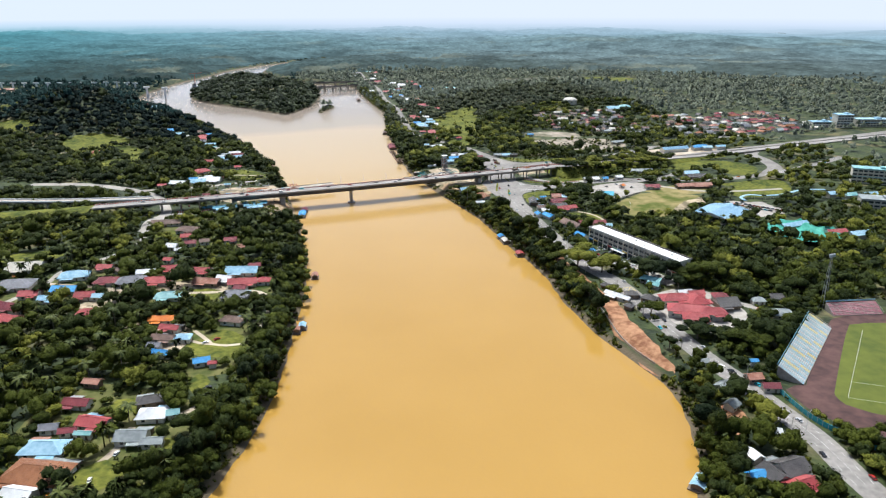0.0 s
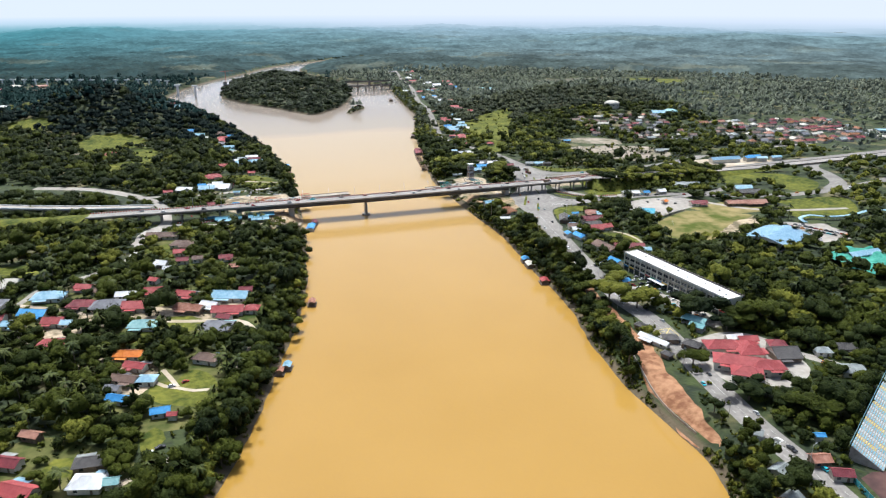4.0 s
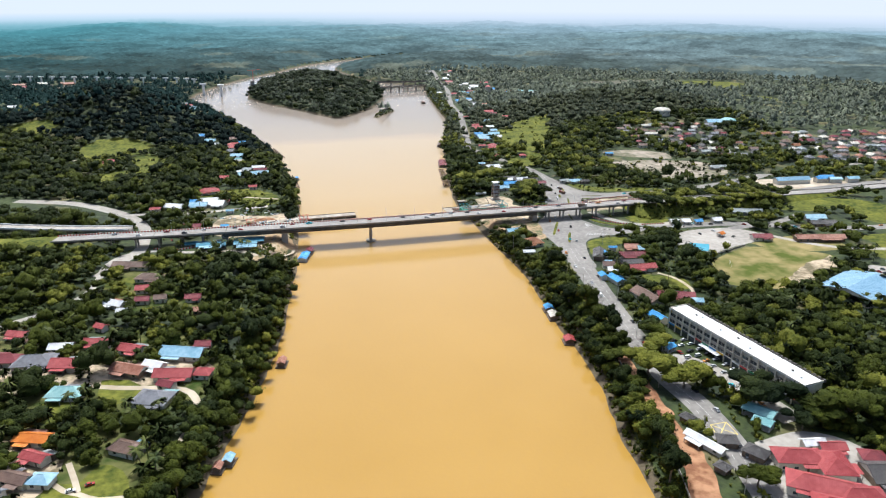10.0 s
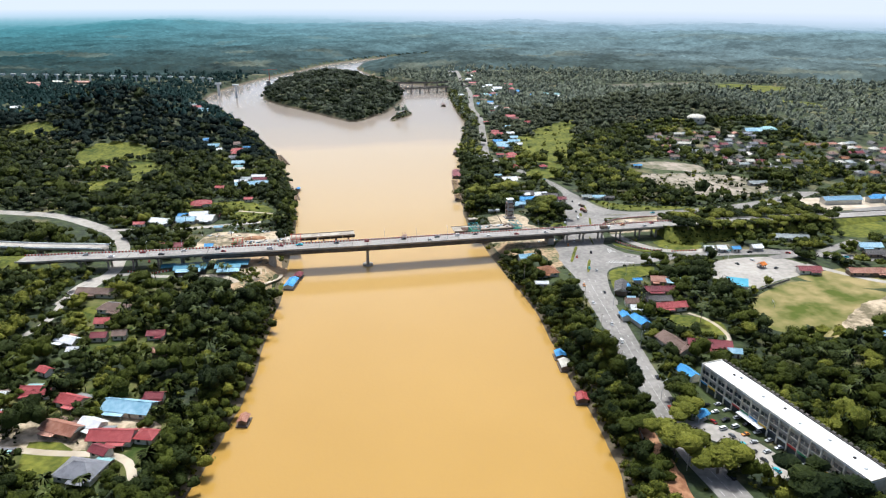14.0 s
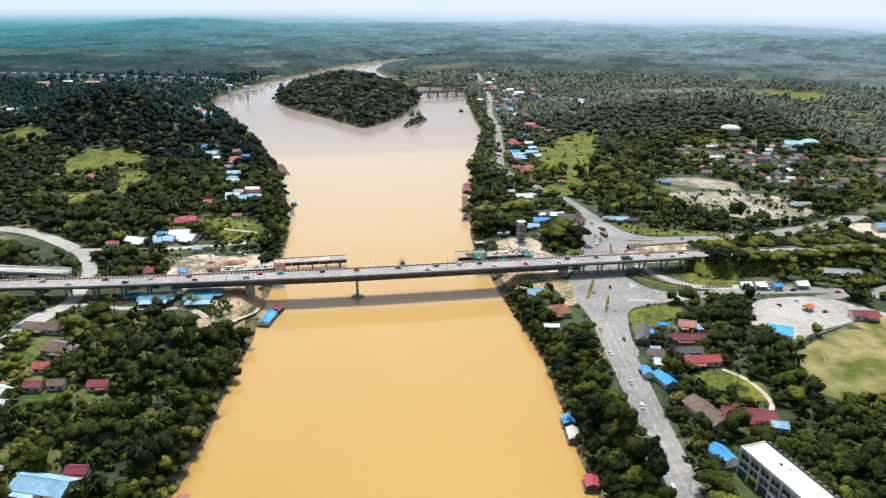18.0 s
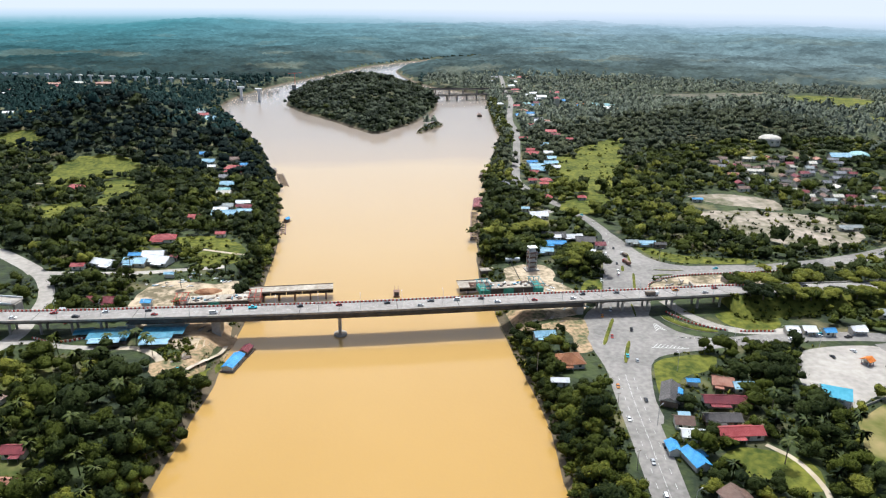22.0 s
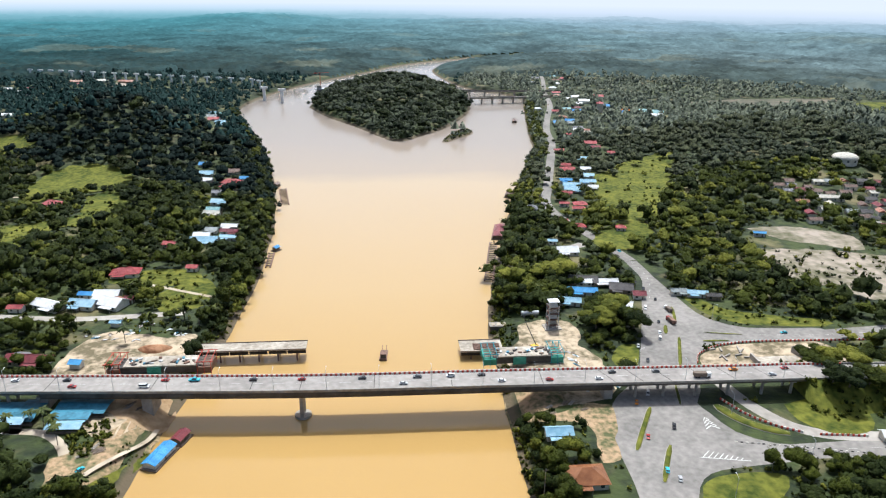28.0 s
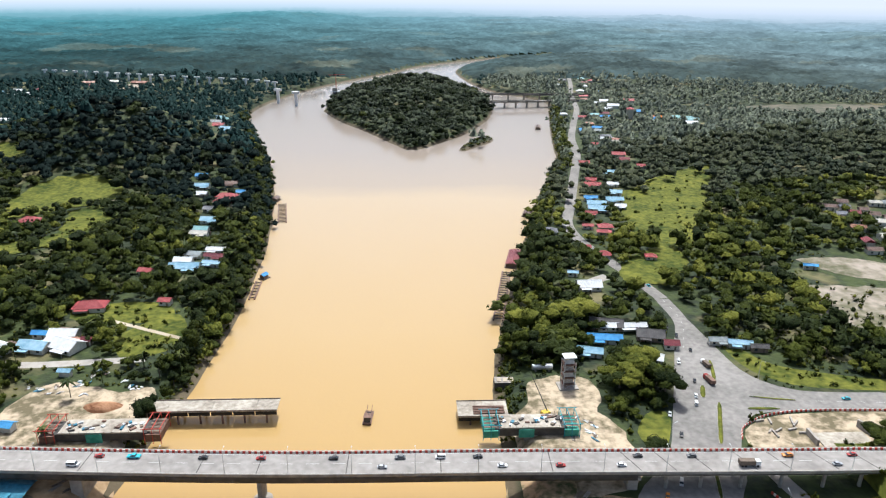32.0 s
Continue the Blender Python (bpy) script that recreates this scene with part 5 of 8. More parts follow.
house(146.3, -352.7, 11.6, 9.3, -26, 'slate', 'hip')
house(161.6, -334.5, 9.3, 7.4, -23, 'dark', 'gable')
house(88.3, -388.6, 4.1, 2.9, -19, 'blue', 'gable')
house(76.3, -400.3, 7.3, 5.9, -15, 'rust', 'gable')
house(76.9, -409.6, 7.8, 5.4, -26, 'maroon', 'gable')
# upstream east bank
house(145.6, 102.7, 18.4, 6.4, -8, 'blue', 'gable')
house(158.4, 115.0, 25.0, 5.0, -0, 'white', 'gable')
house(169.9, 105.5, 13.5, 9.5, -14, 'dark', 'gable')
house(177.0, 95.7, 7.4, 5.9, -8, 'maroon', 'gable')
house(159.0, 84.9, 20.1, 7.0, -23, 'white', 'gable')
house(136.0, 89.7, 12.1, 6.1, -14, 'sky', 'gable')
house(200.8, 98.5, 9.1, 4.6, -4, 'slate', 'gable')
house(210.5, 95.2, 11.4, 4.6, -11, 'sky', 'gable')
house(218.0, 90.9, 8.4, 4.2, -8, 'dark', 'gable')
house(175.1, 216.5, 10.0, 7.0, -8, 'red', 'hip')
house(204.6, 211.6, 7.3, 5.9, -8, 'red', 'hip')
house(190.8, 270.4, 10.9, 7.6, -0, 'red', 'hip')
house(196.6, 312.7, 15.8, 7.9, -14, 'sky', 'gable')
house(214.8, 334.4, 14.2, 7.1, -4, 'sky', 'gable')
house(214.2, 317.8, 10.7, 5.4, -11, 'white', 'gable')
house(197.2, 341.1, 11.0, 5.5, -4, 'blue', 'gable')
house(209.5, 392.7, 10.6, 6.4, -11, 'red', 'gable')
house(231.0, 413.9, 11.0, 6.6, -14, 'sky', 'gable')
house(221.2, 353.8, 10.1, 6.1, -14, 'sky', 'gable')
house(265.7, 551.2, 14.3, 7.2, -14, 'white', 'gable')
house(276.6, 538.0, 18.4, 7.4, -14, 'rust', 'gable')
house(244.9, 529.0, 13.9, 5.6, -11, 'red', 'gable')
house(217.8, 452.8, 10.2, 5.1, -0, 'red', 'gable')
house(359.4, 685.0, 15.0, 9.0, -11, 'blue', 'gable')
house(401.9, 660.3, 14.9, 9.0, -0, 'teal', 'gable')
house(296.5, 189.8, 8.5, 3.4, -14, 'blue', 'gable')
house(154.1, 167.4, 14.1, 9.9, -0, 'white', 'gable')
house(374.6, 108.6, 18.2, 5.5, -4, 'slate', 'gable')
house(166.7, 229.5, 7.4, 4.4, -0, 'red', 'gable')
house(188.2, 302.3, 9.3, 4.7, -11, 'red', 'gable')
house(265.5, 425.9, 10.0, 5.0, -8, 'red', 'gable')

for x, y, w, c, k in ((207.5, 377, 14, 'red', 'gable'), (198, 325, 15, 'sky', 'gable'), (187, 259, 10, 'red', 'hip'), (178.7, 272.5, 8, 'red', 'gable'), (149, 186, 6.5, 'sky', 'gable'), (225, 377, 10, 'white', 'gable'), (268, 528, 17, 'cream', 'gable'), (272, 607, 13, 'slate', 'gable'),
                      (370, 698, 13, 'orange', 'gable'), (391, 690, 18, 'teal', 'hip'), (404, 678, 15, 'teal', 'hip'), (388, 631, 17, 'white', 'gable'), (326, 781, 16, 'white', 'gable'), (278, 712, 14, 'red', 'gable'), (325, 834, 12, 'white', 'gable'), (151, 118, 17, 'dark', 'gable')):
    house(x, y, w, w * 0.55, -10, c, k)
house(337, 707, 9, 9, -10, 'red', 'hip', wall=13.0)

# police-post style compound with linked red hip roofs, by the road
for x, y, w, d, r in ((104, -314, 18, 10, -20), (113, -321, 12, 15, -20), (101, -331, 26, 11, -38), (109, -338, 16, 9, -20), (96, -340, 14, 10, -38)):
    house(x, y, w, d, r, "red", "hip", wall=4.2)
house(117, -307, 9, 5, -10, "white", "gable")
house(122, -311, 10, 6, -15, "red", "gable")
house(81, -278, 5.5, 5, -68, "dark", "hip", wall=2.6)
house(77.5, -295, 17, 4.6, -70, "white", "gable", wall=2.6)
house(74.5, -310, 5.5, 5, -68, "dark", "hip", wall=2.6)
house(92, -306, 9, 7, -62, "dark", "hip", wall=3.0)
house(67, -378, 5, 5, -50, "slate", "gable", wall=2.4)
# houses along the riverside road upstream and the far settlements
hr = random.Random(8)
cols = ["sky", "red", "white", "maroon", "slate", "rust", "blue", "brown", "teal", "grey"]
RA = smooth_line(ROAD_A[24:], 4)
for k in range(46):
    i = hr.randrange(10, len(RA) - 2)
    d = RA[min(i + 1, len(RA) - 1)] - RA[i - 1]
    d /= np.linalg.norm(d)
    s = hr.choice((-1, -1, -1, 1)) * -1
    o = hr.uniform(14, 46) if s > 0 else hr.uniform(12, 18)
    p = RA[i] + np.array([d[1], -d[0]]) * s * o
    if all(math.hypot(p[0] - a, p[1] - b) > r + 6 for a, b, r in HOUSES) and shore(p[:1], p[1:])[0] > 10:
        house(p[0], p[1], hr.uniform(9, 16), hr.uniform(6, 9), hr.uniform(-20, 10), hr.choice(cols), hr.choice(("gable", "hip")), plain=p[1] > 420)
# terraced estates, rows of small tiled houses too far off to be told apart singly
ESTATE = {}


def estate_house(x, y, w, d, rot, colour, hip):
    """Adds walls with door and window bays, and a gable or hip roof, to the estate's one mesh."""
    z, h = float(height(x, y)) - 0.1, 2.9
    co, si = math.cos(radians(rot)), math.sin(radians(rot))
    at = lambda p: (x + co * p[0] - si * p[1], y + si * p[0] + co * p[1], z + p[2])
    a, b, rise = w / 2, d / 2, d * 0.27
    r = max(a - b, a * 0.2) if hip else a
    wall, roof, dark = (ESTATE.setdefault(m.name, MB()) for m in (M_WALL, M_ROOF[colour], M_GLASS))
    wall.box(at((0, 0, h / 2)), (w - 1, d - 1, h), rot)
    dark.box(at((-w * 0.22, -b + 0.46, 1.5)), (1.3, 0.1, 1.2), rot).box(at((w * 0.2, -b + 0.46, 1.05)), (1.0, 0.1, 2.0), rot)
    P = [at(p) for p in ((-a, -b, h), (a, -b, h), (a, b, h), (-a, b, h), (-r, 0, h + rise), (r, 0, h + rise))]
    for f in ((0, 1, 5, 4), (2, 3, 4, 5), (1, 2, 5), (3, 0, 4), (3, 2, 1, 0)):
        roof.poly([P[i] for i in f])
    HOUSES.append((x, y, math.hypot(w, d) / 2))


for row in range(11):
    for k in range(11):
        x, y = 346 + k * 11.5 + row * 2.0 + hr.uniform(-3, 3), 168 + row * 13.5 - k * 2.2 + hr.uniform(-3, 3)
        if hr.random() < 0.74 and not (x < 385 and y < 205):
            estate_house(x, y, hr.uniform(7, 11), hr.uniform(5.5, 7.5), -12 + hr.choice((0, 0, 0, 90)) + hr.uniform(-9, 9), hr.choice(("maroon", "brown", "rust", "grey", "brown", "dark", "slate", "cream")), False)
for row in range(8):
    for k in range(15):
        x, y = 492 + k * 14.5 + row * 5 + hr.uniform(-4, 4), 100 + row * 19 - k * 1.0 + hr.uniform(-4, 4)
        if hr.random() < 0.85:
            estate_house(x, y, hr.uniform(8, 14), hr.uniform(7, 9), -6 + hr.choice((0, 0, 90)) + hr.uniform(-7, 7), hr.choice(("maroon", "brown", "rust", "grey", "dark", "brown", "slate", "maroon", "cream", "terracotta")), hr.random() < 0.5)
ev, ef, em = [], [], []
for k, (nm, mb) in enumerate(ESTATE.items()):
    ef += [tuple(i + len(ev) for i in f) for f in mb.f]
    em += [k] * len(mb.f)
    ev += mb.v
me = bpy.data.meshes.new("estate_houses")
me.from_pydata(ev, [], ef)
for nm in ESTATE:
    me.materials.append(bpy.data.materials[nm])
me.polygons.foreach_set("material_index", np.array(em, np.int32))
tagged(new("estate_houses", me), "rows of small terraced houses with maroon and grey roofs", "houses", kind="stuff")
for x, y, w, d, c in ((814, 90, 34, 16, "white"), (770, 120, 24, 14, "blue"), (406, 41, 34, 9, "steel"), (436, 38, 12, 7, "blue"), (447, 32, 12, 6, "sky"), (446, 42, 14, 5, "blue"), (465, 30, 12, 6, "sky"),
                      (397, -181, 14, 8, "sky"), (406, -190, 12, 8, "teal"), (424, -196, 14, 8, "sky"), (494, 285, 20, 12, "sky"), (300, -262, 16, 8, "red"), (312, -272, 18, 9, "sky"), (286, -236, 26, 8, "sky"),
                      (-549, 927, 18, 9, "white"), (-560, 905, 16, 8, "sky"), (-483, 843, 20, 9, "white"), (-520, 860, 18, 8, "slate"), (-505, 880, 18, 8, "white"), (-480, 1027, 24, 9, "rust"), (-456, 992, 22, 9, "red"), (-440, 1040, 26, 9, "cream"), (-400, 1030, 28, 9, "rust"), (-520, 935, 14, 8, "maroon"),
                      (520, 1460, 30, 14, "sky"), (354, 746, 18, 10, "blue"), (376, 845, 16, 10, "red"), (340, 800, 18, 10, "white"), (-95, 1290, 26, 12, "teal"), (-370, 556, 12, 7, "white")):
    house(x, y, w, d, hr.uniform(-15, 5), c, "gable", wall=4.0, plain=True)


# ---- three-storey shop row ----
def shop_row():
    L, D, Hh = 85.0, 10.4, 11.0
    e = empty("shop_row", pose(132.5, -240.6, ZG, 0, 0, -83.5), label="long three-storey white shop row with flat white roof", category="shop building")
    part("wall", MB().box((0, 0.6, Hh / 2), (L, D - 1.2, Hh)), M_WALL, e)
    part("roof", MB().box((0, 0, Hh + 0.2), (L + 0.6, D + 0.6, 0.4)), M_ROOFWHITE, e, "bright white flat roof")
    for y in (-D / 2 - 0.15, D / 2 + 0.15):
        part("parapet", MB().box((0, y, Hh + 0.65), (L + 0.6, 0.3, 0.55)), M_WALL if y < 0 else M_CONCDARK, e)
    for x in (-L / 2 - 0.15, L / 2 + 0.15):
        part("parapet", MB().box((x, 0, Hh + 0.65), (0.3, D, 0.55)), M_WALL, e)
    for k in range(34):
        part("roof_fin", MB().box((-L / 2 + 1.3 + k * 2.53, D / 2 + 0.9, Hh + 0.45), (1.5, 0.9, 1.2)), M_CONCDARK, e)
    n = 17
    for k in range(n):
        x = -L / 2 + (k + 0.5) * L / n
        part("pilaster", MB().box((x - L / n / 2, -D / 2 + 0.15, Hh / 2), (0.5, 0.9, Hh)), M_WALL, e)
        for f in (0, 1):
            w = part("window", MB().box((x, -D / 2 - 0.02, 4.9 + f * 3.4), (3.6, 0.12, 1.6)), M_GLASS, e)
            part("mullion", MB().box((x, -D / 2 - 0.1, 4.9 + f * 3.4), (0.12, 0.08, 1.6)), M_WALL, w)
            part("sill", MB().box((x, -D / 2 - 0.15, 3.95 + f * 3.4), (4.0, 0.4, 0.18)), M_WALL, w)
        part("shopfront", MB().box((x, -D / 2 + 0.02, 1.5), (4.1, 0.1, 2.8)), M_GLASS, e)
        part("signboard", MB().box((x, -D / 2 - 0.25, 3.35), (4.4, 0.25, 0.7)), M_SIGN[(k * 7) % len(M_SIGN)], e)
    part("awning", MB().box((-L / 2 + 32, -D / 2 - 1.6, 3.0), (13, 3.0, 0.14)), M_ROOF["white"], e)
    part("end_sign", MB().box((-L / 2 - 0.15, 0, 8.4), (0.25, 9.0, 4.0)), M_SIGN[1], e, "large yellow end-wall signboard")
    part("end_sign", MB().box((-L / 2 - 0.15, 1, 4.6), (0.25, 7.0, 2.4)), M_SIGN[0], e, "blue end-wall signboard")
    for k, (x, y) in enumerate(((-30, 1), (-27, 2), (-12, 0), (-2, 1.5), (8, -1), (20, 1), (31, 0.5), (37, -1))):
        part("roof_vent", MB().box((x, y, Hh + 0.62), (1.0, 0.8, 0.5)).box((x + 0.2, y, Hh + 0.95), (0.4, 0.4, 0.3)), M_GALV if k % 3 else M_CONCDARK, e)
    CLEAR.append((np.array([(120, -196), (133, -194), (152, -287), (128, -290), (108, -262), (112, -212)]), None))
    HOUSES.append((134, -240, 10))
    return e


M_ROOFWHITE = mat("white_flat_roof", (0.66, 0.66, 0.64), (0.84, 0.84, 0.83), scale=0.25, big=0.06, rough=0.8)
M_SIGN = [mat(n, c, rough=0.5, var=0.1) for n, c in (("blue_sign", (0.03, 0.22, 0.50)), ("yellow_sign", (0.70, 0.45, 0.03)), ("dark_sign", (0.04, 0.05, 0.08)), ("white_sign", (0.7, 0.7, 0.7)), ("red_sign", (0.45, 0.04, 0.04)), ("green_sign", (0.04, 0.25, 0.12)))]
shop_row()
house(121, -191, 10, 7, -83, "blue", "gable", wall=3.4)


# ---- open-sided halls ----
def hall(name, x, y, w, d, rot, colour, eave, rise, label):
    e = empty(name, pose(x, y, ZG, 0, 0, rot), label=label, category="hall")
    r = MB()
    a, b = w / 2, d / 2
    for dz, f in ((0, 1), (-0.25, -1)):
        for s in (-1, 1):
            q = [(-a, s * b, eave + dz), (a, s * b, eave + dz), (a, 0, eave + rise + dz), (-a, 0, eave + rise + dz)]
            r.poly(q if s * f < 0 else q[::-1])
    for s in (-1, 1):
        r.poly([(-a, s * b, eave - 0.25), (a, s * b, eave - 0.25), (a, s * b, eave), (-a, s * b, eave)][:: -s])
        for t in (-1, 1):
            r.poly([(s * a, t * b, eave - 0.25), (s * a, 0, eave + rise - 0.25), (s * a, 0, eave + rise), (s * a, t * b, eave)])
    part("roof", r, M_ROOF[colour], e)
    part("floor_slab", MB().box((0, 0, 0.12), (w - 1, d - 1, 0.25)), M_CONC, e)
    part("wall", MB().box((0, b - 2.0, eave * 0.4), (w - 3, 0.25, eave * 0.8)), M_NETGREEN if colour == "steel" else M_WALL, e)
    n = max(3, int(w / 7))
    for k in range(n):
        for s in (-1, 1):
            part("column", MB().box((-a + 0.6 + k * (w - 1.2) / (n - 1), s * (b - 0.8), eave / 2), (0.35, 0.35, eave)), M_GALV, e)
    for s in (-1, 1):
        part("gable_panel", MB().poly([(s * (a - 0.3), -b + 0.5, eave), (s * (a - 0.3), b - 0.5, eave), (s * (a - 0.3), 0, eave + rise - 0.3)]), M_WALL, e)
    HOUSES.append((x, y, max(w, d) / 2))
    return e


hall("sports_hall", 257.5, -188.5, 40, 33, 22, "steel", 5.0, 3.2, "large open-sided sports hall with shallow pale blue roof")
hall("market_canopy", 207, -103, 12, 11, -30, "aqua", 4.0, 3.0, "bright blue pyramid-like market canopy beside the car park")
hall("food_court", 112, -283, 13, 8, -60, "teal", 3.2, 1.6, "open food court under pale teal roof")
hall("food_court", 108, -290, 8, 6, -60, "teal", 3.0, 1.4, "small open food stall under pale teal roof")
hall("bus_shelter", 108, -222, 7, 5, 20, "blue", 2.8, 1.0, "small blue-roofed shelter beside the road")
# green netting over building works beside the hall
g_e = empty("netted_structure", pose(280, -252, ZG), label="low building works draped in bright green netting", category="covered works")
nx, ny = 16, 16
xs2, ys2 = np.meshgrid(np.linspace(-26, 26, nx), np.linspace(-30, 28, ny))
zs2 = 3.4 + 1.1 * np.sin(xs2 * 0.32) * np.cos(ys2 * 0.22) + 0.7 * np.sin(ys2 * 0.5 + xs2 * 0.1)
ii = np.arange(nx * ny).reshape(ny, nx)
q2 = np.stack([ii[:-1, :-1], ii[:-1, 1:], ii[1:, 1:], ii[1:, :-1]], -1).reshape(-1, 4)
keepq = [k for k, q in enumerate(q2) if math.hypot(xs2.ravel()[q[0]] / 26, ys2.ravel()[q[0]] / 30) < 1.0]
part("netting", np_mesh("netting", np.stack([xs2, ys2, zs2], -1).reshape(-1, 3), q2[keepq], M_NETGREEN), None, g_e)
for k in range(14):
    a = k * 0.449
    part("prop", MB().tube((20 * math.cos(a), 22 * math.sin(a), 0), (20 * math.cos(a), 22 * math.sin(a), 3.2), 0.08, n=6), M_STEEL, g_e)
HOUSES.append((280, -252, 27))

# ---- stadium ----
M_TRACK = mat("maroon_cinder_track", (0.036, 0.017, 0.016), (0.10, 0.050, 0.042), scale=0.2, big=0.05)
M_PITCH = mat("striped_pitch_turf", (0.060, 0.080, 0.006), (0.110, 0.125, 0.012), scale=0.15, big=0.04)
M_SEATBLUE = mat("sky_blue_terrace", (0.13, 0.32, 0.42), (0.30, 0.50, 0.58), scale=0.8, big=0.1)
M_SEATWHITE = mat("white_terrace", (0.36, 0.40, 0.42), (0.54, 0.58, 0.58), scale=0.8, big=0.1)
M_SEATYEL = mat("yellow_seats", (0.55, 0.42, 0.10), (0.70, 0.58, 0.22), scale=0.8, big=0.1)
M_SEATPINK = mat("pink_seats", (0.34, 0.09, 0.14), (0.50, 0.18, 0.22), scale=0.4, big=0.1)
M_FENCE = mat("teal_fence_panel", (0.03, 0.22, 0.27), (0.08, 0.34, 0.38), scale=0.8, big=0.1)
lawn("running_track", [(88, -430), (90, -419), (104, -407), (160, -371), (178, -366), (205, -374), (245, -420), (150, -500), (95, -462)], M_TRACK, "dark maroon cinder running track round the pitch", "running track", z=ZG + 0.06)
lawn("football_pitch", [(98, -432), (100, -425), (110, -417), (164, -380), (176, -376), (198, -386), (225, -420), (150, -478), (108, -447)], M_PITCH, "bright green football pitch with white lines", "football pitch", z=ZG + 0.10)
mb = MB()
for a, b in (((104, -428), (172, -383)), ((104, -428), (150, -470)), ((118, -419), (134, -433)), ((134, -433), (124, -446))):
    a, b = Vector(a), Vector(b)
    n = (b - a).normalized().orthogonal() * 0.07
    mb.poly([(*(a - n), ZG + 0.14), (*(b - n), ZG + 0.14), (*(b + n), ZG + 0.14), (*(a + n), ZG + 0.14)])
tagged(part("pitch_lines", mb, M_LINE), "white painted pitch lines on turf", "pitch lines", kind="structure")


def terrace(x, y, rot, length, rows, mats_, label):
    """Stepped stand; local +x along the rows, local +y away from the pitch."""
    e = empty("grandstand", pose(x, y, ZG, 0, 0, rot), label=label, category="grandstand")
    runs = {}
    for k in range(rows):
        part("step", MB().box((0, 0.85 * k, 0.25 + 0.22 * k), (length, 0.86, 0.5 + 0.44 * k)), M_CONC, e)
        n = max(4, int(length / 2.6))
        for j in range(n):
            runs.setdefault(mats_[(j + (k > 4) * 2) % len(mats_)].name, MB()).box((-length / 2 + (j + 0.5) * length / n, 0.85 * k + 0.1, 0.58 + 0.44 * k), (length / n - 0.5, 0.45, 0.16))
    for c, run in runs.items():
        tagged(part("seating", run, bpy.data.materials[c], e), kind="stuff")
    part("back_rail", MB().box((0, 0.85 * rows, 0.44 * rows + 1.0), (length, 0.08, 0.9)), M_SEATBLUE, e)
    for s in (-1, 1):
        part("side_rail", MB().tube((s * (length / 2), 0, 1.3), (s * (length / 2), 0.85 * rows, 0.44 * rows + 1.3), 0.06, n=6), M_GALV, e)
    HOUSES.append((x, y, length * 0.28))
    return e


terrace(126.5, -393.2, 30.5, 74, 14, [M_SEATBLUE, M_SEATWHITE, M_SEATBLUE, M_SEATWHITE, M_SEATBLUE, M_SEATYEL], "blue, white and yellow stepped concrete grandstand beside the track")
lawn("stadium_apron", [(84, -412), (96, -412), (92, -432), (98, -446), (108, -456), (98, -462), (86, -446), (80, -430)], M_TRACK, "worn maroon paved apron inside the fence", "paving", z=ZG + 0.05)
CLEAR.append((np.array([(78, -408), (90, -404), (160, -358), (215, -352), (250, -420), (150, -510), (84, -470)]), None))
terrace(188, -368, -18, 30, 10, [M_SEATPINK], "faded pink stepped grandstand")
fence = empty("stadium_fence", label="tall teal sheet-metal fence round the stadium", category="fence")
fl_ = smooth_line([(80, -411), (76, -424), (74, -437), (76, -450), (80, -463), (86, -480)], 2.5)
for k in range(len(fl_) - 1):
    a, b = fl_[k], fl_[k + 1]
    ang = math.degrees(math.atan2(b[1] - a[1], b[0] - a[0]))
    part("panel", MB().box(((a[0] + b[0]) / 2, (a[1] + b[1]) / 2, ZG + 1.3), (float(np.linalg.norm(b - a)) - 0.08, 0.08, 2.4), ang), M_FENCE, fence)
    part("post", MB().box((a[0], a[1], ZG + 1.35), (0.14, 0.14, 2.7), ang), M_GALV, fence)
mast = empty("floodlight_mast", pose(179, -352, ZG), label="tall grey floodlight mast with lamp rack", category="floodlight")
for a in range(4):
    sx, sy = (1, 1, -1, -1)[a], (1, -1, 1, -1)[a]
    part("leg", MB().tube((sx * 1.1, sy * 1.1, 0), (sx * 0.35, sy * 0.35, 31), 0.12, 0.07, 6), M_GALV, mast)
for k in range(10):
    z, w = 2 + 3 * k, 1.1 - 0.75 * (2 + 3 * k) / 31
    part("brace", MB().tube((-w, -w, z), (w, w, z + 2.6), 0.05, n=5).tube((w, -w, z), (-w, w, z + 2.6), 0.05, n=5), M_GALV, mast)
part("lamp_rack", MB().box((0, 0, 31.6), (4.4, 0.4, 2.0)), M_GALV, mast)
for k in range(8):
    part("floodlight", MB().box((-1.8 + (k % 4) * 1.2, -0.35, 31.1 + (k // 4)), (0.8, 0.4, 0.7)), M_SEATWHITE, mast)


M_SLAB = mat('dusty_fresh_concrete', (0.22, 0.185, 0.145), (0.50, 0.45, 0.37), scale=0.6, big=0.1)


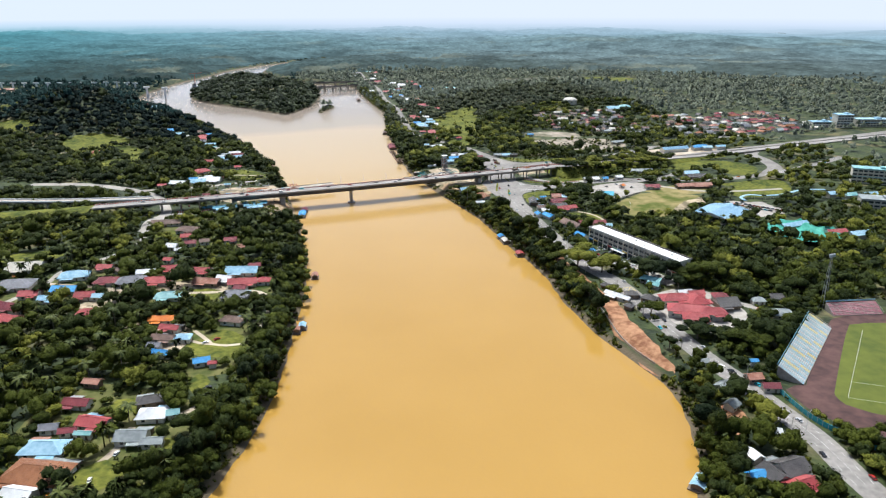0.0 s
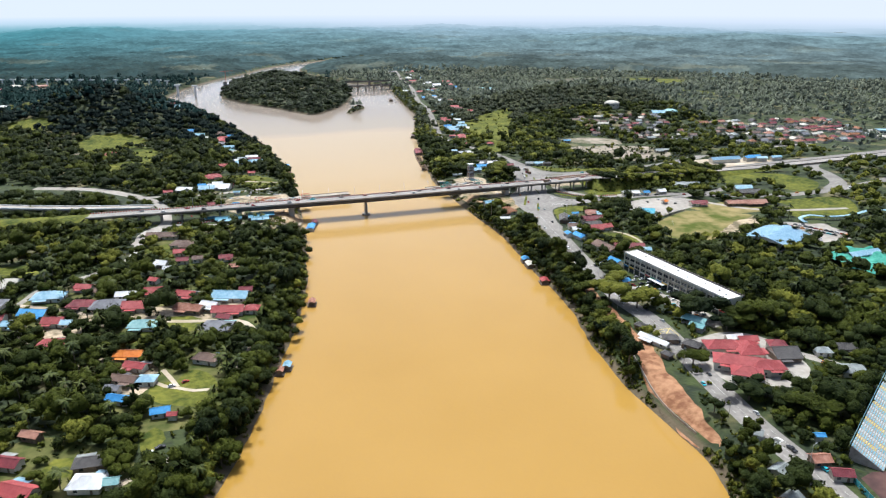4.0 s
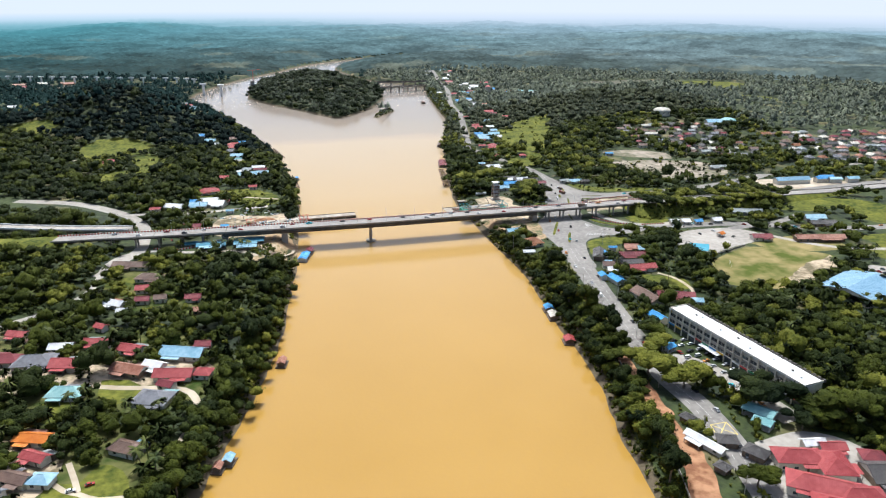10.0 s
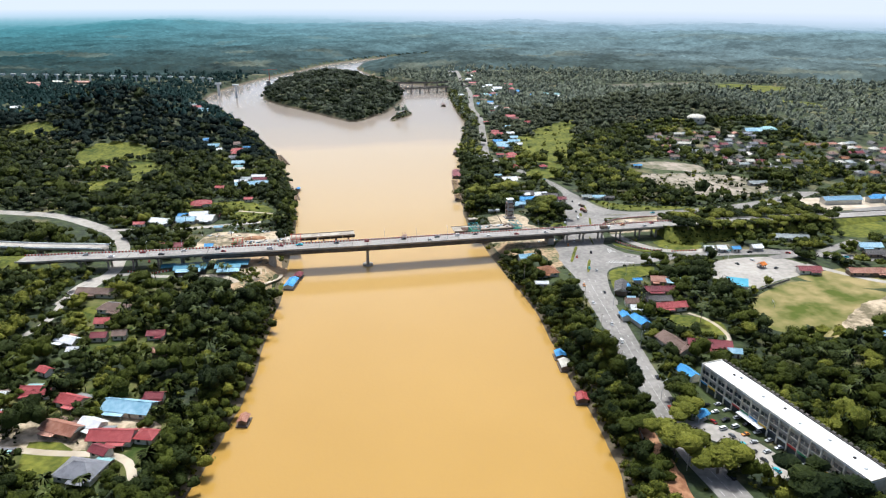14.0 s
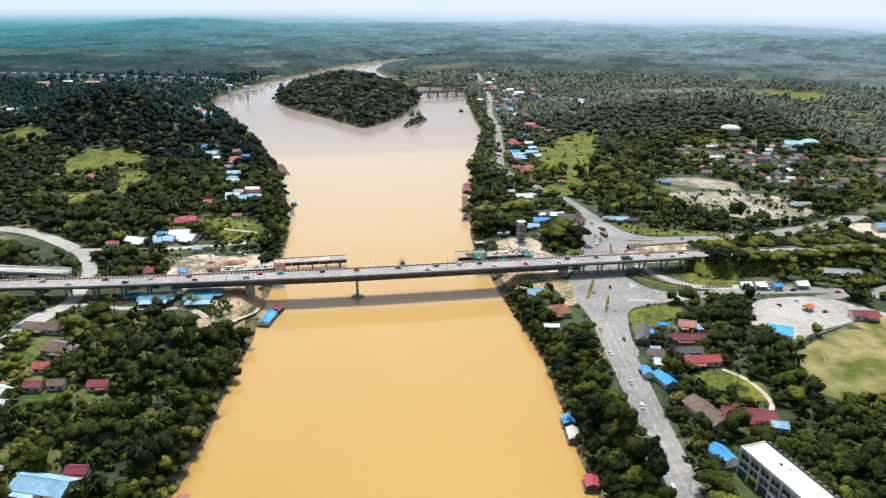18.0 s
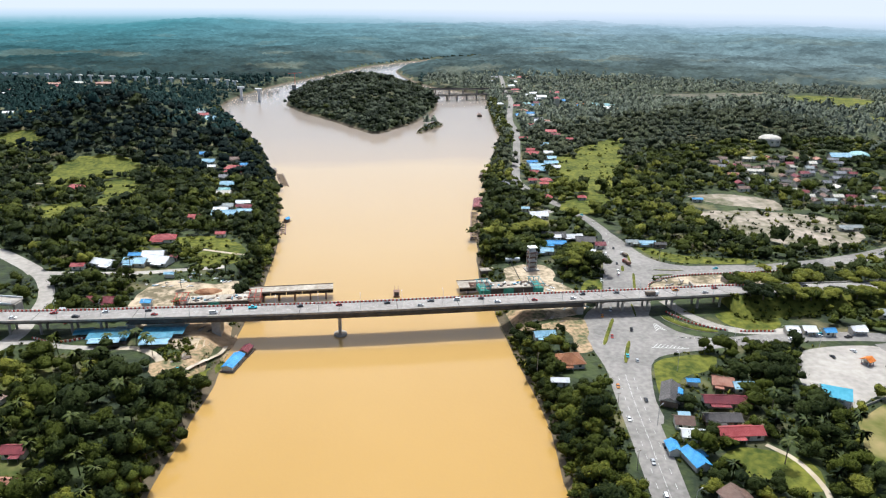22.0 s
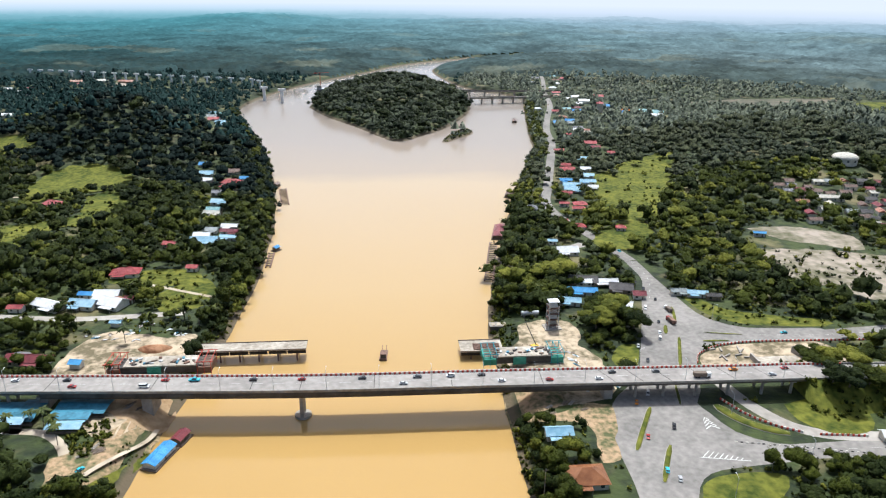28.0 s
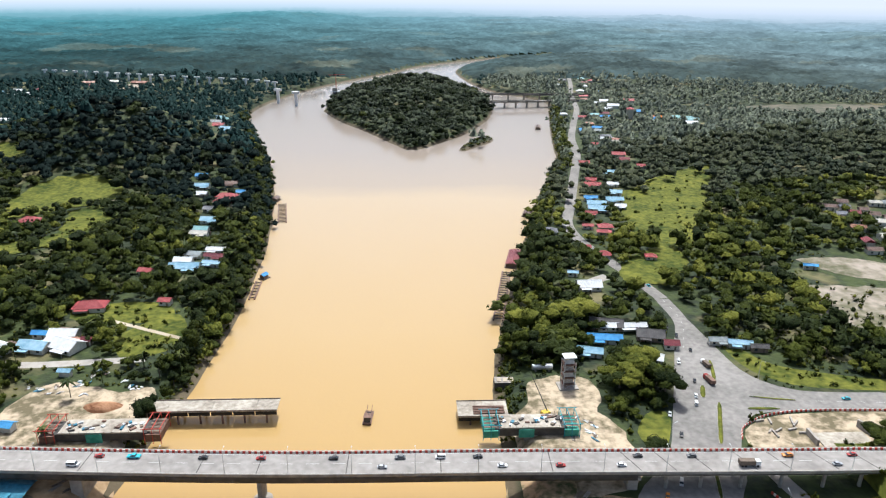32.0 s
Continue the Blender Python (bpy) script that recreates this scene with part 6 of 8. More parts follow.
# ---- new bridge under construction beside the old one ----
def pier_table(x0, x1, y, net, frame_mat, label):
    e = empty("pier_table", label=label, category="bridge works")
    cx, w = (x0 + x1) / 2, x1 - x0
    part("box_girder", MB().box((cx, y, 9.0), (w - 10, 8.5, 3.2)), M_CONCDARK, e)
    part("top_slab", MB().box((cx, y, 10.9), (w - 15, 9.0, 0.6)), M_SLAB, e, "pale freshly cast concrete slab")
    part("pier_shaft", MB().box((cx, y, 3.2), (5, 8, 8.4)), M_CONC, e)
    for s in (-1, 1):
        f = part("form_traveller", MB().box((cx + s * (w / 2 - 3.4), y, 8.8), (5.6, 10.5, 3.0)), M_STEEL if frame_mat is M_REDBLK else M_NETGREEN, e)
        for dx in (-3, 0, 3):
            for dy in (-5.6, 5.6):
                part("upright", MB().tube((cx + s * (w / 2 - 3.4) + dx, y + dy, 6.5), (cx + s * (w / 2 - 3.4) + dx, y + dy, 13.2), 0.14, n=6), frame_mat, f)
            part("cross_beam", MB().tube((cx + s * (w / 2 - 3.4) + dx, y - 5.6, 13.0), (cx + s * (w / 2 - 3.4) + dx, y + 5.6, 13.0), 0.17, n=6), frame_mat, f)
        for dy in (-5.6, 5.6):
            part("long_beam", MB().tube((cx + s * (w / 2 - 3.4) - 4, y + dy, 13.1), (cx + s * (w / 2 - 3.4) + 4, y + dy, 13.1), 0.17, n=6), frame_mat, f)
        for k in range(4):
            part("deck_board", MB().box((cx + s * (w / 2 - 3.4), y - 3.6 + 2.4 * k, 11.2), (5.0, 1.1, 0.12)), M_TIMBER, f)
    part("safety_net", MB().box((cx - 2, y - 5.5, 9.2), (6.0, 0.12, 3.6)), net, e)
    for k in range(12):
        xx = cx - w / 2 + 6 + k * (w - 12) / 11
        for dy in (-4.8, 4.8):
            part("starter_bar", MB().tube((xx, y + dy, 11.2), (xx, y + dy, 12.2), 0.05, n=5), M_STEEL, e)
    for k in range(30):
        part("site_clutter", MB().box((cx + hr.uniform(-w / 3, w / 3), y + hr.uniform(-3, 3), 11.45), (hr.uniform(0.8, 2.6), hr.uniform(0.6, 1.4), hr.uniform(0.4, 0.9)), hr.uniform(0, 90)), hr.choice((M_STEEL, M_GALV, M_TIMBER, M_CONCDARK, M_TARPBLUE)), e)
    return e


pier_table(-88, -42, 33, M_NETGREEN, M_REDBLK, "half-built bridge pier table with red steel travellers")
pier_table(79, 117, 31, M_NETGREEN, M_FENCE, "half-built bridge pier table wrapped in green netting")


# near-black tone that stands in for the shade below a jetty deck
M_UNDERSHADE = mat("tarred_boards", (0.012, 0.011, 0.010), (0.035, 0.03, 0.026), scale=0.6)


def jetty(x0, x1, y, width, z, label):
    e = empty("jetty", label=label, category="jetty")
    n = max(2, int((x1 - x0) / 8))
    for k in range(n):
        w = (x1 - x0) / n
        part("deck_panel", MB().box((x0 + (k + 0.5) * w, y, z), (w - 0.12, width, 0.35)), M_SLAB, e)
        for s in (-1, 1):
            part("support_column", MB().tube((x0 + (k + 0.5) * w, y + s * (width / 2 - 0.8), -2), (x0 + (k + 0.5) * w, y + s * (width / 2 - 0.8), z), 0.4, n=8), M_STEEL, e)
        # dark strip painted in place of the shadowed gap under the deck
        part("skirt", MB().box((x0 + (k + 0.5) * w, y - width / 2 + 0.3, z - 1.1), (w - 0.35, 0.2, 1.7)), M_UNDERSHADE, e)
    for s in (-1, 1):
        part("kerb", MB().box(((x0 + x1) / 2, y + s * (width / 2 - 0.15), z + 0.35), (x1 - x0, 0.3, 0.4)), M_TIMBER, e)
    return e


jetty(-66, -3, 53.5, 9.0, 6.0, "long concrete-decked construction jetty on steel piles")
jetty(71, 92, 50.5, 12, 4.2, "short steel-piled construction jetty")
e = empty("steel_beams", pose(84, 49, 4.4), label="stack of brown steel beams on the jetty", category="beams")
for k in range(6):
    part("beam", MB().box((0, -2.5 + k, 0.3), (13, 0.5, 0.5), hr.uniform(-3, 3)), M_STEEL, e)
e = empty("earth_mound", pose(-74, 52, ZG), label="low mound of loose brown earth", category="mound")
mb = MB()
rings = [(8, 0.0), (6.6, 0.9), (4.6, 1.7), (2.2, 2.2), (0.3, 2.4)]
for k in range(4):
    for j in range(14):
        a, b = j * math.pi / 7, (j + 1) * math.pi / 7
        w0, w1 = (1 + 0.12 * math.sin(3 * a)), (1 + 0.12 * math.sin(3 * b))
        (r0, z0), (r1, z1) = rings[k], rings[k + 1]
        mb.poly([(r0 * w0 * math.cos(a), r0 * w0 * 0.5 * math.sin(a), z0), (r0 * w1 * math.cos(b), r0 * w1 * 0.5 * math.sin(b), z0), (r1 * w1 * math.cos(b), r1 * w1 * 0.5 * math.sin(b), z1), (r1 * w0 * math.cos(a), r1 * w0 * 0.5 * math.sin(a), z1)])
part("soil", mb, M_EARTH, e)
# batching tower, tank, crane
tw = empty("site_tower", pose(119.5, 62, ZG, 0, 0, 4), label="grey steel batching tower with stacked hoppers", category="tower")
for sx in (-2.4, 2.4):
    for sy in (-2.4, 2.4):
        part("leg", MB().box((sx, sy, 6.5), (0.35, 0.35, 13)), M_GALV, tw)
for k in range(4):
    part("platform", MB().box((0, 0, 2.5 + 3.1 * k), (5.4, 5.4, 0.25)), M_STEEL, tw)
    part("hopper", MB().box((0, 0, 4.0 + 3.1 * k), (4.0, 4.0, 1.9), 0, 0.8), M_GALV if k % 2 else M_CONC, tw)
    part("brace", MB().tube((-2.4, -2.5, 0.3 + 3.1 * k), (2.4, -2.5, 2.8 + 3.1 * k), 0.09, n=5).tube((2.4, -2.5, 0.3 + 3.1 * k), (-2.4, -2.5, 2.8 + 3.1 * k), 0.09, n=5), M_GALV, tw)
part("roof", MB().box((0, 0, 15.2), (5.4, 4.6, 0.3)), M_ROOFWHITE, tw)
part("base", MB().box((0, 0, 0.4), (8.5, 6.5, 0.8)), M_CONC, tw)
tk = empty("storage_tank", pose(111, 76, ZG, 0, 0, 0), label="horizontal grey cylindrical storage tank on saddles", category="tank")
part("shell", MB().tube((-4.6, 0, 2.0), (4.6, 0, 2.0), 1.3, 1.3, 16), M_GALV, tk)
for s in (-3, 3):
    part("saddle", MB().box((s, 0, 0.5), (0.6, 2.0, 1.2)), M_CONC, tk)
cr = empty("mobile_crane", pose(106, 40, ZG), label="small crawler crane with a long black boom", category="crane")
part("body", MB().box((0, 0, 1.6), (3.2, 2.4, 1.6), 20), M_SIGN[1], cr)
for s in (-1, 1):
    part("track", MB().box((0, s * 1.3, 0.45), (4.2, 0.7, 0.9), 0, 0.85), M_RUBBER, cr)
part("boom", MB().tube((0.8, 0, 2.2), (-5.5, 8.5, 15.5), 0.22, 0.12, 6), M_CONCDARK, cr)
sh = empty("site_pontoon", pose(98, 72, 0), label="old steel pontoon drawn up on the muddy bank", category="pontoon")
part("hull", MB().box((0, 0, 3.4), (18, 5, 2.6), -2), M_CONCDARK, sh)
part("deck", MB().box((0, 0, 4.8), (18, 5, 0.2), -2), M_CONC, sh)
for k in range(6):
    part("hatch", MB().box((-7 + k * 2.8, 0, 5.05), (1.8, 3.2, 0.3), -2), M_SAND, sh)
slabm = empty("concrete_slab", pose(218, 19, ZG), label="freshly cast pale concrete slab with a ramp wall", category="slab")
part("slab", MB().box((0, 0, 0.35), (20, 11, 0.6)), M_SLAB, slabm)
part("wall", MB().box((13, 3, 1.6), (1.0, 15, 3.2), 18), M_CONC, slabm)
part("wall", MB().box((-12, 2, 1.3), (1.0, 8, 2.6), 0), M_CONC, slabm)
for k in range(9):
    b = empty("concrete_beam", pose(191 + hr.uniform(0, 14), 22 + hr.uniform(0, 14), ZG + 0.1, 0, 0, hr.uniform(0, 180)), label="loose grey concrete beam on bare earth", category="beam", group="beams on the site")
    part("beam_body", MB().box((0, 0, 0.35), (hr.uniform(3, 6), 0.7, 0.7)), M_CONC, b)
lawn("site_ground", [(180, 8), (181, 24), (187, 31.5), (199, 37), (214, 38.6), (248, 38), (250, 12), (226, 6)], M_PATCHY, "bare sandy ground of the slip-road works", "ground", z=ZG + 0.045)
# unfinished flyover on the west side
nf = empty("unfinished_flyover", label="unfinished pale concrete flyover deck on short columns", category="flyover")
nl = smooth_line([(-300, 86), (-256, 66), (-217, 51.5), (-169, 38)], 5)
part("deck", np_mesh("deck", *slab(nl, 9.5, 13.2, 12.3), M_CONC), None, nf)
for s in (-1, 1):
    part("parapet", np_mesh("parapet", *slab(nl, 0.3, 14.1, 13.1, s * 4.5), M_ROOFWHITE), None, nf)
for k in range(2, len(nl), 4):
    part("column", MB().box((nl[k][0], nl[k][1], 9.6), (1.4, 5.5, 5.6), -20), M_CONC, nf)
CLEAR.append((nl, 8.0))
# site huts and stalls under the bridge
for k, (x, y, w, d, r) in enumerate(((-91, 2.8, 10, 8, -4), (-81.5, 1.0, 8.4, 9, -8), (-89.5, -4.6, 13, 6, -4), (-89, -12.3, 11, 4.6, -3), (-107, -1, 8, 12, -6), (-116.5, 0, 9.5, 9, -4), (-113, -7.5, 12, 4.5, -4), (-126, 4, 7, 6, 0))):
    w, d = w * 1.25, d * 1.3
    e = empty("market_stall", pose(x, y, ZG, 0, 0, r), label="shaded market stall under blue tarpaulin sheets", category="stall", group="stalls under the bridge")
    part("tarpaulin", MB().poly([(-w / 2, -d / 2, 2.3), (w / 2, -d / 2, 2.4), (w / 2, 0, 3.2), (-w / 2, 0, 3.1)]).poly([(-w / 2, 0, 3.1), (w / 2, 0, 3.2), (w / 2, d / 2, 2.5), (-w / 2, d / 2, 2.4)]), M_TARPBLUE if k not in (3, 6) else M_ROOF["sky"], e)
    part("counter", MB().box((0, -d / 2 + 0.8, 0.5), (w - 1, 0.7, 1.0)), M_TIMBER, e)
    for sx in (-1, 0, 1):
        for sy in (-1, 1):
            part("pole", MB().tube((sx * (w / 2 - 0.2), sy * (d / 2 - 0.2), -0.2), (sx * (w / 2 - 0.2), sy * (d / 2 - 0.2), 2.4), 0.06, n=5), M_TIMBER, e)
    HOUSES.append((x, y, w / 2))


# ---- boats, rafts and barges ----
def floating_house(x, y, rot, w, d, colour, label, timber=True):
    e = empty("floating_house", pose(x, y, 0, 0, 0, rot), label=label, category="floating house")
    part("raft", MB().box((0, 0, 0.2), (w + 1.4, d + 1.4, 0.7)), M_TIMBER, e)
    part("wall", MB().box((0, 0, 1.6), (w - 0.6, d - 0.6, 2.2)), M_WALLDARK if timber else M_WALL, e)
    b, a = d / 2 + 0.3, w / 2 + 0.3
    part("roof", MB().poly([(-a, -b, 2.5), (a, -b, 2.5), (a, 0, 3.6), (-a, 0, 3.6)]).poly([(a, b, 2.5), (-a, b, 2.5), (-a, 0, 3.6), (a, 0, 3.6)]).poly([(-a, -b, 2.38), (-a, 0, 3.48), (a, 0, 3.48), (a, -b, 2.38)]).poly([(a, b, 2.38), (a, 0, 3.48), (-a, 0, 3.48), (-a, b, 2.38)]), M_ROOF[colour], e)
    part("door", MB().box((0, -d / 2 + 0.28, 1.4), (0.9, 0.08, 1.9)), M_TIMBER, e)
    for s in (-1, 1):
        part("window", MB().box((s * w * 0.28, -d / 2 + 0.28, 1.8), (1.2, 0.08, 0.8)), M_GLASS, e)
    return e


floating_house(-51.3, -23.5, 72, 14, 5.6, "blue", "long blue-roofed floating house moored at the bank", False)
floating_house(-46.5, -12, 72, 7, 4.5, "maroon", "small floating hut with brown patched roof")
floating_house(77, -148, 80, 6, 5, "blue", "floating hut with blue roof by the trees")
floating_house(75.5, -158, 80, 8, 5, "cream", "floating hut with pale cream roof by the trees")
floating_house(71, -188, 78, 6, 5, "red", "floating hut with red roof by the trees")
floating_house(7, -443, 30, 8, 5.5, "sky", "floating hut with bright blue roof near the bank")
floating_house(-101, -246, 70, 5, 3.6, "sky", "small pale floating hut and landing raft")
floating_house(-105, -250, 70, 4, 3.2, "rust", "small rust-roofed landing raft")
floating_house(-76, -172, 75, 6, 3.8, "rust", "low floating hut with patched roof under trees")
floating_house(-38, 204, 60, 4.5, 3.6, "blue", "small blue floating hut on a boom")
floating_house(120, 230, 77, 27, 8.5, "maroon", "long maroon two-roofed floating barge house")
floating_house(-60, 372, 80, 8, 5, "brown", "brown floating hut against the bank")
floating_house(145, 330, 70, 14, 6, "brown", "dark timber raft house by the bank")
floating_house(215, 690, 80, 18, 6, "brown", "dark timber raft house by the far bank")


def raft(x0, y0, x1, y1, width, n, label):
    e = empty("log_raft", label=label, category="raft")
    a, b = Vector((x0, y0)), Vector((x1, y1))
    d = (b - a).normalized()
    nn = Vector((-d.y, d.x))
    ang = math.degrees(math.atan2(d.y, d.x))
    for s in (-1, 1):
        c = (a + b) / 2 + nn * s * width / 2
        part("rail", MB().box((c.x, c.y, 0.35), ((b - a).length, 0.9, 0.9), ang), M_STEEL, e)
    for k in range(n):
        c = a + (b - a) * ((k + 0.5) / n)
        part("crossbar", MB().box((c.x, c.y, 0.7), (0.7, width + 0.8, 0.5), ang), M_TIMBER, e)
    return e


raft(99, 141, 112.5, 210, 5.0, 20, "long rusty sand-dredging raft with cross beams")
raft(-45, 312, -53, 361, 6.0, 14, "dark timber raft moored along the bank")
raft(-39, 172, -40, 198, 3.0, 6, "narrow timber boom along the bank")
db = empty("dredger", pose(34, 51, 0, 0, 0, 85), label="small dark dredging boat with a cabin and boom", category="boat")
part("hull", MB().box((0, 0, 0.3), (9, 3.4, 1.1), 0, 1.08), M_STEEL, db)
part("cabin", MB().box((-2.2, 0, 1.9), (3.0, 2.6, 2.2)), M_CONCDARK, db)
part("cabin_roof", MB().box((-2.2, 0, 3.1), (3.6, 3.0, 0.15)), M_STEEL, db)
part("boom", MB().tube((0, 1.0, 0.9), (6.5, 1.0, 2.6), 0.14, n=6).tube((0, -1.0, 0.9), (6.5, -1.0, 2.6), 0.14, n=6), M_STEEL, db)
part("pump", MB().box((2.0, 0, 1.2), (1.2, 1.6, 0.9)), M_RUBBER, db)


# ---- far things ----
def far_bridge(x0, y0, x1, y1, z, width, n, label):
    e = empty("road_bridge", label=label, category="bridge")
    l = smooth_line([(x0, y0), ((x0 + x1) / 2, (y0 + y1) / 2), (x1, y1)], 10)
    part("deck", np_mesh("deck", *slab(l, width, z, z - 1.6), M_CONC), None, e)
    for k in range(n):
        t = (k + 0.5) / n
        part("pier", MB().box((x0 + (x1 - x0) * t, y0 + (y1 - y0) * t, z / 2 - 1.5), (2.0, width * 0.7, z)), M_CONC, e)
    for s in (-1, 1):
        part("parapet", np_mesh("parapet", *slab(l, 0.3, z + 0.9, z, s * width / 2), M_CONCDARK), None, e)
    return e


far_bridge(150, 848, 320, 866, 9.5, 9, 10, "low grey concrete road bridge beyond the island")
far_bridge(120, 915, 340, 905, 12, 8, 9, "unfinished grey road bridge behind the low one")
it = empty("bridge_pylon", pose(-60, 884, 0), label="grey unfinished bridge pylon with crane and platform", category="pylon")
part("shaft", MB().box((0, 0, 12), (8, 7, 25), 0, 0.85), M_CONC, it)
part("platform", MB().box((0, 0, 19), (14, 10, 1.2)), M_GALV, it)
part("crane_mast", MB().tube((2, 0, 24), (2, 0, 44), 0.5, 0.3, 6), M_REDBLK, it)
part("crane_jib", MB().tube((-8, 0, 43), (16, 0, 44), 0.3, 0.25, 6), M_REDBLK, it)
vl = smooth_line([(-600, 1126), (-480, 1086), (-355, 1046), (-205, 1008), (-150, 960)], 5)
vs_ = np.r_[0, np.cumsum(np.linalg.norm(np.diff(vl, axis=0), axis=1))]
for k in range(22):
    x, y = np.interp(k * 22, vs_, vl[:, 0]), np.interp(k * 22, vs_, vl[:, 1])
    z0 = float(height(x, y))
    e = empty("viaduct_pier", pose(x, y, z0, 0, 0, -18), label="lone pale concrete T-shaped viaduct pier", category="pier", group="unfinished viaduct piers")
    part("column", MB().box((0, 0, 5), (2.6, 2.6, 14)), M_ROOFWHITE, e)
    part("crosshead", MB().box((0, 0, 12.8), (10, 2.8, 2.2)), M_ROOFWHITE, e)
    HOUSES.append((x, y, 14))
for x, y in ((-147, 893), (-116, 866)):
    e = empty("viaduct_pier", pose(x, y, 0), label="tall pale viaduct pier rising from the river bank", category="pier", group="unfinished viaduct piers")
    part("column", MB().box((0, 0, 9), (4, 4, 22)), M_ROOFWHITE, e)
    part("crosshead", MB().box((0, 0, 20), (11, 4.5, 3)), M_ROOFWHITE, e)


def domed(x, y, r, colour, label):
    z = float(height(x, y))
    e = empty("domed_building", pose(x, y, z), label=label, category="building")
    part("drum", MB().tube((0, 0, -1), (0, 0, 5.0), r, r, 20), M_WALL, e)
    mb = MB()
    for k in range(5):
        a, b = k * 0.30, (k + 1) * 0.30
        for j in range(20):
            p, q = j * math.pi / 10, (j + 1) * math.pi / 10
            R1, R2 = r * 1.06 * math.cos(a), r * 1.06 * math.cos(b)
            mb.poly([(R1 * math.cos(p), R1 * math.sin(p), 5 + r * 0.42 * math.sin(a)), (R1 * math.cos(q), R1 * math.sin(q), 5 + r * 0.42 * math.sin(a)), (R2 * math.cos(q), R2 * math.sin(q), 5 + r * 0.42 * math.sin(b)), (R2 * math.cos(p), R2 * math.sin(p), 5 + r * 0.42 * math.sin(b))])
    part("dome", mb, M_ROOF[colour], e)
    for k in range(10):
        a = k * math.pi / 5
        part("window", MB().box(((r + 0.02) * math.cos(a), (r + 0.02) * math.sin(a), 3.2), (0.15, 1.6, 1.6), math.degrees(a)), M_GLASS, e)
    HOUSES.append((x, y, r + 3))
    return e


HOUSES.append((450, 320, 12))
domed(450, 335, 10.5, "cream", "round white building with a low ribbed dome")
domed(514, 283, 9.5, "teal", "round building with bright teal dome")


def tall_block(x, y, w, d, floors, rot, colour, label):
    """Flat-roofed block with a window for every bay of every storey."""
    h = floors * 3.4 + 0.6
    e = empty("apartment_block", pose(x, y, ZG, 0, 0, rot), label=label, category="building")
    part("wall", MB().box((0, 0, h / 2), (w, d, h)), M_WALL, e)
    part("roof", MB().box((0, 0, h + 0.25), (w + 1.0, d + 1.0, 0.5)).box((w * 0.2, 0, h + 1.3), (w * 0.2, d * 0.5, 1.8)), M_ROOF[colour], e)
    n = int(w / 4.4)
    for f in range(floors):
        part("floor_band", MB().box((0, -d / 2 - 0.1, 3.3 + 3.4 * f), (w, 0.25, 0.5)), M_ROOF[colour] if f % 2 else M_WALL, e)
        for k in range(n):
            part("window", MB().box((-w / 2 + (k + 0.5) * w / n, -d / 2 - 0.04, 1.9 + 3.4 * f), (w / n - 1.0, 0.12, 1.6)), M_GLASS, e)
    HOUSES.append((x, y, max(w, d) * 0.55))
    return e


BLOCKS = ((480, -158, 40, 13, 4, -45, "teal", "four-storey white and teal office block with rows of windows"), (406, -218, 30, 16, 2, -43, "slate", "two-storey glass-fronted hall with grey-green roof"),
          (713, 99, 28, 12, 2, -23, "sky", "pale blue low hospital wing"), (740, 86, 22, 16, 5, -23, "sky", "pale blue five-storey hospital block"), (780, 72, 44, 14, 3, -23, "sky", "long pale blue hospital wing"))
for q_ in BLOCKS:
    tall_block(*q_)


# covered walkway from the hall to the offices
cw = empty("covered_walkway", label="winding covered walkway with a pale blue roof", category="walkway")
wl = smooth_line([(308, -166), (312, -156), (326, -152), (336, -160), (358, -163), (384, -158), (405, -166)], 4)
part("roof", np_mesh("roof", *slab(wl, 3.2, ZG + 3.0, ZG + 2.85), M_ROOF["sky"]), None, cw)
for k in range(0, len(wl), 2):
    for o in (-1.3, 1.3):
        part("post", MB().tube((wl[k][0], wl[k][1] + o, ZG), (wl[k][0], wl[k][1] + o, ZG + 2.9), 0.07, n=5), M_GALV, cw)
CLEAR.append((np.array(wl), 4.0))
lawn("car_park", [(284, -158), (300, -152), (322, -172), (324, -192), (312, -202), (298, -180)], M_LOT, "pale car park full of parked cars beside the sports hall", "car park", z=ZG + 0.066)

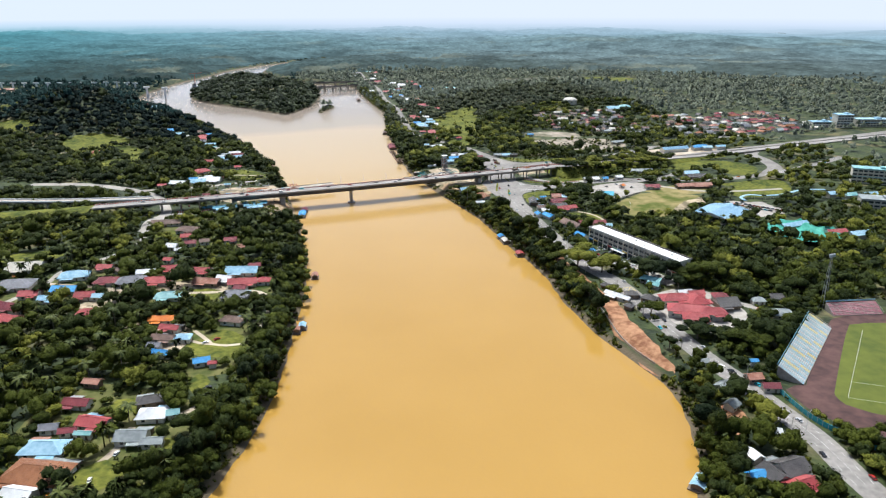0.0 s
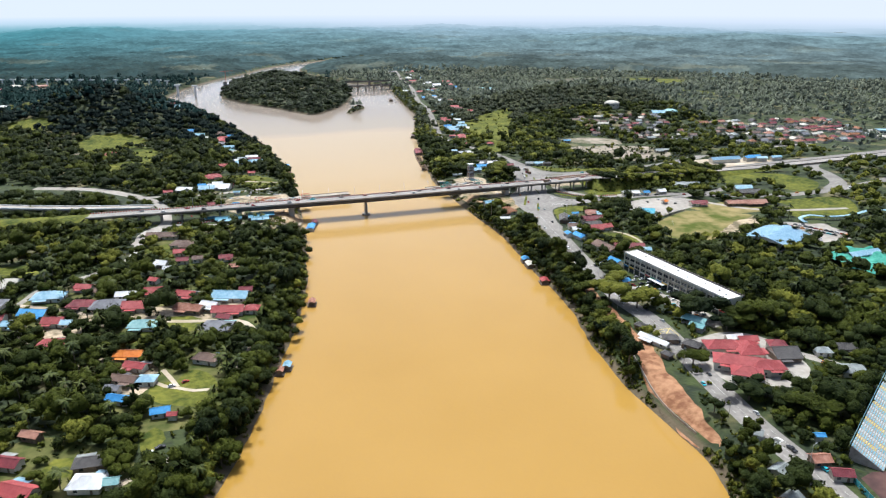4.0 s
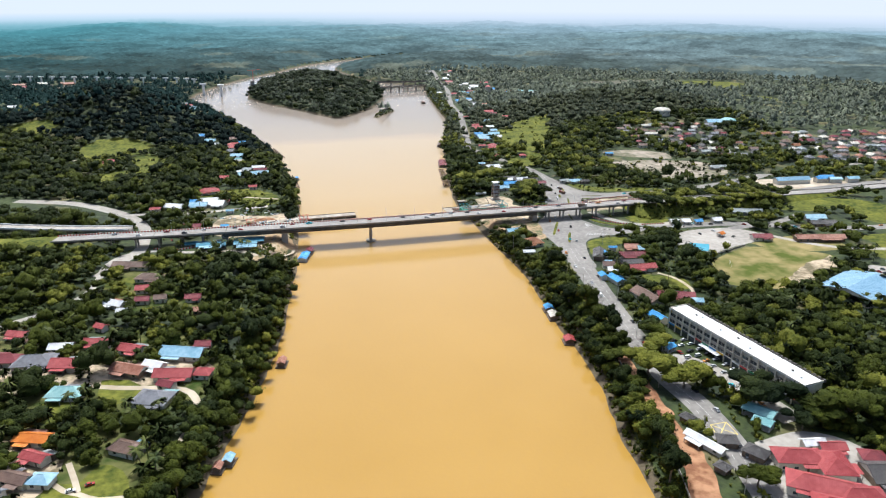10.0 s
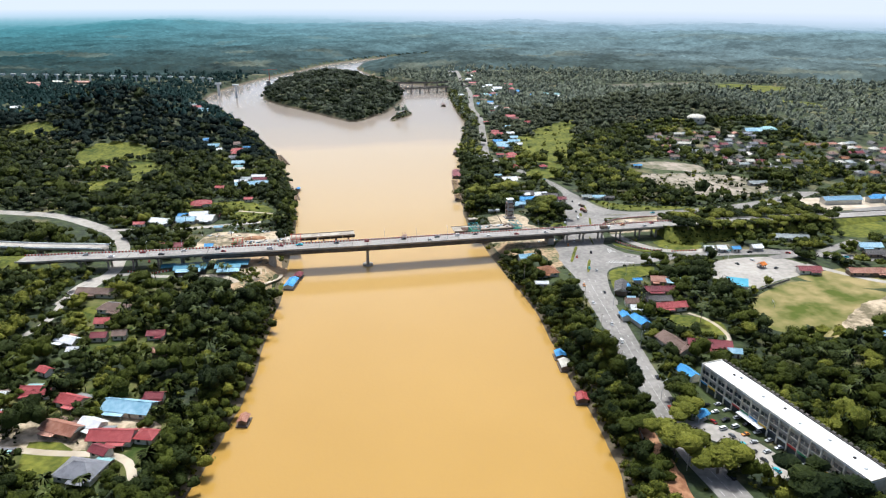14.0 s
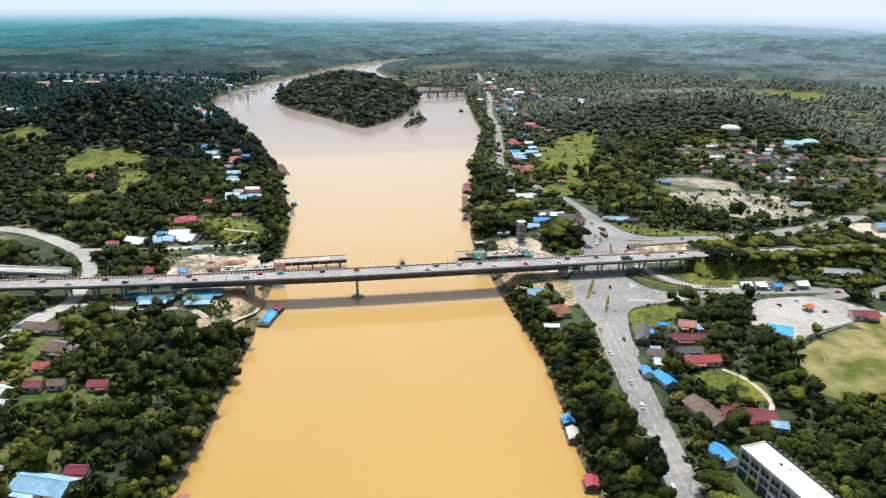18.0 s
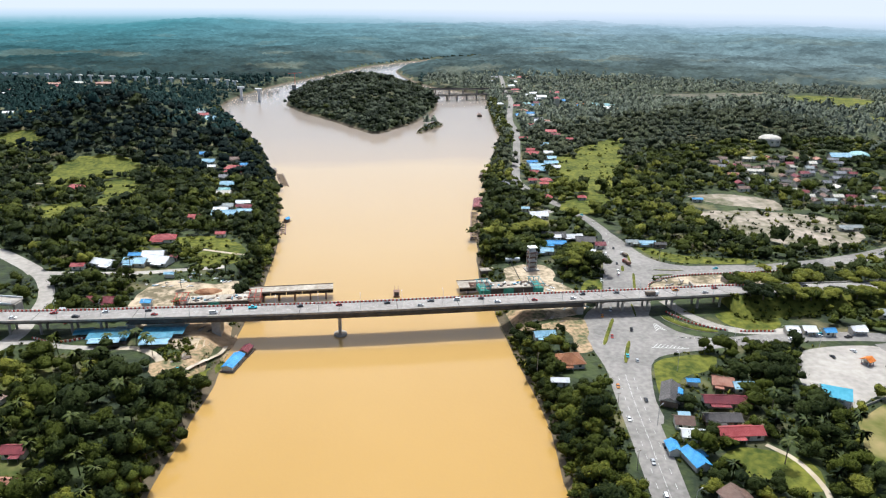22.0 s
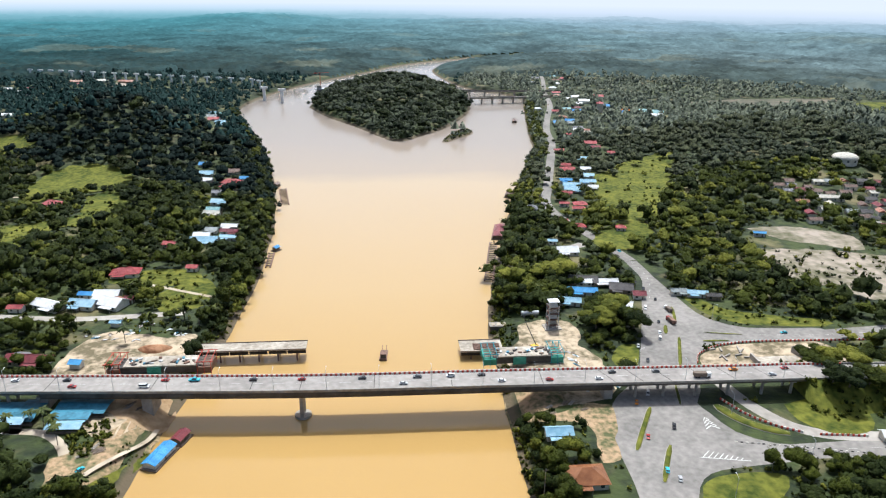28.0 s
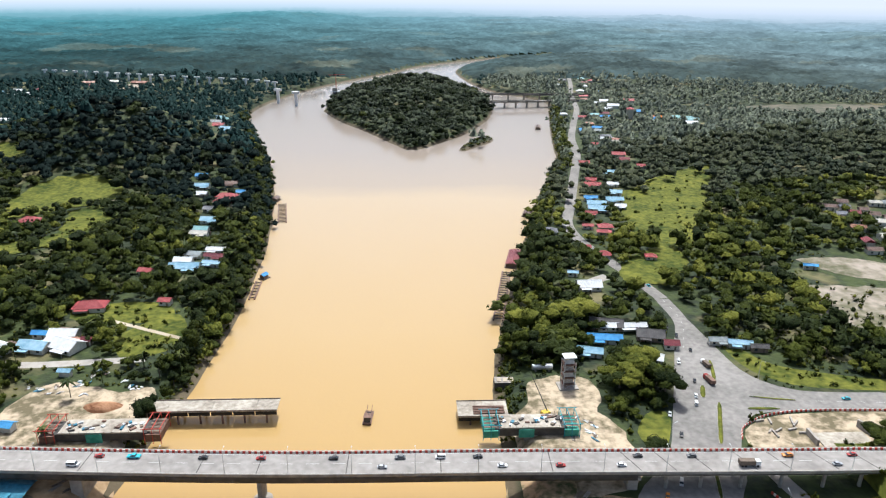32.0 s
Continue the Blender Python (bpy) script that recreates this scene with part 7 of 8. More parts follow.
# ---- vehicles ----
def car(colour, kind="car"):
    e = empty("car" if kind == "car" else kind, label=f"{colour} {'saloon car' if kind == 'car' else kind} on the road", category="car" if kind == "car" else kind)
    L, W = (4.3, 1.75) if kind == "car" else ((4.6, 1.8) if kind == "van" else (5.2, 1.85))
    prof = {"car": [(-2.15, 0.35), (2.15, 0.35), (2.15, 0.75), (1.1, 0.92), (-1.5, 0.95), (-2.15, 0.85)], "van": [(-2.3, 0.35), (2.3, 0.35), (2.3, 0.95), (1.7, 1.1), (-2.3, 1.1)], "pickup": [(-2.6, 0.45), (2.6, 0.45), (2.6, 0.95), (1.3, 1.1), (-2.6, 1.05)]}[kind]
    cab = {"car": [(1.05, 0.9), (0.35, 1.42), (-1.15, 1.45), (-1.75, 0.93)], "van": [(1.65, 1.08), (1.0, 1.85), (-2.2, 1.88), (-2.28, 1.08)], "pickup": [(1.25, 1.08), (0.6, 1.72), (-0.8, 1.74), (-0.95, 1.06)]}[kind]

    def extrude(pts, w0, w1=None):
        mb = MB()
        zmax = max(z for _, z in pts)
        w = [w0 if z < zmax - 0.25 or w1 is None else w1 for _, z in pts]
        a = [(x, -q / 2, z) for (x, z), q in zip(pts, w)]
        b = [(x, q / 2, z) for (x, z), q in zip(pts, w)]
        mb.poly(a[::-1] if False else a)
        mb.poly(b[::-1])
        for i in range(len(pts)):
            j = (i + 1) % len(pts)
            mb.poly([a[j], a[i], b[i], b[j]])
        return mb

    part("body", extrude(prof, W), M_CAR[colour], e)
    part("cabin", extrude(cab, W - 0.12, W - 0.42), M_GLASS, e)
    rx = sorted(cab, key=lambda p: -p[1])[:2]
    part("roof_panel", MB().box(((rx[0][0] + rx[1][0]) / 2, 0, rx[0][1] + 0.02), (abs(rx[0][0] - rx[1][0]) + 0.1, W - 0.40, 0.07)), M_CAR[colour], e)
    for sx in (-1, 1):
        for sy in (-1, 1):
            part("wheel", MB().tube((sx * L * 0.31, sy * (W / 2 - 0.22), 0.33), (sx * L * 0.31, sy * (W / 2 + 0.02), 0.33), 0.33, n=10), M_RUBBER, e)
    return e


def lorry(cab_m, box_m, label):
    e = empty("lorry", label=label, category="lorry")
    part("cab", MB().box((3.3, 0, 1.5), (1.9, 2.2, 2.0), 0, 0.93), cab_m, e)
    part("windscreen", MB().box((4.2, 0, 1.9), (0.12, 1.9, 0.8)), M_GLASS, e)
    part("load_body", MB().box((-0.9, 0, 1.8), (6.2, 2.3, 1.9)), box_m, e)
    part("chassis", MB().box((0.4, 0, 0.7), (8.0, 0.9, 0.3)), M_RUBBER, e)
    for x in (3.2, -1.6, -2.9):
        for s in (-1, 1):
            part("wheel", MB().tube((x, s * 0.85, 0.5), (x, s * 1.12, 0.5), 0.5, n=10), M_RUBBER, e)
    return e


CARS = {k: car(k) for k in CARCOL}
CARS["van"], CARS["pickup"], CARS["pickup2"] = car("white", "van"), car("black", "pickup"), car("cyan", "pickup")
CARS["lorry"] = lorry(M_CAR["red"], M_STEEL, "red lorry with an open brown load body")
CARS["lorry2"] = lorry(M_CAR["white"], M_TIMBER, "white lorry with a dark covered load")
USED = set()


def park(kind, x, y, rz, z=ZG + 0.1):
    m = pose(x, y, z, 0, 0, rz) @ Matrix.Scale(0.88, 4)
    if kind in USED:
        return copy_thing(CARS[kind], m)
    USED.add(kind)
    CARS[kind].matrix_basis = m
    return CARS[kind]


cr_ = random.Random(3)
pool = ["white", "silver", "black", "grey", "red", "white", "silver", "black", "van", "pickup", "orange", "cyan"]
for x, lane, k in ((-176, 1, "silver"), (-160, -1, "white"), (-142, 1, "red"), (-130, -1, "black"), (-117, 1, "white"), (-96, 1, "black"), (-92, -1, "red"), (-63, -1, "van"), (-56, 1, "red"), (-44, 1, "pickup2"), (-20, 1, "black"), (0, 1, "red"), (25, 1, "black"),
                   (42, -1, "silver"), (48, 1, "grey"), (62, 1, "van"), (75, 1, "black"), (83, -1, "white"), (103, -1, "red"), (124, -1, "white"), (131, 1, "black"), (150, 1, "grey"), (168, -1, "lorry2"), (184, 1, "orange"), (199, -1, "silver"), (207, 1, "red"), (230, -1, "white"), (262, 1, "black"), (300, -1, "silver"), (330, 1, "white")):
    y = float(deck_y(x)) + lane * 2.5
    park(k, x, y, slope_at(x) + (180 if lane > 0 else 0), float(deck_z(x)) + 0.06)


def drive(line, n, offs, seed, lo=0.0, hi=1.0, kinds=pool):
    q = random.Random(seed)
    p = smooth_line(line, 1.0)
    for k in range(n):
        i = int((lo + (hi - lo) * (k + q.uniform(0.1, 0.9)) / n) * (len(p) - 2))
        d = p[i + 1] - p[i]
        o = q.choice(offs)
        nrm = np.array([-d[1], d[0]]) / np.linalg.norm(d)
        x, y = p[i] + nrm * o
        park(q.choice(kinds), x, y, math.degrees(math.atan2(d[1], d[0])) + (180 if o > 0 else 0))


drive(ROAD_A[2:17], 26, (-5.0, -1.8, 1.8, 5.0), 1)
drive(ROAD_A[16:23], 16, (-7.0, -3.0, 3.0, 7.5), 2)
drive(ROAD_A[23:], 18, (-1.9, 1.9), 4)
drive(ROAD_B[1:], 9, (-2.0, 2.0), 5)
drive(ROAD_C[1:], 12, (-2.2, 2.2), 6)
park("lorry", 183, 64, 100)
park("lorry2", 187, 78, 100)
for k in range(34):          # parked before the shops
    r = k // 12
    park(cr_.choice(pool), 110.5 + r * 5.6 + (k % 12) * 0.75 + cr_.uniform(-0.4, 0.4), -214 - (k % 12) * 5.6 + cr_.uniform(-0.6, 0.6), cr_.choice((4, 8, 184, 96 if r == 0 else 6)))
for x, y, r in ((-74, -38, 60), (-72, -46, 40), (-162, -308, 15), (-158, -306, 12), (-205, -358, 80), (-218, -362, 20), (-196, -344, 60), (-154, -258, 10), (-148, -256, 20), (142, -340, 30), (140, -348, 80), (118, -318, 20), (126, -322, 60), (40, -462, 30), (44, -458, 40), (252, -80, 20), (246, -64, 100), (232, -68, 90), (226, -47, 0), (240, -47, 0), (254, -50, 0), (-140, 20, 100), (262, -200, 30), (284, -205, 40), (288, -200, 35), (292, -196, 40), (286, -196, 40), (-258, -112, 40), (-250, -150, 30)):
    park(cr_.choice(pool), x, y, r)
for k in range(22):          # rows beside the sports hall
    r, q = k // 11, k % 11
    park(cr_.choice(pool), 293 + r * 9 + q * 1.6, -158 - q * 3.4 - r * 4, -62 + cr_.uniform(-6, 6))
for k, e in list(CARS.items()):
    if k not in USED:
        for o in (*e.children, e):
            bpy.data.objects.remove(o)


# ---- poles and small things ----
def pole(x, y, h=8.5, z=ZG):
    e = empty("utility_pole", pose(x, y, z), label="grey utility pole with a short cross arm", category="utility pole", group="utility poles")
    part("pole_shaft", MB().tube((0, 0, -0.3), (0, 0, h), 0.14, 0.09, 7), M_CONC, e)
    part("cross_arm", MB().box((0, 0, h - 0.5), (1.8, 0.12, 0.14), 15), M_TIMBER, e)
    return e


for pts, step, o in ((ROAD_A[3:16], 38, 8.5), (ROAD_A[24:34], 42, 6.5)):
    p = smooth_line(pts, 1.0)
    for i in range(6, len(p) - 2, step):
        d = p[i + 1] - p[i]
        nrm = np.array([-d[1], d[0]]) / np.linalg.norm(d)
        pole(*(p[i] + nrm * o))
pole(88, -62, 12, 5)
gp = empty("goalposts", pose(212, -130, ZG, 0, 0, 60), label="white goalposts on the playing field", category="goalposts")
part("frame_bar", MB().tube((-3.6, 0, 0), (-3.6, 0, 2.4), 0.07, n=6).tube((3.6, 0, 0), (3.6, 0, 2.4), 0.07, n=6).tube((-3.6, 0, 2.4), (3.6, 0, 2.4), 0.07, n=6), M_LINE, gp)
for k in range(14):          # young trees in planters are replaced by palms later; low wall round the field
    a, b = (206 + 3.0 * k, -113 + 1.05 * k), (209 + 3.0 * k, -111.9 + 1.05 * k)
    if k % 7 == 0:
        e = empty("low_wall", label="low pale boundary wall of the playing field", category="wall")
    part("wall_panel", MB().box(((a[0] + b[0]) / 2, (a[1] + b[1]) / 2, ZG + 0.5), (3.1, 0.2, 1.0), 19), M_CONC, e)
ks = hall("kiosk", 244, -76, 5, 5, 20, "orange", 2.4, 1.4, "small round-looking kiosk with orange roof in the car park")
for x, y, w, c in ((228, -43.5, 6, "white"), (237, -44.5, 6, "white"), (246, -46, 6, "blue"), (262, -47.5, 7, "white")):
    st = hall("roadside_stall", x, y, w, 4, -8, c, 2.5, 0.6, "roadside stall under a plain sheet canopy")
# debris and offcuts in the yards
for k in range(40):
    x, y = (cr_.uniform(-112, -62), cr_.uniform(60, 82)) if k < 20 else (cr_.uniform(112, 136), cr_.uniform(-6, 40))
    e = empty("scrap_pile", pose(x, y, float(height(x, y)) + 0.05, 0, 0, cr_.uniform(0, 180)), label="small heap of timber and sheet offcuts", category="scrap", group="scrap in the yards")
    for j in range(3):
        part("offcut", MB().box((cr_.uniform(-1, 1), cr_.uniform(-0.6, 0.6), 0.12 + 0.14 * j), (cr_.uniform(1.5, 3.5), cr_.uniform(0.3, 1.2), 0.14), cr_.uniform(0, 60)), cr_.choice((M_TIMBER, M_GALV, M_CONC, M_ROOF["white"], M_TARPBLUE)), e)

# loose planks and sheets on the west bank and under the flyover
pr_ = random.Random(31)
for k in range(14):
    x, y = ((-74 + pr_.uniform(-3, 3), -27 + pr_.uniform(-3, 3)) if k < 5 else (-68 + pr_.uniform(-5, 5), 6 + pr_.uniform(-6, 8)) if k < 9 else (108 + pr_.uniform(-7, 8), -12 + pr_.uniform(-4, 6)))
    z = float(height(x, y)) + 0.25
    o = empty("plank_pile", pose(x, y, z, 0, 0, pr_.uniform(20, 80)), label="loose weathered planks lying on bare earth", category="planks", group="planks on the bank")
    for j in range(3):
        part("plank", MB().box((0, -0.5 + 0.5 * j, 0.08 + 0.05 * (j % 2)), (pr_.uniform(3, 5), 0.32, 0.1), pr_.uniform(-5, 5)), M_TIMBER if k % 3 else M_CONC, o)

# ---- trees ----
rs = np.random.RandomState(11)


def crown_cloud(r, h, lobes, leaves, leaf, seed, flat=0.75, droop=0.25, rings=4, sides=8, up=0.15, rag=0.22):
    """Knobbly domes of foliage, one a lobe, with loose sprays of leaves on their skin. Returns vertices, triangles and normals round the crown's own base point."""
    g = np.random.RandomState(seed)
    cen = np.stack([g.normal(0, 0.44 * r, lobes), g.normal(0, 0.44 * r, lobes), h * g.uniform(0.30, 0.75, lobes)], 1)
    cen[0] = (0, 0, h * 0.60)
    rad = r * g.uniform(0.36, 0.60, lobes)
    rad[0] = r * 0.60
    vs, ns, ts, k = [], [], [], 0
    a = np.arange(sides) * 2 * np.pi / sides
    for i in range(lobes):
        th = np.linspace(-0.55, 1.25, rings)
        d = np.concatenate([np.stack([np.cos(t) * np.cos(a + 0.4 * j), np.cos(t) * np.sin(a + 0.4 * j), np.full(sides, np.sin(t))], 1) for j, t in enumerate(th)] + [np.array([[0, 0, 1.0]])])
        wob = 1 + 0.9 * rag * g.normal(size=len(d)).clip(-1.5, 1.5)
        vs.append(cen[i] + d * (rad[i] * 0.88 * wob)[:, None] * (1, 1, flat))
        ns.append(d + g.normal(0, rag, d.shape) + (0, 0, up))
        t = []
        for j in range(rings - 1):
            for m in range(sides):
                p, q = j * sides + m, j * sides + (m + 1) % sides
                t += [(p, q, q + sides), (p, q + sides, p + sides)]
        t += [((rings - 1) * sides + m, (rings - 1) * sides + (m + 1) % sides, rings * sides) for m in range(sides)]
        ts.append(np.array(t) + k)
        k += len(d)
    who = g.choice(lobes, leaves, p=rad**2 / (rad**2).sum())
    d = g.normal(size=(leaves, 3))
    d /= np.linalg.norm(d, axis=1)[:, None]
    d[:, 2] = np.where(d[:, 2] < -droop, -d[:, 2], d[:, 2])
    c = cen[who] + d * (rad[who] * g.uniform(0.82, 1.16, leaves))[:, None] * (1, 1, flat)
    n = d + g.normal(0, 0.45, (leaves, 3))
    n /= np.linalg.norm(n, axis=1)[:, None]
    u = np.cross(n, g.normal(size=(leaves, 3)))
    u /= np.linalg.norm(u, axis=1)[:, None]
    w = np.cross(n, u)
    s = leaf * g.uniform(0.6, 1.4, leaves)[:, None]
    vs.append(np.stack([c - u * s, c + u * s * 0.8 + w * s * 0.3, c + w * s * 1.2 - u * s * 0.2], 1).reshape(-1, 3))
    ns.append(np.repeat(d + g.normal(0, rag + 0.08, d.shape) + (0, 0, up), 3, 0))
    ts.append(np.arange(3 * leaves).reshape(-1, 3) + k)
    ns = np.vstack(ns)
    return np.vstack(vs), np.vstack(ts), ns / np.linalg.norm(ns, axis=1)[:, None]


def trunk_mesh(h, r, crown_r, seed):
    g = random.Random(seed)
    mb = MB().tube((0, 0, -0.6), (0.1, 0.05, h * 0.6), r, r * 0.7, 7)
    for k in range(4):
        a = k * 1.6 + g.uniform(0, 0.8)
        mb.tube((0.1, 0.05, h * (0.45 + 0.05 * k)), (math.cos(a) * crown_r * 0.5, math.sin(a) * crown_r * 0.5, h * (0.85 + 0.06 * k)), r * 0.5, r * 0.18, 5)
    return mb.mesh("trunk", M_BARK)


def palm_meshes(h, fronds, seed):
    g = random.Random(seed)
    lean = g.uniform(-0.7, 0.7)
    t = MB().tube((0, 0, -0.5), (lean * 0.4, 0, h * 0.5), 0.2, 0.16, 6).tube((lean * 0.4, 0, h * 0.5), (lean, 0, h), 0.16, 0.13, 6).mesh("trunk", M_BARK)
    mb = MB()
    for k in range(fronds):
        a = k * 2.4 + g.uniform(-0.2, 0.2)
        up = g.uniform(-0.1, 1.0)
        L = g.uniform(2.8, 3.8)
        ca, sa = math.cos(a), math.sin(a)
        pts = []
        for i in range(6):
            q = i / 5
            pts.append((lean + ca * L * q, sa * L * q, h + up * L * q * 0.9 - L * 0.75 * q * q, 0.62 * math.sin(math.pi * (0.12 + 0.85 * q))))
        for i in range(5):
            (x0, y0, z0, w0), (x1, y1, z1, w1) = pts[i], pts[i + 1]
            for s in (-1, 1):
                mb.poly([(x0, y0, z0), (x1, y1, z1), (x1 - s * sa * w1, y1 + s * ca * w1, z1 - 0.35 * w1), (x0 - s * sa * w0, y0 + s * ca * w0, z0 - 0.35 * w0)])
    return t, mb.mesh("crown", M_PALM)


# where trees may stand
def free(x, y, margin):
    ok = shore(x, y) > margin * 0.4 + 1.5
    for p, half in CLEAR:
        lo, hi = p.min(0) - 25, p.max(0) + 25
        near = ok & (x > lo[0]) & (x < hi[0]) & (y > lo[1]) & (y < hi[1])
        if near.any():
            k = np.where(near)[0]
            if half is None:
                bad = inside(p, x[k], y[k]) | (edge_distance(p, x[k], y[k]) < margin[k] * 0.55)
            else:
                bad = edge_distance(p[::2] if len(p) > 40 else p, x[k], y[k], False) < half + margin[k] * 0.7
            ok[k[bad]] = False
    for hx, hy, r in HOUSES:
        ok &= np.hypot(x - hx, y - hy) > r * 0.66 + margin * 0.66
    return ok


def scatter(n, x0, x1, y0, y1, rmin, rmax, seed, keep=None, space=0.66):
    """Trees on free land, not too near one another: x, y, radius."""
    g = np.random.RandomState(seed)
    x, y = g.uniform(x0, x1, n), g.uniform(y0, y1, n)
    r = rmin + (rmax * 1.15 - rmin) * g.beta(1.1, 2.6, n)
    ok = free(x, y, r)
    if keep is not None:
        ok &= keep(x, y, g)
    x, y, r = x[ok], y[ok], r[ok]
    cell, used, out = 12.0, {}, []
    for i in range(len(x)):
        c = (int(x[i] // cell), int(y[i] // cell))
        good = True
        for a in (-1, 0, 1):
            for b in (-1, 0, 1):
                for j in used.get((c[0] + a, c[1] + b), ()):
                    if (x[i] - x[j]) ** 2 + (y[i] - y[j]) ** 2 < ((r[i] + r[j]) * space) ** 2:
                        good = False
        if good:
            used.setdefault(c, []).append(i)
            out.append(i)
    return x[out], y[out], r[out]


def woods(name, x, y, r, protos, label, material, light=0.0, sink=0.0):
    """Joins many crowns, each turned and sized on its own, into one mesh of uncounted trees."""
    g = np.random.RandomState(len(x))
    vs, qs, ns, ms, k = [], [], [], [], 0
    z = ground_z(x, y)
    tone = bumpy(x, y, 0.03, 12) * 0.5 + g.uniform(-0.5, 0.5, len(x)) + light
    for i in range(len(x)):
        v, q, n = protos[g.randint(len(protos))]
        a, s = g.uniform(0, 6.28), 1.2 * r[i]
        co, si = math.cos(a), math.sin(a)
        sz = s * g.uniform(0.75, 1.25)
        vs.append(np.stack([x[i] + s * (co * v[:, 0] - si * v[:, 1]), y[i] + s * (si * v[:, 0] + co * v[:, 1]), z[i] - sink * s + sz * v[:, 2]], 1))
        ns.append(np.stack([co * n[:, 0] - si * n[:, 1], si * n[:, 0] + co * n[:, 1], n[:, 2]], 1))
        qs.append(q + k)
        ms.append(np.full(len(q), 1 if tone[i] < -0.22 else (2 if tone[i] > 0.30 else 0)))
        k += len(v)
    me_ = np_mesh(name, np.vstack(vs), np.vstack(qs), material, np.vstack(ns))
    me_.materials.append({M_LEAFFAR: M_LEAFFARDK, M_LEAFPALEHAZE: M_LEAFPALEHAZE, M_LEAFHAZE: M_LEAFHAZE, M_LEAFSHADE: M_LEAFSHADE}.get(material, M_LEAFDK))
    me_.materials.append({M_LEAF: M_LEAFLT, M_LEAFPALEHAZE: M_LEAFPALEHAZE, M_LEAFHAZE: M_LEAFHAZE, M_LEAFSHADE: M_LEAFDK}.get(material, M_LEAFFAR if material is M_LEAFFAR else M_LEAF))
    me_.polygons.foreach_set("material_index", np.concatenate(ms).astype(np.int32))
    return tagged(new(name, me_), label, "trees", kind="stuff")


MEADOWS = [[(-264, 345), (-250, 392), (-213, 400), (-186, 380), (-182, 352), (-205, 328), (-240, 304)], [(-204, 318), (-186, 334), (-158, 282), (-160, 258), (-178, 243), (-196, 236), (-206, 192), (-236, 236), (-196, 262), (-196, 290)], [(-292, 452), (-302, 430), (-345, 432), (-362, 462), (-330, 474)], [(-420, 560), (-360, 590), (-320, 560), (-350, 530)],
           [(200, 236), (214, 300), (224, 350), (270, 395), (322, 412), (292, 338), (268, 282), (240, 234)], [(178, 172), (184, 204), (228, 242), (226, 208), (210, 174)]]


def sparse(x, y, g):
    """Thin out the trees among the houses and on scrubby ground."""
    d = np.full(x.shape, 0.92)
    for m in GARDENS:
        d[inside(m, x, y)] = 0.85
    d *= np.where((bumpy(x, y, 0.06, 15) > 0.30) & ((x > 60) | (y > 60)), 0.3, 1.0)
    d[(x > 300) & (x < 480) & (y > -230) & (y < 40)] = 0.26
    d[(x > 480) & (x < 720) & (y > -150) & (y < 260)] = 0.22
    d[(x > 250) & (x < 330) & (y > -130) & (y < -50)] = 0.3
    for m in MEADOWS:
        d[inside(m, x, y)] = 0.006
    d[(x > 280) & (y > 70) & (y < 215) & (x < 370)] = 0.10
    d[inside([(-116, 84), (-60, 84), (-58, 20), (-116, 20)], x, y)] = 0.15
    d[inside([(90, 85), (138, 85), (138, -20), (90, -20)], x, y)] = 0.1
    d[inside([(345, 160), (350, 310), (480, 310), (490, 240), (470, 140), (390, 150)], x, y)] = 0.3
    d[(np.abs(y + 20) < 55) & (x > 205) & (x < 420)] = 0.3
    return g.uniform(0, 1, x.shape) < d


BIG = [crown_cloud(1.0, 1.4, 6, 230, 0.085, 50 + k, rings=3, sides=7, up=0.3) for k in range(8)]
MID = [crown_cloud(1.0, 1.35, 3, 40, 0.150, 70 + k, rings=3, sides=5, up=0.75, rag=0.32) for k in range(8)]
LOW = [crown_cloud(1.0, 1.25, 2, 8, 0.26, 90 + k, rings=2, sides=5, up=1.0, rag=0.34) for k in range(6)]
SCRUB = [crown_cloud(1.0, 0.9, 2, 8, 0.28, 110 + k, rings=2, sides=5) for k in range(4)]

# single trees close to the flight: each a thing with trunk and crown
protos = []
for k in range(8):
    R = 1.0
    hh = (5.4, 6.2, 4.6, 5.0, 7.0, 5.6, 4.2, 6.0)[k] / 5.0
    v, q, nv = crown_cloud(R, 1.6, 8, 420, 0.07, 200 + k, rings=3, sides=8, flat=(0.75, 0.9, 0.55, 0.7, 1.0, 0.8, 0.5, 0.85)[k])
    v = v * 5.0
    v[:, 2] += 3.2 * hh
    e = empty("tree", label="broad-leaved tree with a dense uneven green crown", category="tree")
    part("trunk", trunk_mesh(3.4 + 5.0 * hh, 0.32, 4.5, k), None, e)
    part("crown", np_mesh("crown", v, q, (M_LEAF, M_LEAFDK, M_LEAFLT, M_LEAF, M_LEAFDK, M_LEAF, M_LEAFDK, M_LEAF)[k], nv), None, e)
    protos.append(e)
palms = []
for k in range(3):
    e = empty("palm_tree", label="tall coconut palm with drooping fronds", category="palm tree")
    t, c = palm_meshes((9.0, 11.5, 7.5)[k], 17, k)
    part("trunk", t, None, e)
    part("crown", c, None, e)
    palms.append(e)


def plant(pool, k, x, y, s, g, z=None):
    z = float(ground_z(x, y)) if z is None else z
    m = pose(x, y, z, 0, 0, g.uniform(0, 360))
    o = copy_thing(pool[k], m)
    o.scale = (s, s, s * g.uniform(0.85, 1.15))
    return o


g = np.random.RandomState(5)
near_x, near_y, near_r = [], [], []
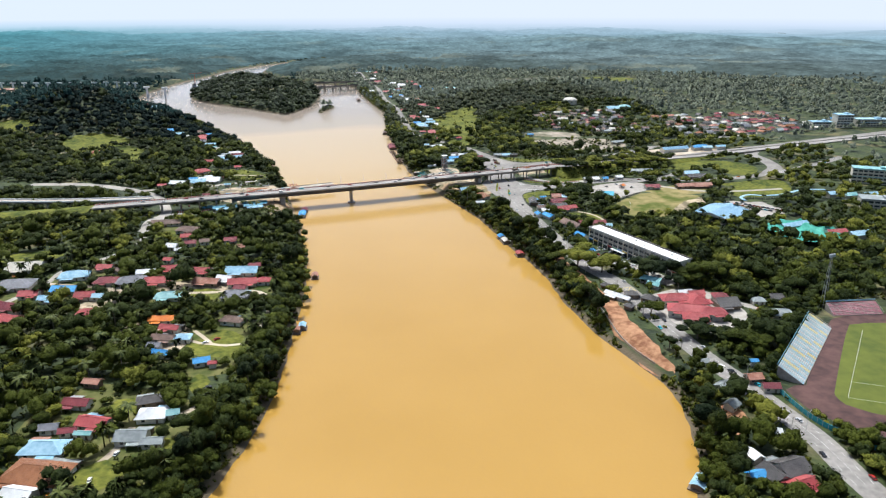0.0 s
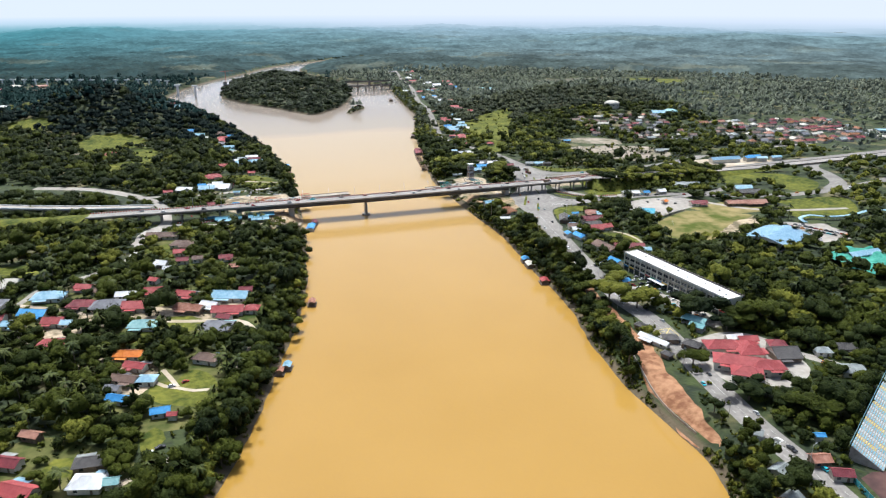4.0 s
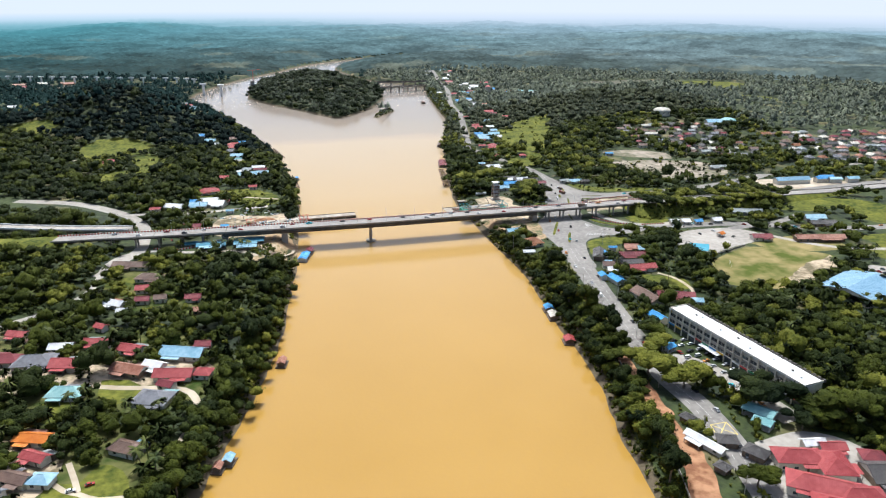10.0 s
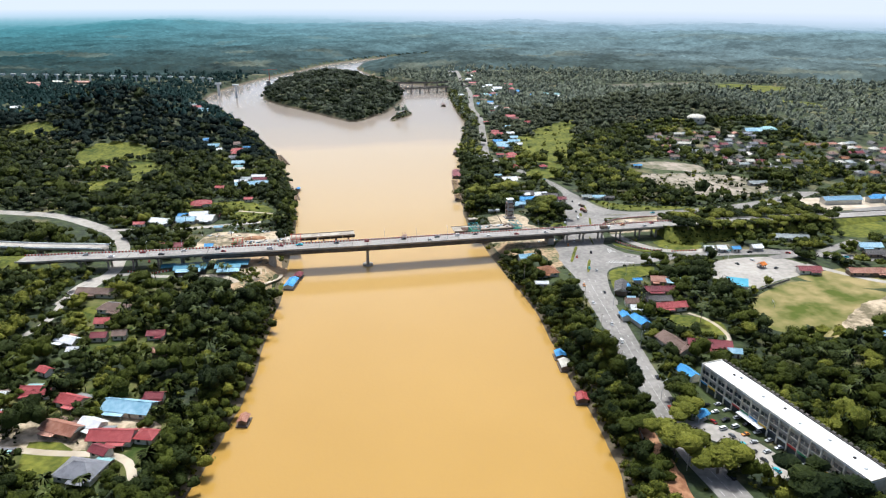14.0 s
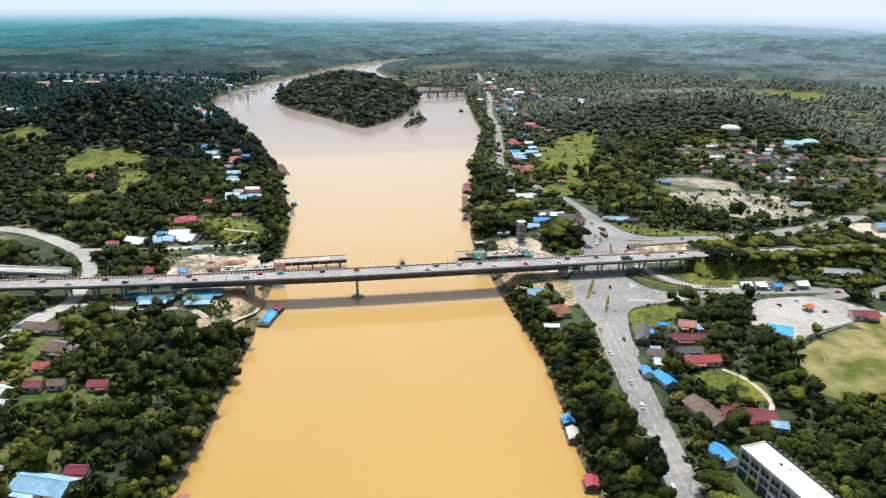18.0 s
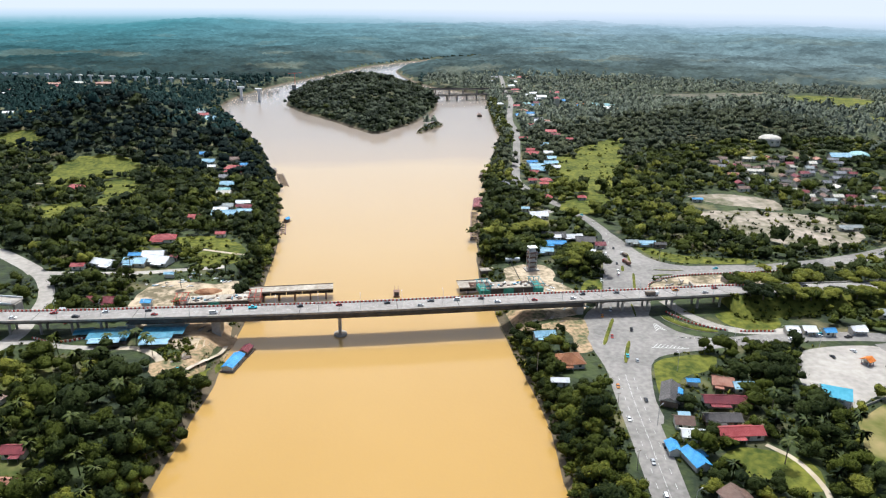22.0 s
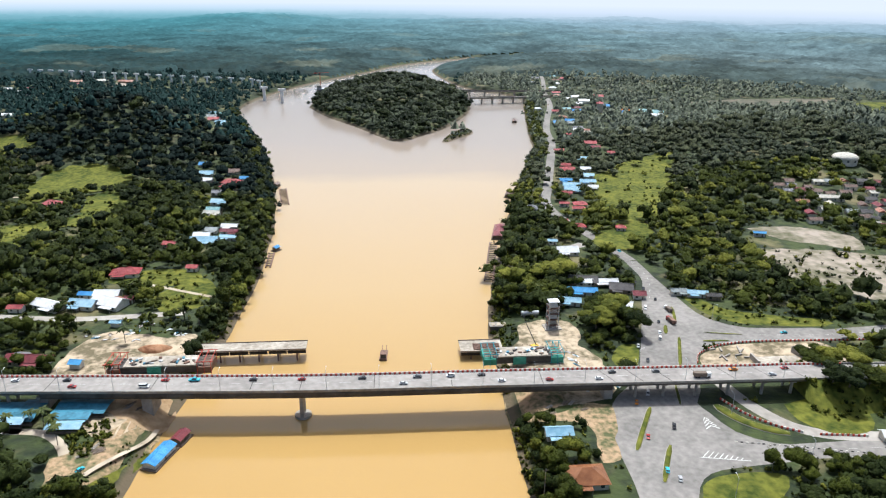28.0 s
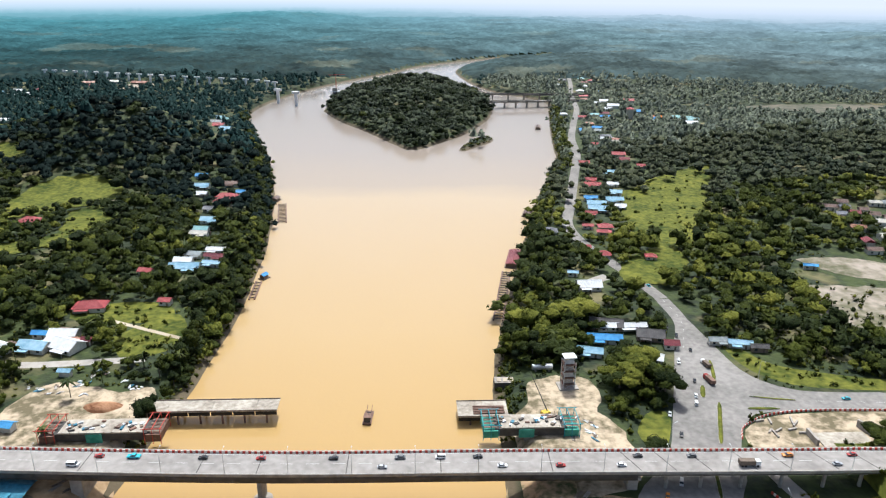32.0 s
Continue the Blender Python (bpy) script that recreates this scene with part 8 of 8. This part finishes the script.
# fringe of both banks
tx, ty, tr = scatter(16000, -300, 200, -520, 120, 2.4, 8.2, 21, sparse)
sdist = shore(tx, ty)
pick = np.argsort(sdist + 6 * g.uniform(0, 1, len(sdist)))[:230]
for i in pick:
    plant(protos, g.randint(8), tx[i], ty[i], tr[i] / 5.0, g)
rest = np.ones(len(tx), bool)
rest[pick] = False
woods("woodland", tx[rest], ty[rest], tr[rest], BIG, "dense mixed green woodland between the houses", M_LEAF, light=-0.12)
# spreading rain trees by the shops and the viaduct, row along the embankment
rain = []
for k in range(3):
    v, q, nv = crown_cloud(1.0, 0.75, 13, 620, 0.06, 300 + k, flat=0.5, rings=5, sides=9, up=0.6)
    v = v * 8.5
    v[:, 2] += 4.6
    e = empty("rain_tree", label="spreading rain tree with a wide flat olive crown", category="tree")
    part("trunk", trunk_mesh(8.0, 0.55, 8.0, 40 + k), None, e)
    part("crown", np_mesh("crown", v, q, (M_LEAFLT, M_LEAF, M_LEAFDK)[k], nv), None, e)
    rain.append(e)
for x, y, s, k in ((85, -241, 1.1, 0), (94.5, -255, 1.0, 0), (114, -277, 1.25, 2), (101, -221, 0.8, 0), (78, -224, 0.7, 1), (108, -206, 0.6, 1), (130, -292, 1.0, 1), (143, -297, 1.2, 1), (122, -296, 0.7, 2),
                   (150, 66, 1.15, 0), (160, 55, 0.95, 1), (142, 60, 0.9, 0), (146, 74, 0.9, 1), (133, 122, 1.25, 0), (126, 104, 0.8, 1), (81, -321, 0.7, 1), (84, -355, 0.85, 2), (229, -13, 0.75, 2), (229, 9, 0.75, 1), (222, -12, 0.7, 2), (98, -375, 1.0, 1), (92, -366, 0.8, 2), (110, -374, 0.9, 1), (122, -366, 0.8, 2)):
    plant(rain, k, x, y, s, g)
for x, y in ((91, -196), (92.5, -190), (90, -201)):
    o = plant(protos, 4, x, y, 0.55, g, ZG)
    o.scale = (0.75, 0.75, 1.05)
for k in range(14):
    x = 224 + 10.5 * k
    plant(rain, 0 if k % 3 else 1, x, float(deck_y(x)) + 12.5 + g.uniform(-2, 2), g.uniform(0.62, 0.85), g)
for k in range(13):
    x = 238 + 9.5 * k
    plant(rain, 0 if k % 4 else 1, x, float(deck_y(x)) - 10.5 + g.uniform(-1.5, 1.5), g.uniform(0.60, 0.80), g)
px, py, pr = scatter(420, -290, -60, -380, 20, 2.0, 2.6, 31, space=1.6)
for i in range(min(46, len(px))):
    plant(palms, i % 3, px[i], py[i], g.uniform(0.85, 1.25), g)
for x, y in ((-98, -10), (-92, -14), (-104, -8), (-110, -12), (-88, -22), (-86, 30), (-90, 60), (-60, 92), (104, 96), (120, 98), (128, 92), (160, -140), (172, -112), (168, -120)):
    plant(palms, int(abs(x)) % 3, x, y, g.uniform(0.8, 1.1), g, ZG)
for e in protos + palms + rain:
    for o in (*e.children, e):
        bpy.data.objects.remove(o)

def palm_proto(h, seed):
    """A palm of about unit width as vertices, triangles and normals."""
    mb = MB().tube((0, 0, -0.3), (0.1, 0, h), 0.07, 0.05, 5)
    mb.f = mb.f[:5]
    gg = random.Random(seed)
    for k in range(15):
        a, up, q0 = k * 2.4 + gg.uniform(-0.2, 0.2), gg.uniform(0.0, 1.0), (0.1, 0, h)
        ca, sa = math.cos(a), math.sin(a)
        for i in range(1, 5):
            t, w = i / 4, 0.20 * math.sin(math.pi * (0.12 + 0.85 * i / 4))
            p = (0.1 + ca * t, sa * t, h + up * t * 0.9 - 0.8 * t * t)
            for sd in (-1, 1):
                mb.poly([q0, p, (p[0] - sd * sa * w, p[1] + sd * ca * w, p[2] - 0.35 * w), (q0[0] - sd * sa * w, q0[1] + sd * ca * w, q0[2] - 0.35 * w)])
            q0 = p
    v = np.array(mb.v)
    t = np.array([(f[0], f[i], f[i + 1]) for f in mb.f for i in (1, 2)])
    n = v - np.array([0.1, 0, h - 0.9])
    return v, t, n / np.linalg.norm(n, axis=1)[:, None]


PALMS = [palm_proto(1.6 + 0.35 * k, k) for k in range(4)]
tx, ty, tr = scatter(1500, -300, -60, -400, 10, 2.6, 3.6, 61, space=1.1)
woods("palm_grove", tx[:290], ty[:290], tr[:290], PALMS, "coconut palms rising among the village trees", M_PALM)
tx, ty, tr = scatter(500, 130, 330, -300, -110, 2.6, 3.6, 62, space=1.2)
woods("palm_grove", tx[:90], ty[:90], tr[:90], PALMS, "palms among the woods behind the shops", M_PALM)
tx, ty, tr = scatter(500, -170, -50, 60, 330, 2.6, 3.4, 63, space=1.2)
woods("palm_grove", tx[:80], ty[:80], tr[:80], PALMS, "palms among the riverside houses upstream", M_PALM)

# the woods beyond, thinning in detail with distance
tx, ty, tr = scatter(11000, -480, -40, 120, 520, 3.4, 8.6, 22, sparse, space=0.58)
hill = ty + 0.5 * tx + 25 * bumpy(tx, ty, 0.03, 41) > 265
woods("woodland", tx[~hill], ty[~hill], tr[~hill], MID, "mixed green woodland on the west bank upstream", M_LEAF, light=-0.15)
# the hill's trees take the darkened colour in place of a cloud shadow
woods("woodland", tx[hill], ty[hill], tr[hill], MID, "dark forest on the hills of the west bank", M_LEAFSHADE, light=0.1)
tx, ty, tr = scatter(11000, 90, 560, 70, 520, 3.2, 8.2, 23, sparse, space=0.58)
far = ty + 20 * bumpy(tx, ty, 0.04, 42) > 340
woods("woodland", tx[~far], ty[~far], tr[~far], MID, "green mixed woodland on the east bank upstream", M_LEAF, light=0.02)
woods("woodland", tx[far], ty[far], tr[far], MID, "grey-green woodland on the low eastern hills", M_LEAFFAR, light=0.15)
tx, ty, tr = scatter(9000, 200, 560, -420, 70, 3.2, 7.4, 24, sparse, space=0.6)
woods("woodland", tx, ty, tr, MID, "green woodland behind the shops and fields", M_LEAF)
tx, ty, tr = scatter(2600, 60, 200, -520, -200, 2.6, 5.5, 28, lambda x, y, q: (y < -420) | (x > 140), space=0.7)
woods("woodland", tx, ty, tr, BIG, "green trees between the stadium and the road", M_LEAF)
tx, ty, tr = scatter(9000, -620, -300, -420, 120, 3.4, 8.0, 25, sparse, space=0.6)
woods("woodland", tx, ty, tr, MID, "dark woodland behind the village", M_LEAF, light=-0.15)
tx, ty, tr = scatter(7000, -90, 190, 555, 1170, 3.6, 8.0, 26, lambda x, y, q: inside(ISLE, x, y), space=0.58)
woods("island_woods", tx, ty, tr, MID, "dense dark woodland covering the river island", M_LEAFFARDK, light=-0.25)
tx, ty, tr = scatter(900, 102, 152, 554, 634, 1.2, 2.2, 27, lambda x, y, q: inside(ISLET, x, y))
woods("reeds", tx, ty, tr, SCRUB, "low reeds on a small river islet", M_LEAFLT)
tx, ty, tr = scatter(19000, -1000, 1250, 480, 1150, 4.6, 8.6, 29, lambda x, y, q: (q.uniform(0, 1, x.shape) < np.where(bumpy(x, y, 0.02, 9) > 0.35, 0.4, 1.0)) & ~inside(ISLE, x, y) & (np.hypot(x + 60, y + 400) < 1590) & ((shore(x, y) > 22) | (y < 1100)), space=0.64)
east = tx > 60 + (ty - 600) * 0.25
# haze over these woods comes only from their tinted leaf colours
woods("far_woods", tx[east], ty[east], tr[east], LOW, "distant pale tropical woods across the eastern plain", M_LEAFPALEHAZE)
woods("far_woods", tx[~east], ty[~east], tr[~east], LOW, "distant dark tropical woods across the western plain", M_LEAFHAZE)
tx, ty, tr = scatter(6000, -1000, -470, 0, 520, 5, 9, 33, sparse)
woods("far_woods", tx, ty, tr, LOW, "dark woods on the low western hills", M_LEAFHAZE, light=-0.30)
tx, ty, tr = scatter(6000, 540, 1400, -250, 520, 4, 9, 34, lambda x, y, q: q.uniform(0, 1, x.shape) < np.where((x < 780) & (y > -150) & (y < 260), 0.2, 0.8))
woods("far_woods", tx, ty, tr, LOW, "green woods and gardens to the east", M_LEAFPALEHAZE, light=-0.1)
# trees round the car park and the playing field
for poly, n, seed, label in (([(250, -70), (301, -70), (316, -50), (276, -48)], 60, 71, "green trees between the road and the car park"), ([(276, -92), (272, -104), (296, -124), (318, -96), (300, -80)], 70, 72, "green trees behind the playing field"),
                             ([(206, -40), (226, -40), (206, -76), (190, -92), (182, -84)], 60, 73, "tall dark trees beside the car park")):
    q = np.array(poly, float)
    tx, ty, tr = scatter(n * 6, q[:, 0].min(), q[:, 0].max(), q[:, 1].min(), q[:, 1].max(), 2.6, 5.4, seed, lambda x, y, g_, q=q: inside(q, x, y))
    woods("woodland", tx[:n], ty[:n], tr[:n], BIG, label, M_LEAF, light=-0.1 if seed == 73 else 0.1)
# scrub, reeds and overhanging trees on the banks
def fringe(line, side, y0, y1, step, off0, off1, r0, r1, seed):
    """Points strung along a bank line, at some distance inland; side: +1 land to the left of the line."""
    g = np.random.RandomState(seed)
    p = smooth_line(line, step)
    p = p[(p[:, 1] > y0) & (p[:, 1] < y1)]
    d = np.gradient(p, axis=0)
    d /= np.linalg.norm(d, axis=1)[:, None]
    o = g.uniform(off0, off1, len(p))
    q = p + np.stack([-d[:, 1], d[:, 0]], 1) * (side * o)[:, None] + g.normal(0, 0.8, p.shape)
    return q[:, 0], q[:, 1], g.uniform(r0, r1, len(p))


def fringe_ok(x, y, r, margin):
    ok = free(x, y, np.minimum(r, margin))
    return x[ok], y[ok], r[ok]


for nm, line, side, y0, y1, step, o0, o1, r0, r1, protos_, lab, lt in (
        ("bank_scrub", WEST, 1, -420, 800, 1.0, 1.5, 9, 0.8, 2.0, SCRUB, "low green scrub and reeds along the west bank", 0.2),
        ("bank_scrub", EAST, 1, -470, 820, 0.8, 1.5, 11, 0.8, 2.2, SCRUB, "low green scrub and reeds along the east bank", 0.25),
        ("bank_trees", WEST, 1, -420, -30, 2.2, 4.5, 15, 3.0, 5.6, BIG, "dense trees overhanging the west bank", -0.1),
        ("bank_trees", WEST, 1, 78, 760, 2.4, 3.5, 14, 2.6, 5.0, MID, "dense trees overhanging the west bank upstream", 0.0),
        ("bank_trees", EAST, 1, -280, -14, 2.0, 4.0, 18, 2.8, 5.2, BIG, "dense trees overhanging the east bank", -0.05),
        ("bank_trees", EAST, 1, -470, -380, 2.6, 5.0, 16, 2.4, 4.6, BIG, "dense trees on the east bank near the road", 0.0),
        ("bank_trees", EAST, 1, 80, 236, 2.6, 13.0, 24, 2.4, 4.8, MID, "trees set back from the sandy east bank", 0.45),
        ("bank_trees", EAST, 1, 236, 820, 2.6, 4.0, 15, 2.2, 4.6, MID, "dense trees along the east bank upstream", 0.35)):
    woods(nm, *fringe_ok(*fringe(line, side, y0, y1, step, o0, o1, r0, r1, int(r1 * 100) + int(y0) % 97), 0.6 if protos_ is SCRUB else 1.6), protos_, lab, M_LEAFLT if protos_ is SCRUB else M_LEAF, light=lt)
tx, ty, tr = scatter(2600, 150, 420, 60, 260, 0.8, 2.4, 36, lambda x, y, q: bumpy(x, y, 0.07, 4) > 0.0, space=0.8)
woods("scrub", tx, ty, tr, SCRUB, "low green scrub over waste ground", M_LEAFLT)
tx, ty, tr = scatter(6500, -300, -60, -420, 300, 0.7, 2.2, 37, space=0.75)
woods("scrub", tx, ty, tr, SCRUB, "low green shrubs in village gardens", M_LEAFLT)

tx, ty, tr = scatter(7000, 30, 230, -480, -10, 0.7, 2.2, 38, space=0.75)
woods("scrub", tx, ty, tr, SCRUB, "low green shrubs beside the roads and yards", M_LEAFLT, light=0.1)
tx, ty, tr = scatter(3000, 90, 420, -30, 110, 0.7, 2.0, 39, space=0.8)
woods("scrub", tx, ty, tr, SCRUB, "low green shrubs round the junction", M_LEAFLT, light=0.2)


def bushes(poly, n, r0, r1, seed, label, light=0.2):
    """Low bushes filling an outline."""
    g = np.random.RandomState(seed)
    p = np.array(poly, float)
    x, y = g.uniform(p[:, 0].min(), p[:, 0].max(), n), g.uniform(p[:, 1].min(), p[:, 1].max(), n)
    k = inside(p, x, y) & (shore(x, y) > 1.5)
    woods("bushes", x[k], y[k], g.uniform(r0, r1, int(k.sum())), SCRUB, label, M_LEAF, light=light)


bushes([(-87.6, -18.5), (-78, -9), (-72, -7), (-70, -20), (-74, -30), (-79, -30)], 120, 0.7, 1.7, 1, "bright green bushes between the lane and the landing", 0.3)
bushes([(-66, -18), (-62, -12), (-56, -18), (-62, -34), (-66, -32)], 26, 0.5, 1.0, 2, "sparse grass tufts on the dirt bank", 0.3)
bushes([(272, 140), (292, 107), (344, 75), (380, 100), (378, 138), (330, 165), (285, 165)], 170, 0.8, 2.8, 3, "scattered scrub on the sandy clearing", 0.0)
bushes([(214, 8), (250, 10), (250, 14), (214, 14)], 40, 0.8, 2.0, 4, "green shrubs at the foot of the flyover ramp", 0.2)
bushes([(212, -10), (210, -26), (262, -27), (262, -11)], 80, 0.8, 2.0, 5, "dark shrubs on the embankment slope", -0.1)
bushes([(184, -9), (190, -12), (196, -22), (192, -22), (186, -16)], 14, 0.8, 1.6, 6, "shrubs and small palms beside the slip lane", 0.2)
bushes([(96, 84), (106, 96), (132, 84), (112, 74)], 40, 0.8, 2.2, 7, "green bushes behind the site tank", 0.2)
bushes([(36, -404), (44, -404), (47, -378), (45.5, -356), (47, -343), (50.5, -327), (65, -294), (58, -296), (46, -316), (36, -346), (32, -376)], 900, 0.8, 2.0, 8, "green scrub along the raw river bank", 0.15)
bushes([(-330, 50), (-262, 26), (-214, 12), (-214, 2), (-262, 14), (-330, 38)], 260, 1.4, 3.4, 9, "dark bushes on the western embankment", -0.2)
bushes([(-330, 78), (-262, 50), (-216, 34), (-216, 30), (-262, 46), (-330, 72)], 160, 1.2, 3.0, 10, "green bushes between the two western ramps", 0.0)
bushes([(84.5, -62), (92, -60), (95, -16), (86, -16)], 70, 1.0, 2.4, 11, "green bushes hanging over the east bank", 0.0)
bushes([(-56, 74), (-66, 80), (-60, 66), (-52, 66)], 24, 1.0, 2.2, 12, "green bushes at the jetty's root", 0.1)
bushes([(-122, 150), (-78, 150), (-66, 120), (-62, 100), (-90, 96), (-110, 130)], 90, 0.7, 2.2, 13, "shrubs and young trees on the riverside lawns", 0.1)
bushes([(203, 100), (217, 80), (240, 70), (266, 62), (262, 56), (226, 59), (206, 78)], 110, 0.6, 1.6, 14, "tufts and shrubs on the slip road verge", 0.2)
bushes([(202, 240), (216, 300), (228, 350), (270, 392), (318, 410), (290, 338), (266, 284), (240, 236)], 170, 0.7, 2.4, 15, "scattered shrubs on the open meadow", 0.1)
for poly, n, k in (([(60, -440), (80, -330), (92, -262), (84, -262), (72, -320), (56, -400)], 150, 16), ([(98, -262), (110, -212), (124, -150), (118, -150), (104, -205), (96, -250)], 110, 17), ([(98, -150), (108, -120), (114, -80), (108, -80), (100, -120), (92, -150)], 90, 18)):
    bushes(poly, n, 0.8, 2.4, k, "roadside shrubs and young trees", 0.0)
